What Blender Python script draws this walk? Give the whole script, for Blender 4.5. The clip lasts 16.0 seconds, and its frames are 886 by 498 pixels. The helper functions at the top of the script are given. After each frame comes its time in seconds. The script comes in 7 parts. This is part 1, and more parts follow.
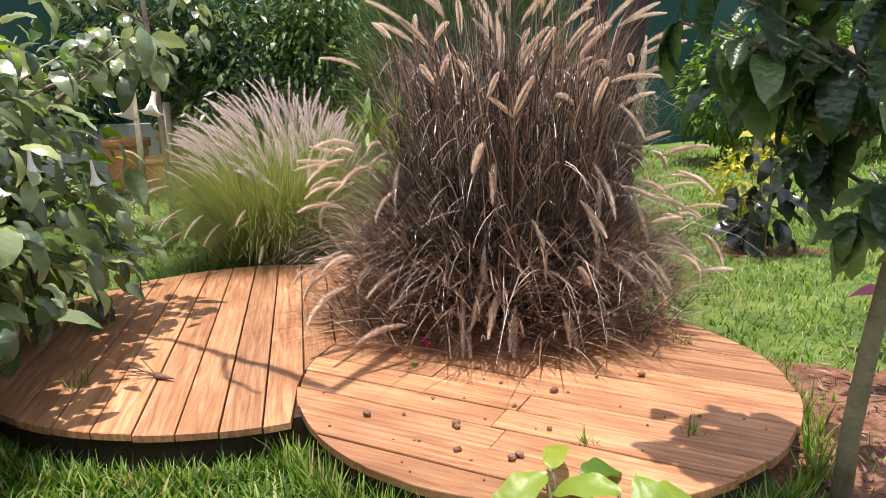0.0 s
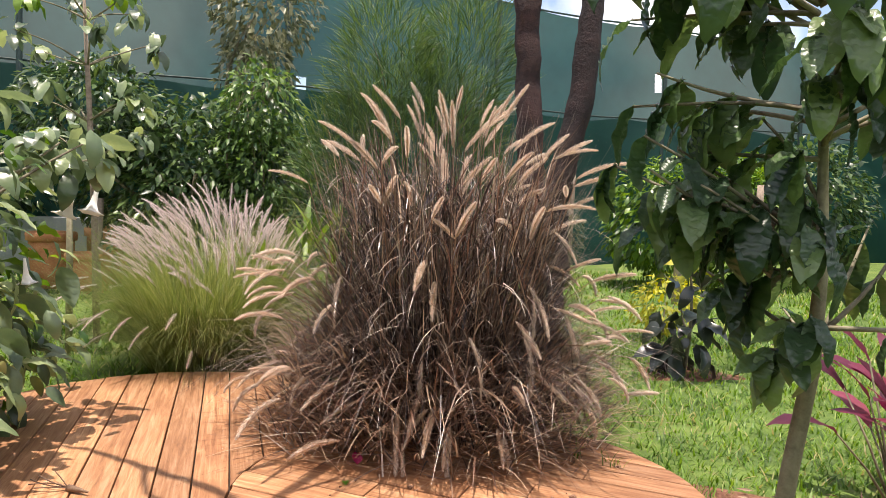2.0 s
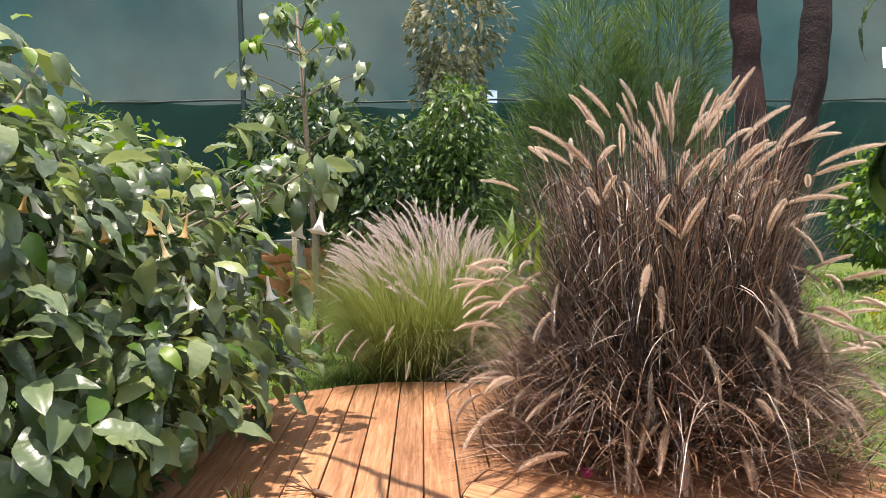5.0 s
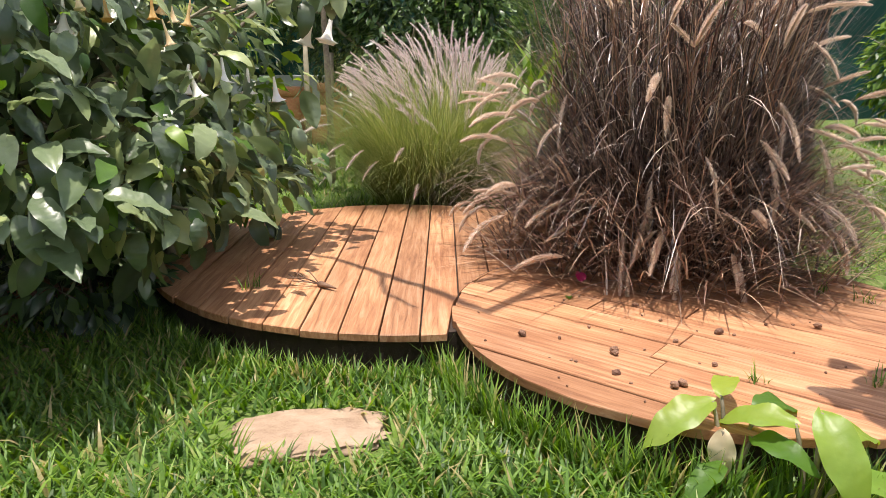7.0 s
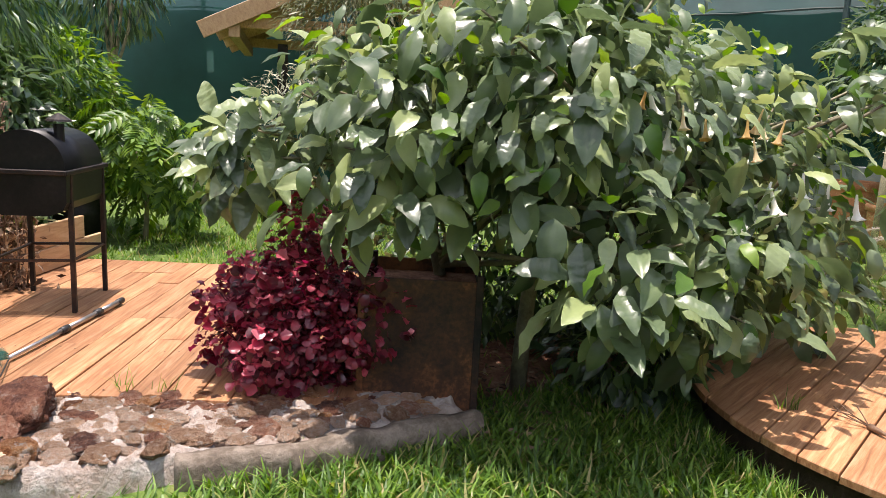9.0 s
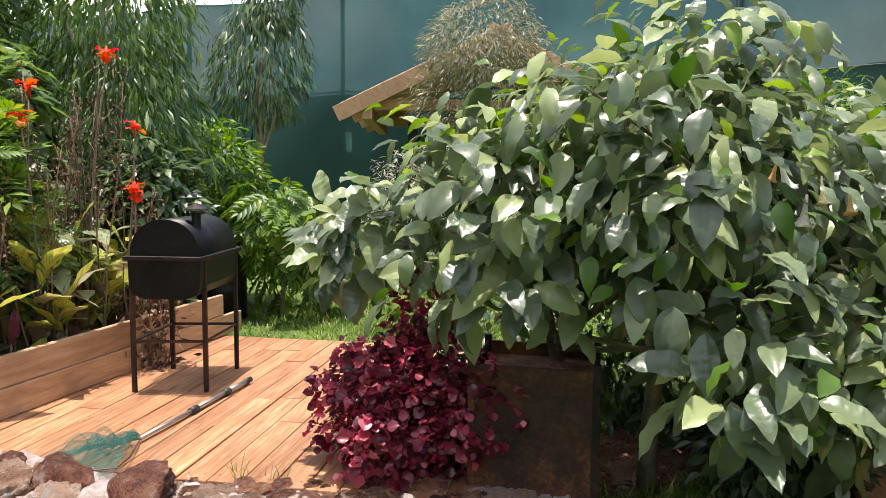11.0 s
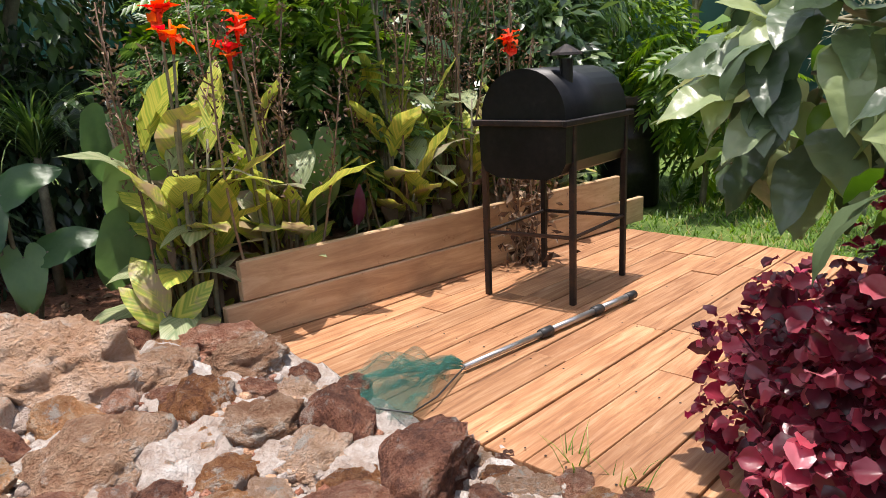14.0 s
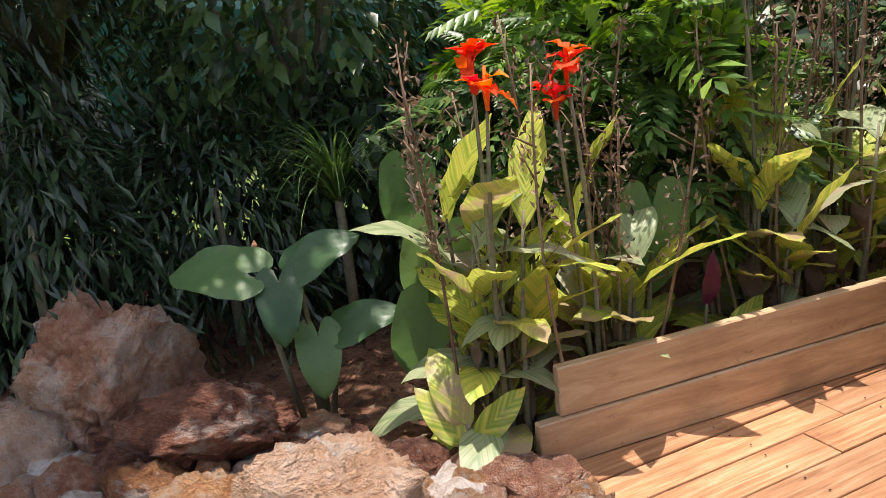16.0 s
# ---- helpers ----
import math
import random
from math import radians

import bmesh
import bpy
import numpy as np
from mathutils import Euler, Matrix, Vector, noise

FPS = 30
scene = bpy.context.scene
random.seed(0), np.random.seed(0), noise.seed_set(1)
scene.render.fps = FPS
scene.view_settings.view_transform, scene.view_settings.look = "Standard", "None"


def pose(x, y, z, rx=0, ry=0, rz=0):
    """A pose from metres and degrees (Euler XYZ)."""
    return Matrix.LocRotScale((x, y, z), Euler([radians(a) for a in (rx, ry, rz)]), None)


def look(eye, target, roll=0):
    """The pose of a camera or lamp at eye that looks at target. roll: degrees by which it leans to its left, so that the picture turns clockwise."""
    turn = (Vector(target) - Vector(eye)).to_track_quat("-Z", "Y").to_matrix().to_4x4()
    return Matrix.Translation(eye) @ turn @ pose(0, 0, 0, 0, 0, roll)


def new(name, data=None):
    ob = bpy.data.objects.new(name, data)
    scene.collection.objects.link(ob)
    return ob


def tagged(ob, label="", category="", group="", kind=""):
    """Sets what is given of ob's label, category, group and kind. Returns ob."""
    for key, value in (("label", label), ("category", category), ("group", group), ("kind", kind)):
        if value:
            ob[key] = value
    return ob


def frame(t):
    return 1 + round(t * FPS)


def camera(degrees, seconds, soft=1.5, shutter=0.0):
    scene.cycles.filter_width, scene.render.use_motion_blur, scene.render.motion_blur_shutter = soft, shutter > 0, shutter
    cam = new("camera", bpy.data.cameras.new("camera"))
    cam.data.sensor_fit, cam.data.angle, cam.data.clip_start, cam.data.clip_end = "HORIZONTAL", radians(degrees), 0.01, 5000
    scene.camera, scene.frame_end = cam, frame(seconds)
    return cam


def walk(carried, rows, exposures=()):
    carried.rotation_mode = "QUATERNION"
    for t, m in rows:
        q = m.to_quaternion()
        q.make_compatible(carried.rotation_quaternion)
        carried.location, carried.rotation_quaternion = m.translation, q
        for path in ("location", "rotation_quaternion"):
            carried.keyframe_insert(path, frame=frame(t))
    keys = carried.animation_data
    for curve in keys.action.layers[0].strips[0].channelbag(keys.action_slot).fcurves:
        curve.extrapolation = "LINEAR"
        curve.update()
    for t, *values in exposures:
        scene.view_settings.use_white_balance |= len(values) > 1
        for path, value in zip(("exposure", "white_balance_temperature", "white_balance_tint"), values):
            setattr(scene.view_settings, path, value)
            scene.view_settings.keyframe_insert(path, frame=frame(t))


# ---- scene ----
cam = camera(63.1, 16.0, soft=0.75)
PATH = [
    (0, (0.012, 0.035, 1.46), (0.032, 1.986, 1.021), -1.3),
    (0.5, (-0.013, 0.001, 1.43), (0.126, 1.93, 0.92), -0.2),
    (1, (-0.023, -0.024, 1.434), (0.193, 1.914, 0.989), 1.2),
    (1.5, (-0.04, -0.039, 1.475), (0.2, 1.923, 1.17), 1.8),
    (2, (-0.049, -0.029, 1.507), (0.168, 1.955, 1.367), 2.2),
    (2.5, (-0.071, 0.029, 1.491), (0.073, 2.024, 1.451), 3.1),
    (3, (-0.133, 0.093, 1.579), (-0.113, 2.093, 1.543), 3.7),
    (5.3, (-0.19, 0.052, 1.429), (-0.501, 2.024, 1.31), -1.5),
    (5.5, (-0.168, 0.048, 1.348), (-0.424, 2.027, 1.218), -1.0),
    (6, (-0.12, 0.031, 1.233), (-0.29, 1.985, 0.842), -0.1),
    (6.5, (-0.098, 0.014, 1.2), (-0.235, 1.937, 0.669), -0.2),
    (7, (-0.112, -0.008, 1.235), (-0.457, 1.897, 0.734), 0.4),
    (7.5, (-0.16, -0.033, 1.266), (-0.827, 1.803, 0.834), 1.2),
    (8, (-0.198, -0.074, 1.338), (-1.207, 1.607, 0.943), 1.9),
    (8.5, (-0.177, -0.149, 1.406), (-1.501, 1.302, 1.03), 2.6),
    (9, (-0.205, -0.172, 1.419), (-1.725, 1.077, 1.059), 3.0),
    (9.2, (-0.215, -0.206, 1.426), (-1.774, 0.999, 1.085), 3.4),
    (11.3, (-0.26, 0.137, 1.492), (-2.078, 0.96, 1.36), 0.4),
    (11.5, (-0.329, 0.254, 1.473), (-2.21, 0.919, 1.332), 1.0),
    (12, (-0.525, 0.41, 1.452), (-2.485, 0.763, 1.266), 1.0),
    (12.5, (-0.799, 0.426, 1.403), (-2.769, 0.685, 1.178), 0.5),
    (13, (-1.06, 0.57, 1.331), (-3.034, 0.708, 1.043), -0.4),
    (13.5, (-1.377, 0.613, 1.284), (-3.339, 0.593, 0.898), -1.5),
    (14, (-1.632, 0.57, 1.248), (-3.559, 0.359, 0.758), -2.7),
    (14.5, (-1.887, 0.577, 1.209), (-3.746, 0.091, 0.656), -4.3),
    (15, (-2.073, 0.516, 1.219), (-3.858, -0.203, 0.675), -5.3),
    (15.5, (-2.306, 0.32, 1.253), (-4.038, -0.535, 0.734), -6.1),
    (16, (-2.444, 0.159, 1.507), (-4.129, -0.79, 0.995), -6.5),
]
walk(cam, [(t, look(eye, target, roll)) for t, eye, target, roll in PATH], [(0.0, 0.56, 6700, 18), (3.0, 0.62, 7000, 18), (5.5, 0.60, 6800, 18), (7.0, 0.60, 6700, 18), (9.0, 0.66, 6700, 18), (12.0, 0.64, 6600, 18), (14.5, 0.44, 6550, 14), (16.0, 0.62, 6600, 15)])

# ---- world, sun ----
world = bpy.data.worlds.new("world")
scene.world = world
world.use_nodes = True
wn, wl = world.node_tree.nodes, world.node_tree.links
SUN = Vector((-0.04, -0.07, 1.0)).normalized()
sky = wn.new("ShaderNodeTexSky")
sky.sky_type, sky.sun_disc = "NISHITA", False
sky.sun_elevation = math.asin(SUN.z)
sky.sun_rotation = math.atan2(SUN.x, SUN.y)
bg = wn["Background"]
bg.inputs["Strength"].default_value = 0.15
tc = wn.new("ShaderNodeTexCoord")
cn = wn.new("ShaderNodeTexNoise")
cn.inputs["Scale"].default_value, cn.inputs["Detail"].default_value = 2.6, 7.0
cr = wn.new("ShaderNodeValToRGB")
cr.color_ramp.elements[0].position, cr.color_ramp.elements[1].position = 0.46, 0.60
mixc = wn.new("ShaderNodeMix")
mixc.data_type = "RGBA"
mixc.inputs["B"].default_value = (9.5, 9.6, 9.8, 1)
wl.new(tc.outputs["Generated"], cn.inputs["Vector"])
wl.new(cn.outputs["Fac"], cr.inputs["Fac"])
wl.new(cr.outputs["Color"], mixc.inputs["Factor"])
wl.new(sky.outputs["Color"], mixc.inputs["A"])
wl.new(mixc.outputs["Result"], bg.inputs["Color"])
sun = new("sun", bpy.data.lights.new("sun", "SUN"))
sun.data.energy, sun.data.angle, sun.data.color = 4.3, radians(0.6), (1.0, 0.95, 0.87)
sun.matrix_world = look(SUN * 30, (0, 0, 0))


# ---- materials ----
def material(name):
    m = bpy.data.materials.new(name)
    m.use_nodes = True
    return m, m.node_tree.nodes, m.node_tree.links, m.node_tree.nodes["Principled BSDF"]


def ramp(n, stops):
    r = n.new("ShaderNodeValToRGB")
    e = r.color_ramp.elements
    while len(e) < len(stops):
        e.new(0.5)
    for k, (p, c) in zip(e, stops):
        k.position, k.color = p, (*c, 1)
    return r


def noise_tex(n, l, scale, detail=5, vec=None, rough=0.6):
    t = n.new("ShaderNodeTexNoise")
    t.inputs["Scale"].default_value, t.inputs["Detail"].default_value, t.inputs["Roughness"].default_value = scale, detail, rough
    if vec is not None:
        l.new(vec, t.inputs["Vector"])
    return t


def bump(n, l, height, p, strength=0.4, distance=0.01):
    b = n.new("ShaderNodeBump")
    b.inputs["Strength"].default_value, b.inputs["Distance"].default_value = strength, distance
    l.new(height, b.inputs["Height"])
    l.new(b.outputs["Normal"], p.inputs["Normal"])


def leaf_mat(name, dark, mid, light, rough=0.42, trans=0.3, per_object=False, spots=None, gloss=0.5):
    """Foliage: colour varies leaf by leaf and in blotches; light passes through."""
    m, n, l, p = material(name)
    if per_object:
        rnd = n.new("ShaderNodeObjectInfo").outputs["Random"]
    else:
        rnd = n.new("ShaderNodeNewGeometry").outputs["Random Per Island"]
    geo = n.new("ShaderNodeTexCoord")
    nz = noise_tex(n, l, 9.0, 4, geo.outputs["Object"])
    add = n.new("ShaderNodeMath")
    add.operation = "MULTIPLY_ADD"
    l.new(nz.outputs["Fac"], add.inputs[0])
    add.inputs[1].default_value = 0.5
    l.new(rnd, add.inputs[2])
    sub = n.new("ShaderNodeMath")
    sub.operation = "SUBTRACT"
    l.new(add.outputs[0], sub.inputs[0])
    sub.inputs[1].default_value = 0.25
    stops = [(0.1, dark), (0.55, mid), (0.95, light)]
    if spots:
        stops = [(0.1, dark), (0.5, mid), (0.86, light), (0.95, spots)]
    r = ramp(n, stops)
    l.new(sub.outputs[0], r.inputs["Fac"])
    l.new(r.outputs["Color"], p.inputs["Base Color"])
    p.inputs["Roughness"].default_value = rough
    p.inputs["Specular IOR Level"].default_value = gloss
    fine = noise_tex(n, l, 60.0, 3, geo.outputs["Object"])
    bump(n, l, fine.outputs["Fac"], p, 0.25, 0.004)
    tr = n.new("ShaderNodeBsdfTranslucent")
    hs = n.new("ShaderNodeHueSaturation")
    hs.inputs["Hue"].default_value, hs.inputs["Saturation"].default_value, hs.inputs["Value"].default_value = 0.485, 1.15, 1.7
    l.new(r.outputs["Color"], hs.inputs["Color"])
    l.new(hs.outputs["Color"], tr.inputs["Color"])
    mx = n.new("ShaderNodeMixShader")
    mx.inputs["Fac"].default_value = trans
    l.new(p.outputs["BSDF"], mx.inputs[1])
    l.new(tr.outputs["BSDF"], mx.inputs[2])
    l.new(mx.outputs["Shader"], n["Material Output"].inputs["Surface"])
    return m


def wood_mat(name, dark, mid, light, rough=0.62, stain=0.5):
    """Sawn timber, grain along the piece's own x."""
    m, n, l, p = material(name)
    t = n.new("ShaderNodeTexCoord")
    info = n.new("ShaderNodeObjectInfo")
    mp = n.new("ShaderNodeMapping")
    mp.inputs["Scale"].default_value = (1.1, 17.0, 9.0)
    off = n.new("ShaderNodeVectorMath")
    off.operation = "MULTIPLY_ADD"
    cb = n.new("ShaderNodeCombineXYZ")
    for k in range(3):
        l.new(info.outputs["Random"], cb.inputs[k])
    l.new(cb.outputs[0], off.inputs[0])
    off.inputs[1].default_value = (37, 53, 11)
    l.new(t.outputs["Object"], off.inputs[2])
    l.new(off.outputs[0], mp.inputs["Vector"])
    grain = noise_tex(n, l, 2.2, 8, mp.outputs["Vector"], 0.68)
    grain.inputs["Distortion"].default_value = 0.7
    big = noise_tex(n, l, 1.7, 4, off.outputs[0])
    spot = noise_tex(n, l, 26.0, 3, off.outputs[0])
    r = ramp(n, [(0.28, dark), (0.5, mid), (0.72, light)])
    l.new(grain.outputs["Fac"], r.inputs["Fac"])
    # tone board by board
    tone = n.new("ShaderNodeMapRange")
    tone.inputs["To Min"].default_value, tone.inputs["To Max"].default_value = 0.72, 1.18
    l.new(info.outputs["Random"], tone.inputs["Value"])
    hs = n.new("ShaderNodeHueSaturation")
    l.new(tone.outputs[0], hs.inputs["Value"])
    l.new(r.outputs["Color"], hs.inputs["Color"])
    st = ramp(n, [(0.42, (0, 0, 0)), (0.68, (1, 1, 1))])
    l.new(big.outputs["Fac"], st.inputs["Fac"])
    mul = n.new("ShaderNodeMath")
    mul.operation = "MULTIPLY"
    l.new(st.outputs["Color"], mul.inputs[0])
    mul.inputs[1].default_value = stain
    mx = n.new("ShaderNodeMix")
    mx.data_type = "RGBA"
    l.new(mul.outputs[0], mx.inputs["Factor"])
    l.new(hs.outputs["Color"], mx.inputs["A"])
    mx.inputs["B"].default_value = (*[c * 0.93 for c in dark], 1)
    sp = ramp(n, [(0.66, (0, 0, 0)), (0.76, (1, 1, 1))])
    l.new(spot.outputs["Fac"], sp.inputs["Fac"])
    mul2 = n.new("ShaderNodeMath")
    mul2.operation = "MULTIPLY"
    l.new(sp.outputs["Color"], mul2.inputs[0])
    mul2.inputs[1].default_value = 0.55
    mx2 = n.new("ShaderNodeMix")
    mx2.data_type = "RGBA"
    l.new(mul2.outputs[0], mx2.inputs["Factor"])
    l.new(mx.outputs["Result"], mx2.inputs["A"])
    mx2.inputs["B"].default_value = (0.20, 0.10, 0.05, 1)
    l.new(mx2.outputs["Result"], p.inputs["Base Color"])
    p.inputs["Roughness"].default_value = rough
    bump(n, l, grain.outputs["Fac"], p, 0.5, 0.004)
    return m


def mottled(name, cols, scale=6.0, rough=0.85, bumps=0.6, dist=0.02, metal=0.0, fine=40.0, per_object=True, lime=0.0):
    """Stone, soil, clay, metal: blotches and fine grain."""
    m, n, l, p = material(name)
    t = n.new("ShaderNodeTexCoord")
    a = noise_tex(n, l, scale, 6, t.outputs["Object"], 0.65)
    b = noise_tex(n, l, fine, 5, t.outputs["Object"], 0.7)
    add = n.new("ShaderNodeMath")
    add.operation = "MULTIPLY_ADD"
    l.new(b.outputs["Fac"], add.inputs[0])
    add.inputs[1].default_value = 0.5
    l.new(a.outputs["Fac"], add.inputs[2])
    last = add
    if per_object:
        info = n.new("ShaderNodeObjectInfo")
        last = n.new("ShaderNodeMath")
        last.operation = "MULTIPLY_ADD"
        l.new(info.outputs["Random"], last.inputs[0])
        last.inputs[1].default_value = 0.3
        l.new(add.outputs[0], last.inputs[2])
        shift = 0.40
    else:
        shift = 0.25
    sub = n.new("ShaderNodeMath")
    sub.operation = "SUBTRACT"
    l.new(last.outputs[0], sub.inputs[0])
    sub.inputs[1].default_value = shift
    r = ramp(n, [(0.25 + 0.5 * k / max(1, len(cols) - 1), c) for k, c in enumerate(cols)])
    l.new(sub.outputs[0], r.inputs["Fac"])
    l.new(r.outputs["Color"], p.inputs["Base Color"])
    if lime:
        # smears of lime mortar left on the stone
        off = n.new("ShaderNodeVectorMath")
        off.operation = "ADD"
        l.new(t.outputs["Object"], off.inputs[0])
        l.new(info.outputs["Random"], off.inputs[1])
        sm = noise_tex(n, l, 1.3, 7, off.outputs[0], 0.72)
        sr = ramp(n, [(0.54, (0, 0, 0)), (0.62, (1, 1, 1))])
        l.new(sm.outputs["Fac"], sr.inputs["Fac"])
        am = n.new("ShaderNodeMath")
        am.operation = "MULTIPLY"
        l.new(sr.outputs["Color"], am.inputs[0])
        am.inputs[1].default_value = lime
        mx = n.new("ShaderNodeMix")
        mx.data_type = "RGBA"
        l.new(am.outputs[0], mx.inputs["Factor"])
        l.new(r.outputs["Color"], mx.inputs["A"])
        mx.inputs["B"].default_value = (0.68, 0.60, 0.52, 1)
        l.new(mx.outputs["Result"], p.inputs["Base Color"])
    p.inputs["Roughness"].default_value, p.inputs["Metallic"].default_value = rough, metal
    height = add.outputs[0]
    if lime:
        # gas holes of the lava, and each stone's own tone
        pit = n.new("ShaderNodeTexVoronoi")
        pit.inputs["Scale"].default_value = 19.0
        l.new(t.outputs["Object"], pit.inputs["Vector"])
        hole = n.new("ShaderNodeMapRange")
        hole.inputs["From Min"].default_value, hole.inputs["From Max"].default_value = 0.12, 0.42
        l.new(pit.outputs["Distance"], hole.inputs["Value"])
        dig = n.new("ShaderNodeMath")
        dig.operation = "MULTIPLY_ADD"
        l.new(hole.outputs[0], dig.inputs[0])
        dig.inputs[1].default_value = 0.07
        l.new(add.outputs[0], dig.inputs[2])
        height = dig.outputs[0]
        own = n.new("ShaderNodeMapRange")
        own.inputs["To Min"].default_value, own.inputs["To Max"].default_value = 0.80, 1.22
        l.new(info.outputs["Random"], own.inputs["Value"])
        hv = n.new("ShaderNodeHueSaturation")
        l.new(own.outputs[0], hv.inputs["Value"])
        l.new(r.outputs["Color"], hv.inputs["Color"])
        l.new(hv.outputs["Color"], mx.inputs["A"])
    bump(n, l, height, p, bumps, dist)
    return m


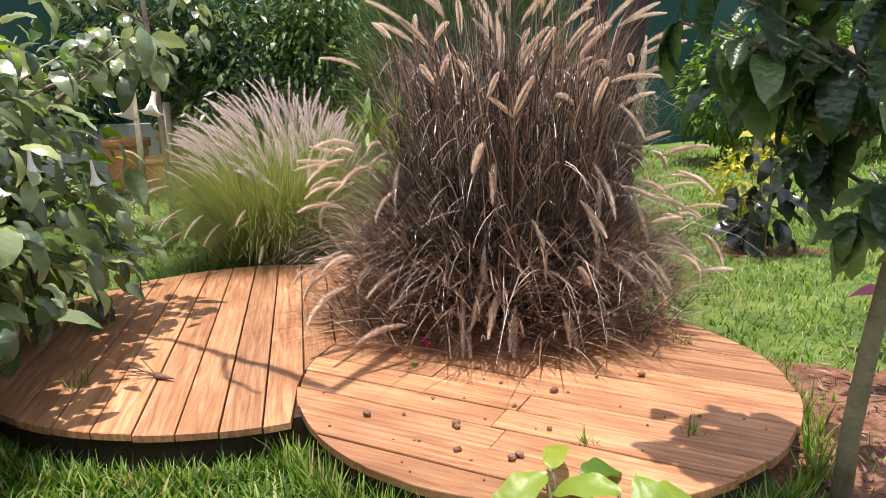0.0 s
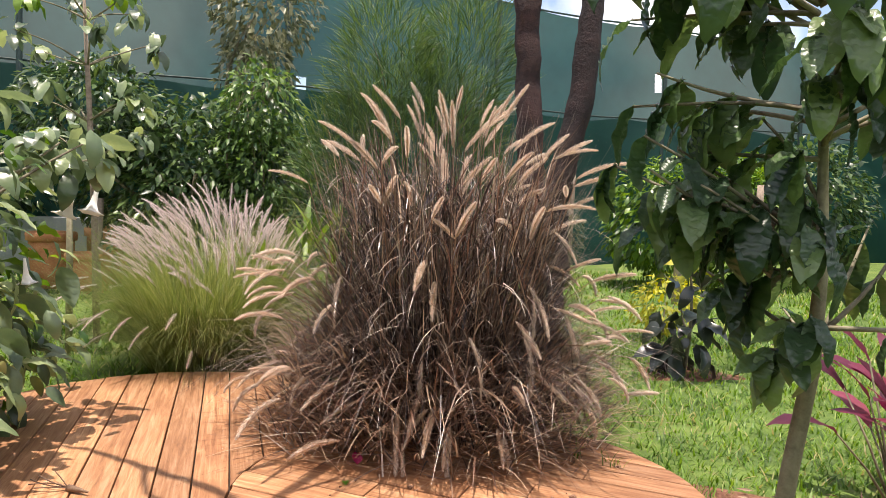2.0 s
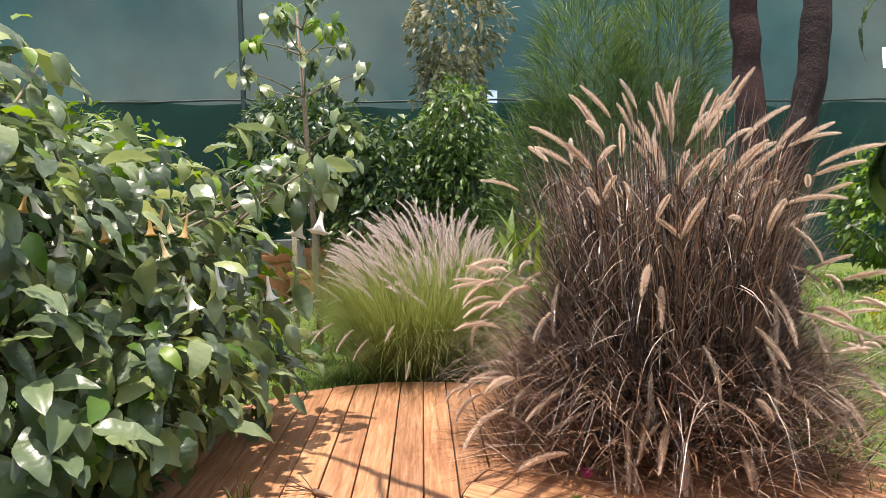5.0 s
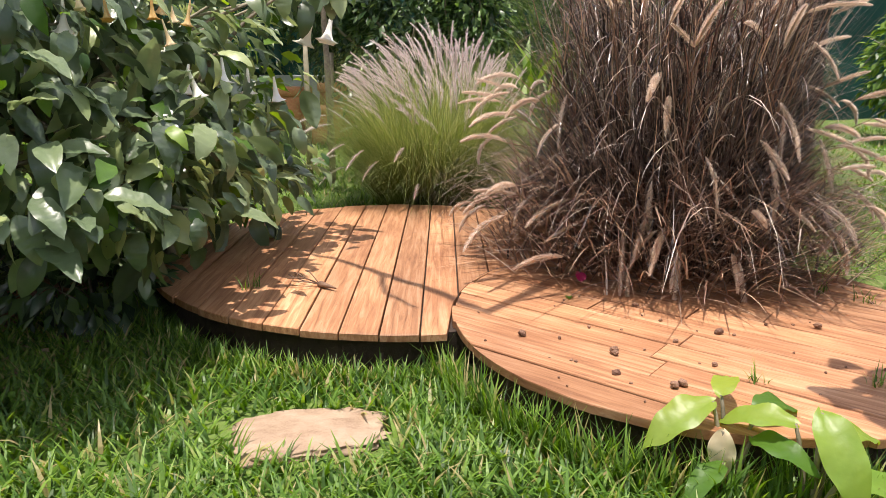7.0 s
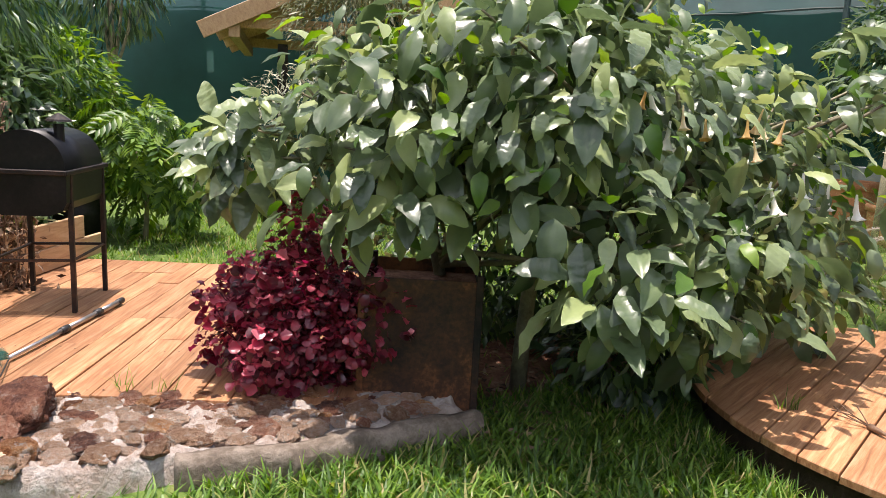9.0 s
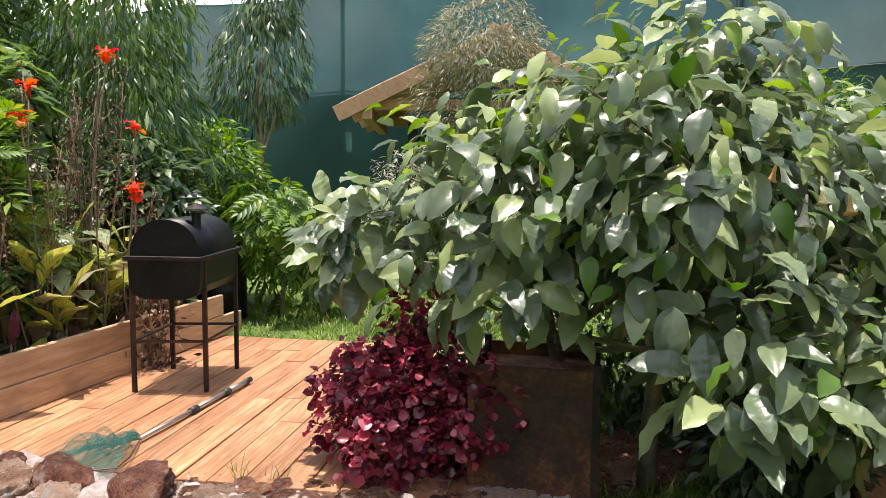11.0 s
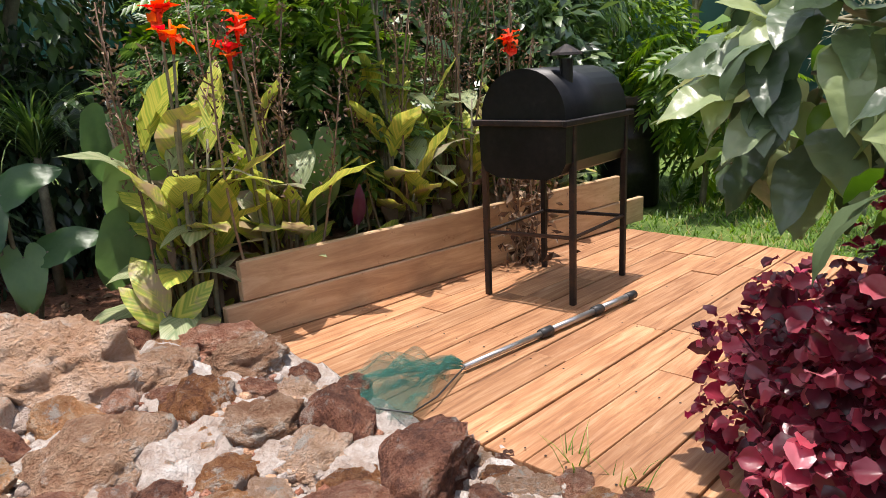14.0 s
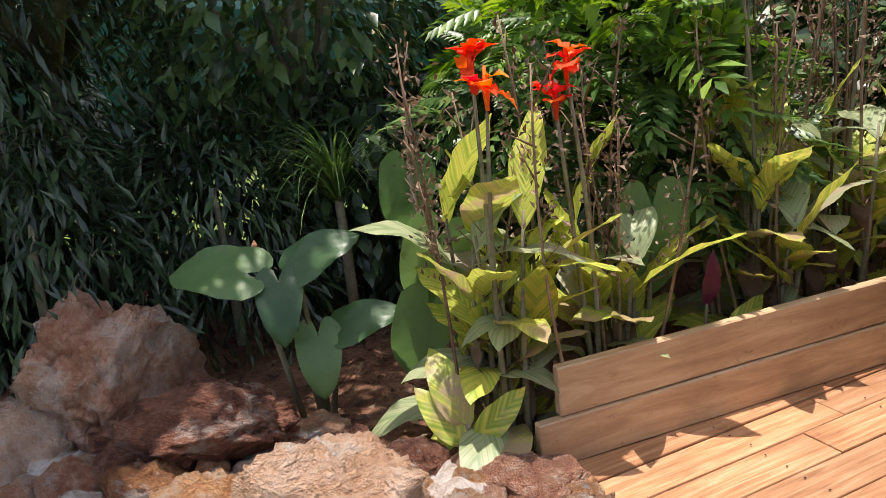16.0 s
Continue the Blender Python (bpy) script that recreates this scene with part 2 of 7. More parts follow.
M = dict(
    deck=wood_mat("sawn_pine", (0.20, 0.075, 0.030), (0.455, 0.22, 0.100), (0.65, 0.395, 0.225)),
    plank=wood_mat("planter_timber", (0.32, 0.185, 0.10), (0.50, 0.33, 0.185), (0.64, 0.465, 0.29)),
    beam=wood_mat("roof_timber", (0.42, 0.22, 0.10), (0.62, 0.38, 0.19), (0.72, 0.48, 0.27)),
    # deck frame in near black: the gap's shade is put into its colour
    under=mottled("shaded_deck_underside", [(0.035, 0.022, 0.014), (0.07, 0.045, 0.03)], 8),
    soil=mottled("red_soil", [(0.07, 0.028, 0.016), (0.16, 0.065, 0.035), (0.27, 0.13, 0.075), (0.36, 0.21, 0.13)], 5, 0.95, 1.0, 0.03, per_object=False),
    stone=mottled("lava_stone", [(0.17, 0.060, 0.036), (0.41, 0.160, 0.092), (0.56, 0.285, 0.180), (0.67, 0.48, 0.38)], 2.2, 0.95, 1.0, 0.16, fine=13.0, lime=0.55),
    orange_stone=mottled("orange_lava_stone", [(0.22, 0.075, 0.03), (0.50, 0.20, 0.07), (0.66, 0.34, 0.16), (0.72, 0.52, 0.36)], 2.2, 0.95, 1.0, 0.16, fine=15.0, lime=0.85),
    pale_stone=mottled("limed_stone", [(0.40, 0.19, 0.10), (0.61, 0.36, 0.22), (0.71, 0.48, 0.34), (0.78, 0.62, 0.50)], 2.5, 0.95, 1.0, 0.12, fine=13.0, lime=0.95),
    mortar=mottled("lime_mortar", [(0.26, 0.175, 0.13), (0.41, 0.32, 0.265), (0.53, 0.465, 0.42), (0.70, 0.66, 0.63)], 7, 0.92, 1.0, 0.05, per_object=False),
    concrete=mottled("concrete_kerb", [(0.06, 0.048, 0.034), (0.16, 0.125, 0.095), (0.31, 0.255, 0.205)], 9, 0.9, 0.9, 0.02),
    slab=mottled("sandstone_slab", [(0.22, 0.14, 0.085), (0.34, 0.24, 0.155), (0.42, 0.32, 0.22)], 3, 0.85, 0.4, 0.008),
    clay=mottled("terracotta", [(0.26, 0.10, 0.045), (0.46, 0.19, 0.085), (0.58, 0.29, 0.15)], 3, 0.8, 0.3, 0.006),
    rust=mottled("rusted_steel", [(0.012, 0.010, 0.010), (0.035, 0.022, 0.017), (0.09, 0.040, 0.020), (0.26, 0.105, 0.042)], 3.2, 0.75, 0.5, 0.006, 0.2),
    black=mottled("black_sheet_steel", [(0.008, 0.008, 0.009), (0.018, 0.017, 0.018), (0.04, 0.036, 0.035)], 3.5, 0.42, 0.25, 0.003, 0.5),
    leg=mottled("sooty_iron", [(0.012, 0.010, 0.010), (0.03, 0.024, 0.022), (0.08, 0.045, 0.03)], 7, 0.6, 0.3, 0.003, 0.5),
    pole=mottled("brushed_aluminium", [(0.42, 0.40, 0.39), (0.58, 0.56, 0.55)], 20, 0.38, 0.1, 0.001, 0.9),
    grip=mottled("black_plastic", [(0.015, 0.015, 0.016), (0.035, 0.035, 0.037)], 20, 0.5, 0.1, 0.001),
    bark=mottled("dark_red_bark", [(0.008, 0.004, 0.004), (0.024, 0.010, 0.009), (0.060, 0.025, 0.020)], 7, 0.8, 1.0, 0.02),
    stem=mottled("grey_green_stem", [(0.10, 0.08, 0.05), (0.21, 0.185, 0.115), (0.31, 0.275, 0.18)], 9, 0.75, 0.6, 0.01),
    dry_stem=mottled("dry_stem", [(0.10, 0.055, 0.035), (0.20, 0.12, 0.075), (0.33, 0.23, 0.14)], 14, 0.8, 0.5, 0.005),
    post=mottled("weathered_post", [(0.15, 0.11, 0.08), (0.30, 0.23, 0.17), (0.4, 0.32, 0.25)], 5, 0.85, 0.6, 0.01),
    steel_post=mottled("green_painted_post", [(0.012, 0.03, 0.028), (0.03, 0.06, 0.055)], 5, 0.6, 0.2, 0.004),
    tin=mottled("zinc_roof_sheet", [(0.40, 0.33, 0.27), (0.55, 0.48, 0.42)], 3, 0.5, 0.2, 0.003, 0.3),
    pale_wall=mottled("grey_wall_plaster", [(0.22, 0.25, 0.26), (0.33, 0.36, 0.36)], 2, 0.9, 0.3, 0.01, per_object=False),
    pebble=mottled("brown_pebble", [(0.12, 0.06, 0.04), (0.24, 0.13, 0.08), (0.36, 0.22, 0.14)], 20, 0.9, 0.5, 0.004),
    petal=leaf_mat("magenta_petal", (0.20, 0.01, 0.05), (0.36, 0.015, 0.10), (0.45, 0.03, 0.14), 0.6, 0.3, True),
    lawn=leaf_mat("lawn_blade", (0.045, 0.105, 0.014), (0.105, 0.22, 0.030), (0.21, 0.34, 0.055), 0.45, 0.38, spots=(0.40, 0.34, 0.15)),
    far_lawn=mottled("lawn_turf", [(0.045, 0.06, 0.016), (0.075, 0.13, 0.022), (0.13, 0.20, 0.035), (0.22, 0.20, 0.08)], 1.6, 0.95, 0.9, 0.04, fine=22.0, per_object=False),
    purple=leaf_mat("purple_grass", (0.016, 0.010, 0.010), (0.092, 0.060, 0.048), (0.34, 0.255, 0.19), 0.34, 0.12, spots=(0.60, 0.52, 0.43), gloss=0.8),
    straw=leaf_mat("purple_grass_straw", (0.060, 0.030, 0.022), (0.27, 0.165, 0.112), (0.58, 0.43, 0.30), 0.5, 0.25),
    fgrass=leaf_mat("feather_grass", (0.11, 0.155, 0.035), (0.21, 0.275, 0.075), (0.40, 0.41, 0.18), 0.5, 0.3),
    plume=leaf_mat("cream_plume", (0.60, 0.50, 0.40), (0.74, 0.64, 0.53), (0.84, 0.77, 0.68), 0.9, 0.3, gloss=0.1),
    pink=leaf_mat("pinkish_plume", (0.55, 0.46, 0.44), (0.68, 0.59, 0.57), (0.80, 0.73, 0.70), 0.9, 0.25, gloss=0.1),
    brug=leaf_mat("trumpet_leaf", (0.066, 0.104, 0.050), (0.165, 0.228, 0.112), (0.36, 0.43, 0.18), 0.34, 0.27, gloss=0.8),
    brugp=leaf_mat("trumpet_leaf_large", (0.070, 0.108, 0.054), (0.155, 0.215, 0.112), (0.30, 0.37, 0.17), 0.36, 0.26, True, gloss=0.8),
    trumpet=leaf_mat("white_trumpet", (0.78, 0.74, 0.64), (0.84, 0.82, 0.76), (0.86, 0.85, 0.82), 0.7, 0.22, True, gloss=0.2),
    wilted=leaf_mat("wilted_trumpet", (0.60, 0.44, 0.18), (0.72, 0.60, 0.36), (0.80, 0.73, 0.56), 0.8, 0.4, True, gloss=0.2),
    iresine=leaf_mat("crimson_leaf", (0.075, 0.011, 0.019), (0.27, 0.032, 0.055), (0.58, 0.09, 0.13), 0.34, 0.34, spots=(0.66, 0.20, 0.25), gloss=0.8),
    cordy=leaf_mat("cordyline_leaf", (0.07, 0.010, 0.022), (0.16, 0.022, 0.045), (0.30, 0.06, 0.09), 0.4, 0.3, True),
    coffee=leaf_mat("glossy_dark_leaf", (0.030, 0.066, 0.026), (0.070, 0.130, 0.045), (0.17, 0.26, 0.08), 0.30, 0.28, True, gloss=0.6),
    coffee_dark=leaf_mat("near_black_leaf", (0.010, 0.016, 0.012), (0.022, 0.030, 0.022), (0.05, 0.06, 0.045), 0.28, 0.08, gloss=0.7),
    taro=leaf_mat("lime_leaf", (0.08, 0.18, 0.02), (0.17, 0.30, 0.035), (0.30, 0.40, 0.06), 0.4, 0.4, True),
    ear=leaf_mat("elephant_ear_leaf", (0.040, 0.095, 0.035), (0.085, 0.175, 0.062), (0.17, 0.28, 0.10), 0.38, 0.34, True),
    hedge=leaf_mat("hedge_leaf", (0.020, 0.045, 0.016), (0.052, 0.105, 0.034), (0.13, 0.20, 0.06), 0.34, 0.28, gloss=0.6),
    # hedge leaf darkened: the shade at the back of the bed as colour
    deep_shade=leaf_mat("shaded_green_leaf", (0.012, 0.028, 0.012), (0.030, 0.060, 0.024), (0.07, 0.12, 0.045), 0.32, 0.18, gloss=0.6),
    hedge2=leaf_mat("olive_leaf", (0.045, 0.062, 0.032), (0.10, 0.12, 0.065), (0.20, 0.21, 0.12), 0.5, 0.22),
    olive=leaf_mat("olive_tree_leaf", (0.10, 0.12, 0.06), (0.21, 0.22, 0.12), (0.38, 0.36, 0.22), 0.45, 0.25),
    bright=leaf_mat("fresh_leaf", (0.035, 0.09, 0.014), (0.10, 0.20, 0.026), (0.22, 0.34, 0.05), 0.4, 0.35),
    midl=leaf_mat("mid_green_leaf", (0.035, 0.085, 0.020), (0.090, 0.175, 0.042), (0.20, 0.30, 0.08), 0.38, 0.32, gloss=0.6),
    pinel=leaf_mat("soft_needle", (0.035, 0.075, 0.022), (0.075, 0.14, 0.036), (0.15, 0.22, 0.06), 0.5, 0.3),
    young=leaf_mat("young_frond", (0.06, 0.13, 0.02), (0.14, 0.26, 0.035), (0.27, 0.40, 0.07), 0.38, 0.36),
    yellow=leaf_mat("yellow_leaf", (0.25, 0.28, 0.03), (0.50, 0.48, 0.05), (0.65, 0.60, 0.10), 0.5, 0.35),
    silver=leaf_mat("silver_leaf", (0.16, 0.18, 0.12), (0.32, 0.34, 0.24), (0.52, 0.52, 0.40), 0.5, 0.3),
    orange=leaf_mat("orange_petal", (0.60, 0.05, 0.012), (0.78, 0.11, 0.015), (0.85, 0.26, 0.03), 0.5, 0.4, True),
    litter=leaf_mat("leaf_litter", (0.07, 0.04, 0.025), (0.19, 0.12, 0.075), (0.38, 0.27, 0.18), 0.85, 0.15),
)


def striped_leaf(name, a, b, dry):
    """Variegated blade: stripes fan out from the midrib."""
    m, n, l, p = material(name)
    t = n.new("ShaderNodeTexCoord")
    info = n.new("ShaderNodeObjectInfo")
    mp = n.new("ShaderNodeMapping")
    mp.inputs["Scale"].default_value = (20.0, 55.0, 1.0)
    sep = n.new("ShaderNodeSeparateXYZ")
    l.new(t.outputs["Object"], sep.inputs[0])
    ab = n.new("ShaderNodeMath")
    ab.operation = "ABSOLUTE"
    l.new(sep.outputs["X"], ab.inputs[0])
    slope = n.new("ShaderNodeMath")
    slope.operation = "MULTIPLY_ADD"
    l.new(ab.outputs[0], slope.inputs[0])
    slope.inputs[1].default_value = -1.7
    l.new(sep.outputs["Y"], slope.inputs[2])
    cb = n.new("ShaderNodeCombineXYZ")
    l.new(slope.outputs[0], cb.inputs["Y"])
    l.new(info.outputs["Random"], cb.inputs["Z"])
    l.new(cb.outputs[0], mp.inputs["Vector"])
    nz = noise_tex(n, l, 1.0, 3, mp.outputs["Vector"])
    r = ramp(n, [(0.38, a), (0.62, b)])
    l.new(nz.outputs["Fac"], r.inputs["Fac"])
    blot = noise_tex(n, l, 7.0, 4, t.outputs["Object"])
    addr = n.new("ShaderNodeMath")
    addr.operation = "MULTIPLY_ADD"
    l.new(info.outputs["Random"], addr.inputs[0])
    addr.inputs[1].default_value = 0.55
    l.new(blot.outputs["Fac"], addr.inputs[2])
    dr = ramp(n, [(0.86, (0, 0, 0)), (1.0, (1, 1, 1))])
    l.new(addr.outputs[0], dr.inputs["Fac"])
    mx = n.new("ShaderNodeMix")
    mx.data_type = "RGBA"
    l.new(dr.outputs["Color"], mx.inputs["Factor"])
    l.new(r.outputs["Color"], mx.inputs["A"])
    mx.inputs["B"].default_value = (*dry, 1)
    l.new(mx.outputs["Result"], p.inputs["Base Color"])
    p.inputs["Roughness"].default_value = 0.45
    bump(n, l, nz.outputs["Fac"], p, 0.3, 0.004)
    tr = n.new("ShaderNodeBsdfTranslucent")
    l.new(mx.outputs["Result"], tr.inputs["Color"])
    ms = n.new("ShaderNodeMixShader")
    ms.inputs["Fac"].default_value = 0.4
    l.new(p.outputs["BSDF"], ms.inputs[1])
    l.new(tr.outputs["BSDF"], ms.inputs[2])
    l.new(ms.outputs["Shader"], n["Material Output"].inputs["Surface"])
    return m


M["canna"] = striped_leaf("striped_canna_leaf", (0.32, 0.46, 0.06), (0.74, 0.70, 0.13), (0.50, 0.37, 0.21))
M["canna_green"] = striped_leaf("grey_green_canna_leaf", (0.27, 0.36, 0.16), (0.50, 0.54, 0.30), (0.50, 0.42, 0.29))


def net_mat(name, col, alpha, scale, rough=0.7):
    """Woven net: threads with open gaps, light passes."""
    m, n, l, p = material(name)
    p.inputs["Roughness"].default_value = rough
    t = n.new("ShaderNodeTexCoord")
    nz = noise_tex(n, l, scale, 5, t.outputs["Object"])
    r = ramp(n, [(0.3, tuple(c * 0.6 for c in col)), (0.7, col)])
    l.new(nz.outputs["Fac"], r.inputs["Fac"])
    l.new(r.outputs["Color"], p.inputs["Base Color"])
    tr = n.new("ShaderNodeBsdfTransparent")
    tl = n.new("ShaderNodeBsdfTranslucent")
    l.new(r.outputs["Color"], tl.inputs["Color"])
    m1 = n.new("ShaderNodeMixShader")
    m1.inputs["Fac"].default_value = 0.45
    l.new(p.outputs["BSDF"], m1.inputs[1])
    l.new(tl.outputs["BSDF"], m1.inputs[2])
    m2 = n.new("ShaderNodeMixShader")
    m2.inputs["Fac"].default_value = alpha
    l.new(tr.outputs["BSDF"], m2.inputs[1])
    l.new(m1.outputs["Shader"], m2.inputs[2])
    l.new(m2.outputs["Shader"], n["Material Output"].inputs["Surface"])
    return m


M["shade_net"] = net_mat("green_shade_net", (0.033, 0.130, 0.112), 0.95, 0.7)
# darker net colour, for the shading low on the fence
M["shade_net_low"] = net_mat("shaded_lower_net", (0.020, 0.118, 0.095), 0.97, 0.7)
M["fish_net"] = net_mat("green_fine_net", (0.07, 0.25, 0.20), 0.27, 30.0)


# ---- mesh helpers ----
rng = np.random.default_rng(7)


def mesh_from(name, verts, faces, mat, smooth=False):
    me = bpy.data.meshes.new(name)
    me.from_pydata([tuple(v) for v in verts] if not isinstance(verts, np.ndarray) else verts.tolist(), [], faces if isinstance(faces, list) else faces.tolist())
    me.materials.append(mat)
    if smooth:
        me.shade_smooth()
    me.update()
    return me


STUFF = ("crown", "foliage", "culm_mass", "arching_blade_mass", "low_stem_mass", "blade_mass", "stray_stem_mass", "seed_head", "twig_mass")


def put(name, me, parent=None, at=None, label=""):
    ob = new(name, me)
    if name in STUFF:
        ob["kind"] = "stuff"
    if parent is not None:
        ob.parent = parent
    if at is not None:
        ob.matrix_basis = at
    if label:
        ob["label"] = label
    return ob


def part(name, bm, mat, parent, label="", at=None, smooth=False):
    me = bpy.data.meshes.new(name)
    bm.to_mesh(me)
    bm.free()
    me.materials.append(mat)
    if smooth:
        me.shade_smooth()
    return put(name, me, parent, at, label)


def thing(name, at, label, category, group="", kind=""):
    ob = new(name)
    ob.empty_display_size = 0.1
    ob.matrix_basis = at if isinstance(at, Matrix) else Matrix.Translation(at)
    return tagged(ob, label, category, group, kind)


def box_bm(sx, sy, sz, c=(0, 0, 0), bevel=0.004, bm=None):
    own = bm is None
    bm = bm or bmesh.new()
    r = bmesh.ops.create_cube(bm, size=1.0, matrix=Matrix.LocRotScale(c, None, (sx, sy, sz)))
    if bevel and own:
        bmesh.ops.bevel(bm, geom=bm.edges[:], offset=bevel, segments=1, affect="EDGES")
    return bm


def lathe(profile, n=24):
    """Turned body from (radius, height) pairs: vertices, faces."""
    v, f = [], []
    for r, z in profile:
        v += [(r * math.cos(2 * math.pi * k / n), r * math.sin(2 * math.pi * k / n), z) for k in range(n)]
    for i in range(len(profile) - 1):
        for k in range(n):
            a, b = i * n + k, i * n + (k + 1) % n
            f.append((a, b, b + n, a + n))
    return v, f


def tube(points, radii, n=7):
    """Tapered limb along points: vertices, faces."""
    pts = [Vector(p) for p in points]
    v, f = [], []
    side = Vector((1, 0, 0))
    for i, p in enumerate(pts):
        d = (pts[min(i + 1, len(pts) - 1)] - pts[max(i - 1, 0)]).normalized()
        s = d.cross(side if abs(d.dot(side)) < 0.9 else Vector((0, 1, 0))).normalized()
        u = d.cross(s)
        r = radii[i] if hasattr(radii, "__len__") else radii
        v += [p + (s * math.cos(2 * math.pi * k / n) + u * math.sin(2 * math.pi * k / n)) * r for k in range(n)]
    for i in range(len(pts) - 1):
        for k in range(n):
            a, b = i * n + k, i * n + (k + 1) % n
            f.append((a, b, b + n, a + n))
    f.append(tuple(range(n))[::-1])
    f.append(tuple((len(pts) - 1) * n + k for k in range(n)))
    return [tuple(p) for p in v], f


def join(parts):
    v, f = [], []
    for pv, pf in parts:
        o = len(v)
        v += list(pv)
        f += [tuple(i + o for i in q) for q in pf]
    return v, f


def leaf_shape(length, width, fold=0.25, curl=0.5, n=5, peak=0.4, wave=0.0, stalk=0.0, notch=0.0):
    """A leaf along +y, face up +z, folded at the midrib and curling down: three rows of vertices."""
    v, f = [], []
    for i in range(n + 1):
        t = i / n
        w = width * 0.5 * (math.sin(math.pi * t ** (math.log(0.5) / math.log(peak))) ** 0.8 if 0 < t < 1 else 0.03)
        a = curl * t
        y = stalk + length * (math.sin(a) / curl if abs(curl) > 1e-3 else t)
        z = -length * ((1 - math.cos(a)) / curl if abs(curl) > 1e-3 else 0)
        wz = wave * width * math.sin(i * 2.6)
        back = notch * length * (1 - t) ** 3
        v += [(-w, y - back, z + fold * w + wz), (0, y, z), (w, y - back, z + fold * w - wz)]
    for i in range(n):
        a = 3 * i
        f += [(a, a + 1, a + 4, a + 3), (a + 1, a + 2, a + 5, a + 4)]
    return np.array(v), np.array(f)


def ruffled_leaf(length, width, fold=0.25, curl=0.8, n=14, peak=0.45, ridge=0.02, veins=9.0, ruffle=0.0, twist=0.0):
    """A large leaf with raised cells between the side veins and a wavy rim, along +y."""
    v, f, m = [], [], 6
    for i in range(n + 1):
        t = i / n
        w = width * 0.5 * (math.sin(math.pi * t ** (math.log(0.5) / math.log(peak))) ** 0.8 if 0 < t < 1 else 0.03)
        a = curl * t
        y = length * math.sin(a) / curl
        z = -length * (1 - math.cos(a)) / curl
        for j in range(m + 1):
            s = 2 * j / m - 1
            e = abs(s)
            h = fold * w * e + ridge * length * math.sin(math.pi * min(1, e * 1.1)) * math.sin(2 * math.pi * (t * veins - e * 0.9)) * (0.2 + math.sin(math.pi * t))
            h += ruffle * width * e ** 3 * math.sin(t * 17 + 2 * s) + twist * w * s * t
            v.append((w * s, y - 0.06 * length * e * (1 - t), z + h - 0.10 * w * e * e))
    for i in range(n):
        for j in range(m):
            a = i * (m + 1) + j
            f.append((a, a + 1, a + m + 2, a + m + 1))
    return np.array(v), np.array(f)


def frames(d, nrm):
    """Rotation matrices whose y runs along d and whose z is nearest to nrm."""
    d = d / np.linalg.norm(d, axis=1, keepdims=True)
    x = np.cross(d, nrm)
    ln = np.linalg.norm(x, axis=1, keepdims=True)
    x = np.where(ln < 1e-4, np.array([[1.0, 0, 0]]), x / np.maximum(ln, 1e-4))
    z = np.cross(x, d)
    return np.stack([x, d, z], axis=2)


def scatter(shapes, pos, d, nrm, scale):
    """Many leaves in one mesh: vertices, faces."""
    R = frames(d, nrm)
    pick = rng.integers(0, len(shapes), len(pos))
    vs, fs, o = [], [], 0
    for k, (sv, sf) in enumerate(shapes):
        m = pick == k
        c = int(m.sum())
        if not c:
            continue
        w = np.einsum("nij,kj->nki", R[m], sv) * scale[m][:, None, None] + pos[m][:, None, :]
        vs.append(w.reshape(-1, 3))
        fs.append((sf[None] + (o + np.arange(c) * len(sv))[:, None, None]).reshape(-1, sf.shape[1]))
        o += c * len(sv)
    return np.concatenate(vs), np.concatenate(fs)


def blades(base, az, a0, a1, length, width, n=4):
    """Arching grass blades from lean a0 at the root to a1 at the tip (radians from upright)."""
    c = len(base)
    h = np.stack([np.cos(az), np.sin(az), np.zeros(c)], 1)
    s = np.stack([-np.sin(az), np.cos(az), np.zeros(c)], 1)
    p, rows = base.copy(), []
    for i in range(n + 1):
        t = i / n
        w = width * (1 - 0.92 * t ** 1.6) * 0.5
        rows += [p - s * w[:, None], p + s * w[:, None]]
        a = a0 + (a1 - a0) * (t + 0.5 / n)
        step = length / n
        p = p + (h * np.sin(a)[:, None] + np.array([[0, 0, 1.0]]) * np.cos(a)[:, None]) * step[:, None]
    v = np.stack(rows, 1).reshape(-1, 3)
    k = 2 * (n + 1)
    f0 = np.array([(2 * i, 2 * i + 1, 2 * i + 3, 2 * i + 2) for i in range(n)])
    f = (f0[None] + (np.arange(c) * k)[:, None, None]).reshape(-1, 4)
    return v, f


def unit(n, up=0.0):
    d = rng.normal(size=(n, 3))
    d[:, 2] += up
    return d / np.linalg.norm(d, axis=1, keepdims=True)


def gz(x, y):
    """Height of the ground: level lawn, rising gently towards the far fence."""
    r = np.clip((np.asarray(y, float) - 5.0) / 8.0, 0, 1.2)
    return -0.03 + 0.33 * r


# ---- ground ----
def in_disc(x, y, grow=0.0):
    return ((x + 1.08) ** 2 + (y - 3.99) ** 2 < (1.37 + grow) ** 2) | ((x - 0.47) ** 2 + (y - 3.14) ** 2 < (1.09 + grow) ** 2)


MASON_R = [(-2.56, 1.95), (-2.70, 1.05), (-2.84, 0.72), (-2.90, 0.30), (-2.95, -0.30), (-3.0, -1.2), (-3.05, -2.0), (-3.1, -3.2)]
MASON_L = [(-3.10, 1.95), (-3.32, 1.05), (-3.80, 0.28), (-4.16, -0.24), (-4.36, -0.62), (-4.34, -1.1), (-4.4, -1.9), (-4.5, -3.2)]
DU, DV = Vector((-0.793, 0.609)), Vector((0.609, 0.793))   # along and across the boards of the square deck
D0 = Vector((-4.50, -0.67))


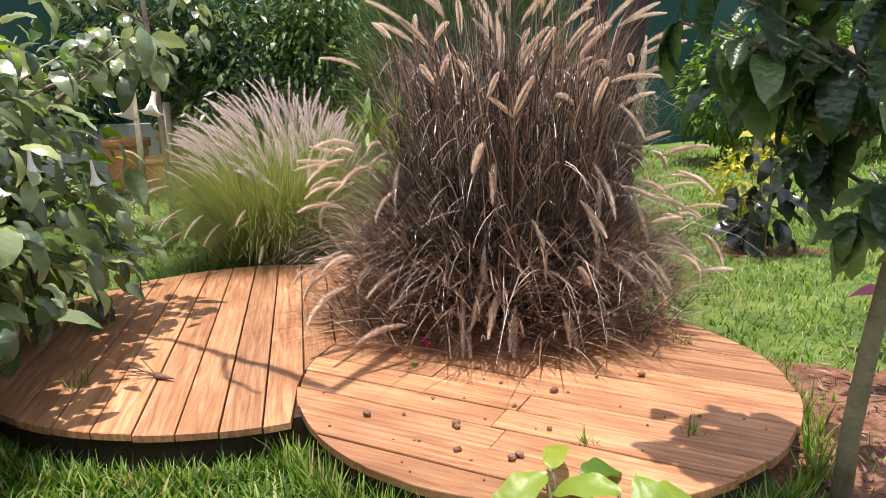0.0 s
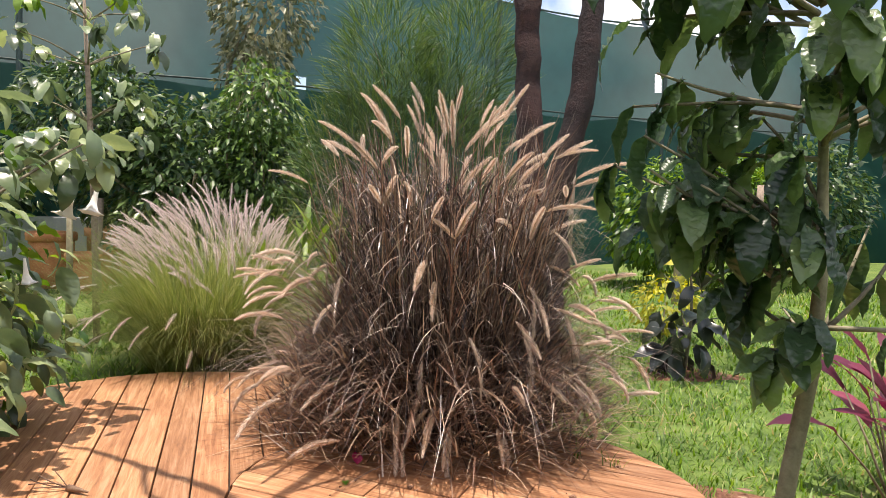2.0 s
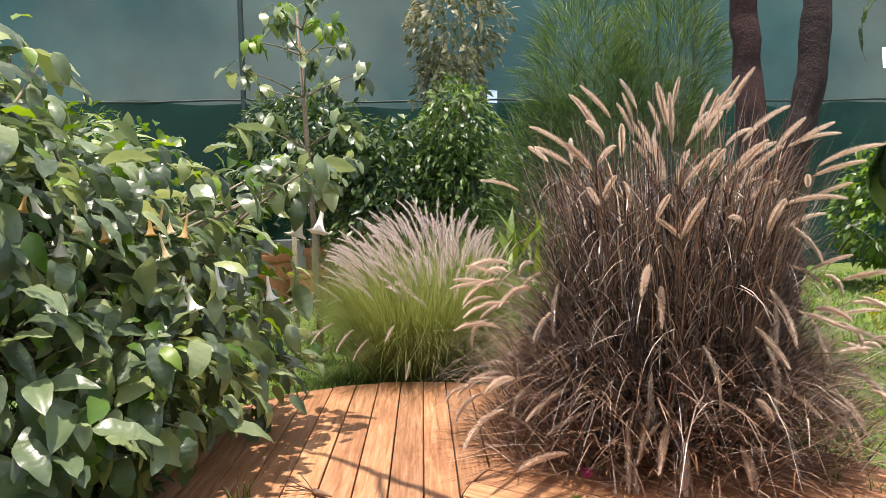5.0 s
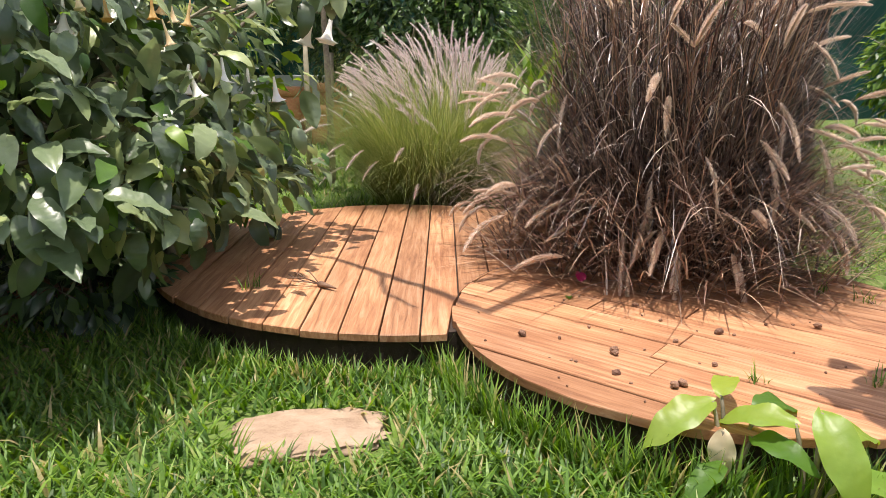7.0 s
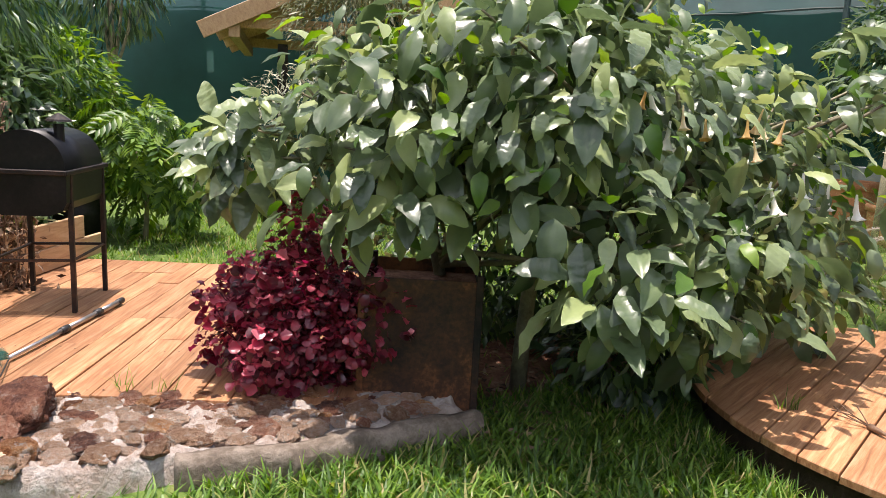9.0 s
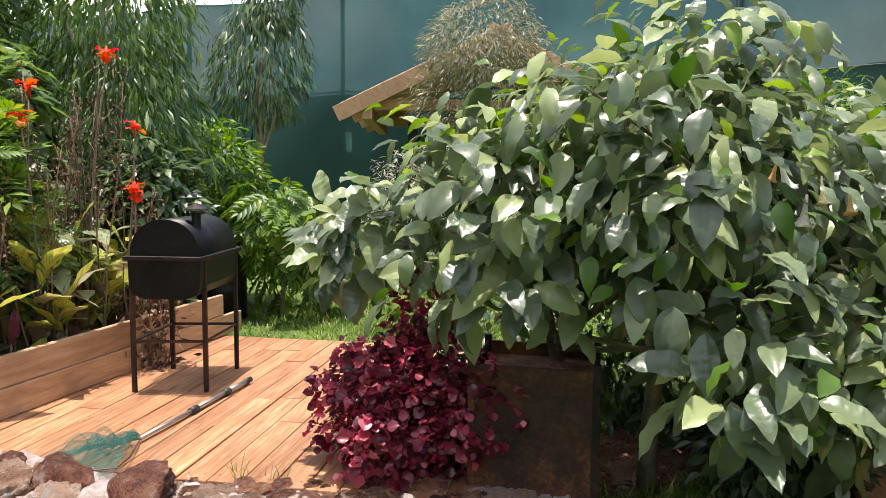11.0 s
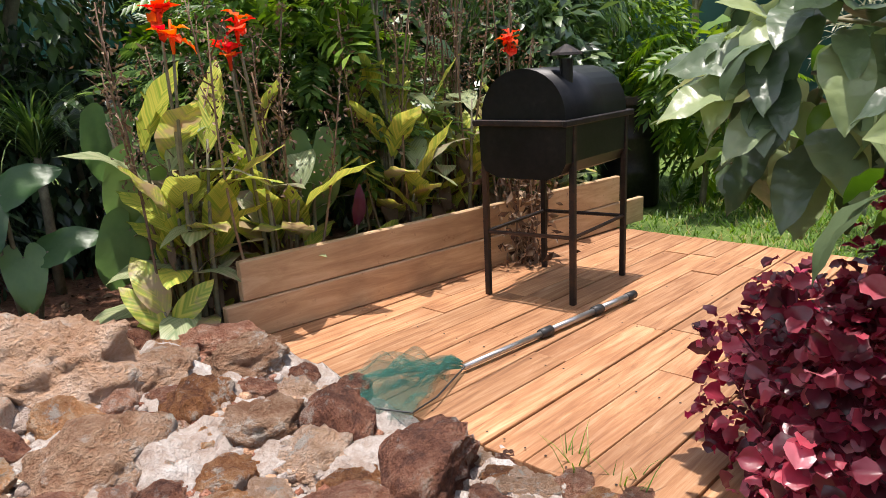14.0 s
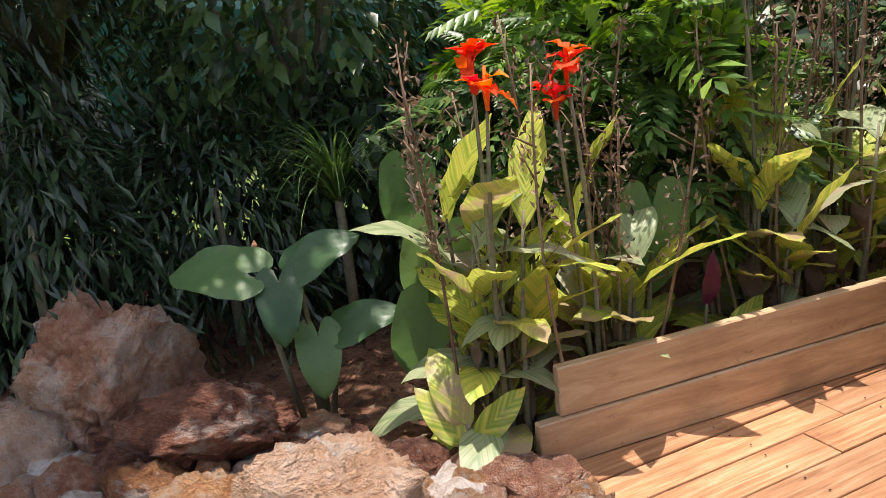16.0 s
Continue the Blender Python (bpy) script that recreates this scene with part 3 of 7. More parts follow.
def interp(side, y):
    ys = [p[1] for p in side][::-1]
    xs = [p[0] for p in side][::-1]
    return np.interp(y, ys, xs)


def in_mason(x, y):
    return (y < 1.97) & (y > -3.3) & (x < interp(MASON_R, y)) & (x > interp(MASON_L, y))


def in_deck(x, y):
    u = (x - D0.x) * DU.x + (y - D0.y) * DU.y
    v = (x - D0.x) * DV.x + (y - D0.y) * DV.y
    return (u > -0.15) & (u < 3.2) & (v > -0.1) & (v < 2.8)


def in_soil(x, y):
    a = ((x - 2.2) / 1.0) ** 2 + ((y - 2.45) / 1.05) ** 2 < 1
    b = ((x + 3.1) / 0.40) ** 2 + ((y - 3.0) / 1.0) ** 2 < 1
    c = (x < -4.3) & ((x - D0.x) * DV.x + (y - D0.y) * DV.y < 0)
    return a | b | c


def ground_axis(lo, hi):
    near = np.arange(lo, hi, 0.25)
    far = np.array([1.5, 4, 9, 20, 45, 110, 260, 600])
    return np.concatenate([lo - far[::-1], near, hi + far])


gx, gy = ground_axis(-12, 10), ground_axis(-6, 17)
X, Y = np.meshgrid(gx, gy)
Z = gz(X, Y) + 0.012 * np.sin(X * 3.1 + Y) * np.sin(Y * 2.7)
nx = len(gx)
gv = np.stack([X, Y, Z], 2).reshape(-1, 3)
ii, jj = np.meshgrid(np.arange(nx - 1), np.arange(len(gy) - 1))
a = (jj * nx + ii).ravel()
ground = put("ground", mesh_from("ground", gv, np.stack([a, a + 1, a + 1 + nx, a + nx], 1), M["far_lawn"], True))
tagged(ground, "mown green lawn with dry patches, rising towards the fence", "lawn", kind="structure")


def soil_patch(cx, cy, rx, ry, z, label):
    n, m = 40, 8
    v = [(0, 0, 0.025)]
    f = []
    for r in range(1, m + 1):
        for k in range(n):
            t = 2 * math.pi * k / n
            q = r / m * (1 + 0.16 * math.sin(3 * t + cx) + 0.10 * math.sin(7 * t))
            v.append((rx * q * math.cos(t), ry * q * math.sin(t), 0.02 * (1 - r / m) + 0.014 * rng.random() + 0.006 - 0.03 * (r == m)))
    for k in range(n):
        f.append((0, 1 + k, 1 + (k + 1) % n))
    for r in range(m - 1):
        for k in range(n):
            a, b = 1 + r * n + k, 1 + r * n + (k + 1) % n
            f.append((a, a + n, b + n, b))
    ob = put("soil", mesh_from("soil", v, f, M["soil"], True), at=Matrix.Translation((cx, cy, z)))
    return tagged(ob, label, "soil", kind="structure")


soil_patch(2.2, 2.45, 1.05, 1.1, -0.015, "bare red soil with pebbles beside the round deck")
soil_patch(-3.1, 3.0, 0.42, 1.0, -0.02, "dark soil with leaf litter under the shrub")
soil_patch(-6.1, -2.0, 2.9, 3.0, 0.06, "dark brown garden bed soil behind the timber edging")
soil_patch(2.9, 6.2, 0.5, 0.4, -0.0, "bare soil ring round a young plant")


def lawn_blades(name, x0, x1, y0, y1, count, length, width, label):
    x, y = rng.uniform(x0, x1, count), rng.uniform(y0, y1, count)
    dens = np.sin(x * 2.3 + 1.7 * np.sin(y * 1.9)) * np.sin(y * 2.9 + x) > rng.uniform(-1.3, 0.9, count) - 0.45
    ok = ~(in_disc(x, y, 0.0) | in_mason(x, y) | in_deck(x, y)) & dens
    ok &= ~in_soil(x, y) | (rng.random(count) < 0.06)
    ok &= ((x + 0.97) / 0.32) ** 2 + ((y - 2.12) / 0.18) ** 2 > 1
    x, y = x[ok], y[ok]
    c = len(x)
    base = np.stack([x, y, gz(x, y) - 0.005], 1)
    ln = length * rng.uniform(0.5, 1.25, c)
    v, f = blades(base, rng.uniform(0, 6.283, c), rng.uniform(0.1, 0.7, c), rng.uniform(0.7, 1.7, c), ln, width * rng.uniform(0.6, 1.3, c), 3)
    return tagged(put(name, mesh_from(name, v, f, M["lawn"])), label, "grass", kind="stuff")


lawn_blades("lawn_grass", -2.7, 2.6, 0.5, 3.2, 44000, 0.125, 0.0150, "broad-bladed bright green lawn grass round the decks")
lawn_blades("lawn_grass", -4.0, -1.5, 1.9, 4.2, 16000, 0.10, 0.012, "shaded lawn grass under the trumpet shrub")
lawn_blades("lawn_grass", -5.5, 5.5, 2.6, 7.5, 46000, 0.10, 0.012, "bright green lawn grass behind the decks")
lawn_blades("lawn_grass", -8.5, 8.5, 6.5, 12.5, 34000, 0.11, 0.020, "bright green lawn grass near the far fence")
lawn_blades("lawn_grass", -11.0, -5.0, 1.4, 5.5, 26000, 0.09, 0.013, "bright green lawn grass beyond the square deck")
lawn_blades("lawn_grass", -3.0, 0.0, -2.0, 0.6, 9000, 0.09, 0.010, "green lawn grass beside the stone wall")


# longer grass hugging the deck rims
c = 5200
t = rng.uniform(math.pi * 0.9, math.pi * 2.15, c)
one = rng.random(c) < 0.5
x = np.where(one, -1.08 + (1.39 + 0.11 * rng.random(c)) * np.cos(t), 0.47 + (1.10 + 0.11 * rng.random(c)) * np.cos(t))
y = np.where(one, 3.99 + (1.39 + 0.11 * rng.random(c)) * np.sin(t), 3.14 + (1.10 + 0.11 * rng.random(c)) * np.sin(t))
ok = ~in_disc(x, y, 0.01) & (~in_soil(x, y) | (rng.random(c) < 0.3))
x, y, h = x[ok], y[ok], np.where(one, 0.13, 0.20)[ok]
c = len(x)
v, f = blades(np.stack([x, y, gz(x, y)], 1), rng.uniform(0, 6.283, c), rng.uniform(0.0, 0.35, c), rng.uniform(0.3, 1.1, c), h * rng.uniform(0.5, 1.15, c), rng.uniform(0.007, 0.015, c), 3)
tagged(put("edge_grass", mesh_from("edge_grass", v, f, M["lawn"])), "longer green grass along the deck edges", "grass", kind="stuff")

# ---- round decks ----
def polygon_board(name, pts, thick, mat, parent, angle, z_top):
    """A board cut to a plan outline; its own x runs along the grain."""
    c = sum((Vector(p) for p in pts), Vector((0, 0))) / len(pts)
    rot = Matrix.Rotation(-angle, 2)
    loc = [rot @ (Vector(p) - c) for p in pts]
    n = len(loc)
    v = [(p.x * 0.997, p.y * 0.975, 0) for p in loc] + [(p.x, p.y, -0.004) for p in loc] + [(p.x, p.y, -thick) for p in loc]
    f = [tuple(range(n)), tuple(range(3 * n - 1, 2 * n - 1, -1))]
    for k in range(n):
        j = (k + 1) % n
        f += [(n + k, n + j, j, k), (2 * n + k, 2 * n + j, n + j, n + k)]
    dz = rng.uniform(-0.003, 0.003)
    m = Matrix.Translation((c.x, c.y, z_top + dz)) @ Matrix.Rotation(angle, 4, "Z") @ Matrix.Rotation(rng.uniform(-0.006, 0.006), 4, "X")
    return put(name, mesh_from(name, v, f, mat), parent, m)


def round_deck(cx, cy, R, angle, width, z, label, cut=None, start=0.0):
    deck = thing("round_deck", (0, 0, 0), label, "deck", kind="structure")
    d = Vector((math.cos(angle), math.sin(angle)))
    e = Vector((-d.y, d.x))
    c = Vector((cx, cy))
    v = -R + start
    while v < R:
        v0, v1 = max(v, -R + 0.004) + 0.0035, min(v + width, R - 0.004) - 0.0035
        v += width
        if v1 - v0 < 0.02:
            continue
        lo, hi = [], []
        Rb = R * rng.uniform(0.990, 1.006)
        for k in range(7):
            w = v0 + (v1 - v0) * k / 6
            h = math.sqrt(max(0, Rb * Rb - w * w))
            a, b = -h, h
            if cut:
                q = c + e * w - Vector(cut[:2])
                disc = (q.dot(d)) ** 2 - (q.length_squared - (cut[2] + 0.006) ** 2)
                if disc > 0:
                    a = max(a, -q.dot(d) + math.sqrt(disc))
            lo.append((a, w))
            hi.append((b, w))
        if min(h[0] - l[0] for h, l in zip(hi, lo)) < 0.05:
            continue
        cuts = []
        span = min(h[0] for h in hi) - max(l[0] for l in lo)
        if cut is None and span > 1.2:
            cuts = [max(l[0] for l in lo) + span * rng.uniform(0.25, 0.75)]
        seg = [lo] + [[(q, w) for _, w in lo] for q in cuts] + [hi]
        for s0, s1 in zip(seg, seg[1:]):
            g = 0.002
            pts = [c + d * (a + (g if s0 is not lo else 0)) + e * w for a, w in s0][::-1] + [c + d * (b - (g if s1 is not hi else 0)) + e * w for b, w in s1]
            polygon_board("board", pts, 0.032, M["deck"], deck, angle, z)
    n = 48
    # solid core below the boards, coloured for the shade there
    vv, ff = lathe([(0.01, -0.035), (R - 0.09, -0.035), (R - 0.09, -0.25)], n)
    put("joist_frame", mesh_from("joist_frame", vv, ff, M["under"]), deck, Matrix.Translation((cx, cy, z)), "timber frame under the boards, shade in its colour")
    return deck


round_deck(-1.08, 3.99, 1.37, radians(100.3), 0.166, 0.17, "weathered orange pine round deck, planks running away from the lawn", cut=(0.47, 3.14, 1.09), start=0.06)
round_deck(0.47, 3.14, 1.09, radians(-28.4), 0.166, 0.172, "weathered orange pine round deck with dirt and pebbles on it")

# ---- square deck ----
sq = thing("square_deck", (0, 0, 0), "warm orange pine deck of long planks, with nail heads", "deck", kind="structure")
ang = math.atan2(DU.y, DU.x)
v = 0.0
while v < 2.75:
    cuts = [0.0, rng.uniform(0.5, 1.3), rng.uniform(1.6, 2.5), 2.86]
    for u0, u1 in zip(cuts, cuts[1:]):
        pts = [D0 + DU * (u0 + 0.002) + DV * (v + 0.003), D0 + DU * (u1 - 0.002) + DV * (v + 0.003),
               D0 + DU * (u1 - 0.002) + DV * (v + 0.153), D0 + DU * (u0 + 0.002) + DV * (v + 0.153)]
        polygon_board("board", pts, 0.03, M["deck"], sq, ang, 0.108)
    v += 0.156
nails = []
v = 0.0
while v < 2.75:
    for u in (0.06, 0.62, 1.20, 1.78, 2.36, 2.80):
        for w in (0.035, 0.118):
            p = D0 + DU * (u + rng.uniform(-0.012, 0.012)) + DV * (v + w)
            nails.append(([(p.x + 0.0045 * math.cos(k * 1.047), p.y + 0.0045 * math.sin(k * 1.047), 0.1125) for k in range(6)], [tuple(range(6))]))
    v += 0.156
nv_, nf_ = join(nails)
put("nail_heads", mesh_from("nail_heads", nv_, nf_, M["leg"]), sq, label="dark nail heads")["kind"] = "stuff"
mid = D0 + DU * 1.43 + DV * 1.37
# box fill below the boards, coloured dark for the shade
part("joist_frame", box_bm(2.72, 2.6, 0.14, bevel=0), M["under"], sq, "timber frame under the boards, shade in its colour", Matrix.Translation((mid.x, mid.y, 0.0)) @ Matrix.Rotation(ang, 4, "Z"))

# ---- timber planter edge ----
P0, P1 = Vector((-4.47, -0.70)), Vector((-6.86, 1.46))
pd = (P1 - P0).normalized()
pa = math.atan2(pd.y, pd.x)
planter = thing("planter_edge", (P0.x, P0.y, 0.1), "two-board timber edging of the canna bed, worn brown", "planter")


def planter_board(u0, u1, z0, z1, off):
    m = P0 + pd * ((u0 + u1) / 2)
    n = Vector((-pd.y, pd.x))
    at = Matrix.Translation((m.x + n.x * off - P0.x, m.y + n.y * off - P0.y, (z0 + z1) / 2 - 0.1)) @ Matrix.Rotation(pa, 4, "Z")
    part("plank", box_bm(u1 - u0, 0.04, z1 - z0, bevel=0.005), M["plank"], planter, at=at)


planter_board(0.0, 3.20, 0.112, 0.285, 0.0)
planter_board(0.09, 1.72, 0.288, 0.468, 0.012)
planter_board(1.724, 2.92, 0.288, 0.468, 0.012)
for u in (0.2, 1.65, 2.8):
    m = P0 + pd * u - Vector((-pd.y, pd.x)) * -0.045
    part("stake", box_bm(0.05, 0.05, 0.34), M["plank"], planter, at=Matrix.Translation((m.x - P0.x, m.y - P0.y, 0.17)) @ Matrix.Rotation(pa, 4, "Z"))


# ---- stones ----
def rock_mesh(seed, rough=0.22, flat=0.7, sub=4):
    bm = bmesh.new()
    bmesh.ops.create_icosphere(bm, subdivisions=sub, radius=1.0)
    o = Vector((seed * 7.3, seed * 3.1, seed))
    pick = random.Random(seed)
    planes = [(Vector((pick.gauss(0, 1), pick.gauss(0, 1), pick.gauss(0, 0.6))).normalized(), pick.uniform(0.62, 0.88)) for _ in range(9)]
    for w in bm.verts:
        p = w.co.copy()
        k = 1 + rough * 1.6 * noise.noise(p * 0.9 + o) + rough * 0.8 * noise.noise(p * 2.3 + o) + rough * 0.35 * noise.noise(p * 6.0 + o)
        w.co = Vector((p.x, p.y, p.z * flat)) * k
        for nrm, lim in planes:
            over = w.co.dot(nrm) - lim
            if over > 0:
                w.co -= nrm * over * 0.9
        w.co += p * (0.11 * noise.noise(p * 4.0 + o) + 0.085 * noise.noise(p * 9.0 + o) + 0.05 * noise.noise(p * 17.0 + o) + 0.035 * noise.noise(p * 33.0 + o))
    me = bpy.data.meshes.new("stone")
    bm.to_mesh(me)
    bm.free()
    me.shade_smooth()
    return me


def rock_set(mat, count, first, rough, flat, sub=4):
    out = []
    for k in range(count):
        me = rock_mesh(first + k, rough, flat, sub)
        me.materials.append(mat)
        out.append(me)
    return out


flat_rocks = rock_set(M["stone"], 7, 1, 0.22, 0.6)
pale_rocks = rock_set(M["pale_stone"], 4, 21, 0.25, 0.6)
orange_rocks = rock_set(M["orange_stone"], 4, 61, 0.24, 0.65)
big_rocks = rock_set(M["stone"], 5, 41, 0.30, 0.85, 5)
big_pale = rock_set(M["pale_stone"], 3, 81, 0.30, 0.85, 5)
big_orange = rock_set(M["orange_stone"], 2, 91, 0.28, 0.9, 5)

wall = thing("stone_wall", (-3.3, 0.5, 0), "low wall top of red lava stones set in white lime mortar", "stone wall", kind="structure")
ys = np.linspace(1.95, -3.2, 200)
vv, ff, cols = [], [], 44
for y in ys:
    xl, xr = float(interp(MASON_L, y)), float(interp(MASON_R, y))
    top = 0.075 + 0.100 * np.clip((0.35 - y) / 0.8, 0, 1)
    for k in range(cols + 1):
        t = k / cols
        x = xl + (xr - xl) * t
        edge = 0.02 * math.sin(math.pi * min(1, max(0, t)))
        vv.append((x, y, top + edge + (0.03 * noise.noise(Vector((x * 5, y * 5, 0))) + 0.022 * noise.noise(Vector((x * 14, y * 14, 3))) + 0.026 * noise.noise(Vector((x * 31, y * 31, 9))) + (0.09 if y < 0.3 else 0.0) * abs(noise.noise(Vector((x * 4, y * 4, 7))))) * (1 if 0 < k < cols else 0) - 0.05 * (y < 0.3) * (k in (0, cols))))
    vv += [(xr + 0.01, y, -0.12), (xl - 0.01, y, -0.12)]
row = cols + 3
for j in range(len(ys) - 1):
    o = j * row
    for k in range(cols):
        ff.append((o + k, o + k + row, o + k + 1 + row, o + k + 1))
    ff.append((o + cols, o + cols + row, o + cols + 1 + row, o + cols + 1))
    ff.append((o + cols + 2, o + cols + 2 + row, o + row, o))
ff.append(tuple(range(cols + 1)) + (cols + 1, cols + 2))
put("mortar_bed", mesh_from("mortar_bed", vv, ff, M["mortar"], True), wall, Matrix.Translation((3.3, -0.5, 0)), "white lime mortar")
BOULDERS = [(-3.86, -1.12, 0.33), (-3.93, -0.74, 0.17), (-4.04, -0.46, 0.19), (-3.74, -1.52, 0.16), (-3.48, -1.46, 0.15), (-4.08, -1.80, 0.22), (-4.33, -0.83, 0.12), (-3.84, 0.14, 0.20)]
placed = list(BOULDERS)
tries = 0
while len(placed) < 330 and tries < 12000:
    tries += 1
    y = rng.uniform(-3.1, 1.85)
    xl, xr = float(interp(MASON_L, y)), float(interp(MASON_R, y))
    x = rng.uniform(xl + 0.05, xr - 0.05)
    s = rng.uniform(0.045, 0.10) if y > 0.3 else rng.uniform(0.08, 0.24)
    if all((x - a) ** 2 + (y - b) ** 2 > ((0.60 if y > 0.3 else 0.635) * (s + c)) ** 2 for a, b, c in placed):
        placed.append((x, y, s))
for x, y, s in placed[len(BOULDERS):]:
    top = 0.09 + 0.10 * np.clip((0.35 - y) / 0.8, 0, 1)
    low = y > 0.3
    me = (flat_rocks, pale_rocks, orange_rocks)[rng.choice(3, p=(0.30, 0.62, 0.08) if low else (0.42, 0.26, 0.32))]
    at = Matrix.LocRotScale((x + 3.3, y - 0.5, top + (0.0 if low else 0.005)), Euler((rng.uniform(-0.25, 0.25) * (not low), rng.uniform(-0.25, 0.25) * (not low), rng.uniform(0, 6.28))),
                            (s, s * rng.uniform(0.65, 1.0), s * (0.55 if low else rng.uniform(0.75, 1.05))))
    put("stone", me[rng.integers(len(me))], wall, at)
# crumbs and chips bedded in the mortar
bm = bmesh.new()
bmesh.ops.create_icosphere(bm, subdivisions=2, radius=1.0)
cv0 = np.array([tuple(w.co * (1 + 0.35 * noise.noise(w.co * 1.7))) for w in bm.verts])
cf0 = np.array([[w.index for w in s.verts] for s in bm.faces])
bm.free()
for mt, many in (("mortar", 1100), ("pale_stone", 420), ("stone", 380)):
    cv_, cf_ = [], []
    for k in range(many):
        y = rng.uniform(-2.9, 0.25)
        x = rng.uniform(float(interp(MASON_L, y)) + 0.22, float(interp(MASON_R, y)) - 0.10)
        s = rng.uniform(0.007, 0.030)
        a = rng.uniform(0, 6.28)
        top = 0.108 + 0.10 * np.clip((0.35 - y) / 0.8, 0, 1)
        w = cv0 * s * np.array([1.0, rng.uniform(0.6, 1.0), 0.7])
        cv_.append(np.stack([w[:, 0] * math.cos(a) - w[:, 1] * math.sin(a) + x + 3.3, w[:, 0] * math.sin(a) + w[:, 1] * math.cos(a) + y - 0.5, w[:, 2] + top], 1))
        cf_.append(cf0 + k * len(cv0))
    tagged(put("rubble", mesh_from("rubble", np.concatenate(cv_), np.concatenate(cf_), M[mt], True), wall), kind="stuff")
kerb_pts = [(-2.50, 1.98), (-2.60, 1.40), (-2.66, 1.04), (-2.82, 0.70)]
kv, kf = [], []
kn = 60
for k in range(kn + 1):
    u = k / kn * (len(kerb_pts) - 1)
    q = min(int(u), len(kerb_pts) - 2)
    P = Vector(kerb_pts[q]).lerp(Vector(kerb_pts[q + 1]), u - q)
    d = (Vector(kerb_pts[q + 1]) - Vector(kerb_pts[q])).normalized()
    e = Vector((-d.y, d.x))
    for off, z in ((0.045, -0.12), (0.05, 0.05), (0.035, 0.092), (0.0, 0.10), (-0.05, 0.09), (-0.06, -0.12)):
        o = off + 0.016 * noise.noise(Vector((P.x * 9, P.y * 9, z * 11)))
        kv.append((P.x + e.x * o, P.y + e.y * o, z + (0.022 * noise.noise(Vector((P.x * 7, P.y * 7, 4))) if z > 0 else 0)))
for k in range(kn):
    for q in range(5):
        a = k * 6 + q
        kf.append((a, a + 1, a + 7, a + 6))
kf += [tuple(range(6)), tuple(range(kn * 6, kn * 6 + 6))[::-1]]
put("kerb", mesh_from("kerb", kv, kf, M["concrete"], True), wall, Matrix.Translation((3.3, -0.5, 0)), "rough crumbling concrete edge")


def boulder(x, y, z, sx, sy, sz, seed, rz, mats, label):
    ob = put("boulder", mats[seed % len(mats)], at=Matrix.LocRotScale((x, y, z), Euler((0.1, -0.15, rz)), (sx, sy, sz)))
    return tagged(ob, label, "boulder", "boulders at the end of the stone wall")


boulder(-3.87, -1.13, 0.20, 0.35, 0.29, 0.30, 0, 2.2, big_pale, "large pinkish limed lava boulder on the wall")
boulder(-4.08, -1.80, 0.30, 0.36, 0.20, 0.20, 1, 1.9, big_rocks, "long reddish brown lava boulder")
boulder(-4.15, -2.45, 0.36, 0.38, 0.34, 0.46, 2, 0.2, big_rocks, "tall orange brown boulder with lime smears")
boulder(-3.75, -1.54, 0.20, 0.18, 0.15, 0.17, 0, 1.9, big_orange, "orange lava boulder set in mortar")
boulder(-3.48, -1.47, 0.16, 0.18, 0.14, 0.13, 1, 0.7, big_orange, "rusty orange lava boulder low in the mortar")
boulder(-3.94, -0.75, 0.19, 0.18, 0.15, 0.15, 1, 2.4, big_pale, "angular pinkish limed boulder beside the planter")
boulder(-4.05, -0.46, 0.17, 0.21, 0.16, 0.14, 2, 2.3, big_pale, "pale limed boulder near the timber edging")
boulder(-3.80, -2.60, 0.20, 0.26, 0.20, 0.30, 4, 2.4, pale_rocks, "grey limed boulder at the wall end")
boulder(-4.33, -0.83, 0.16, 0.17, 0.13, 0.14, 1, 2.1, flat_rocks, "dark red lava boulder beside the planter")

# stepping stone
st = rock_mesh(77, 0.10, 0.3)
st.materials.append(M["slab"])
tagged(put("stepping_stone", st, at=Matrix.LocRotScale((-0.96, 2.12, -0.015), Euler((0, 0, 0.35)), (0.37, 0.20, 0.10))), "flat tan sandstone stepping stone sunk in the lawn", "stepping stone")


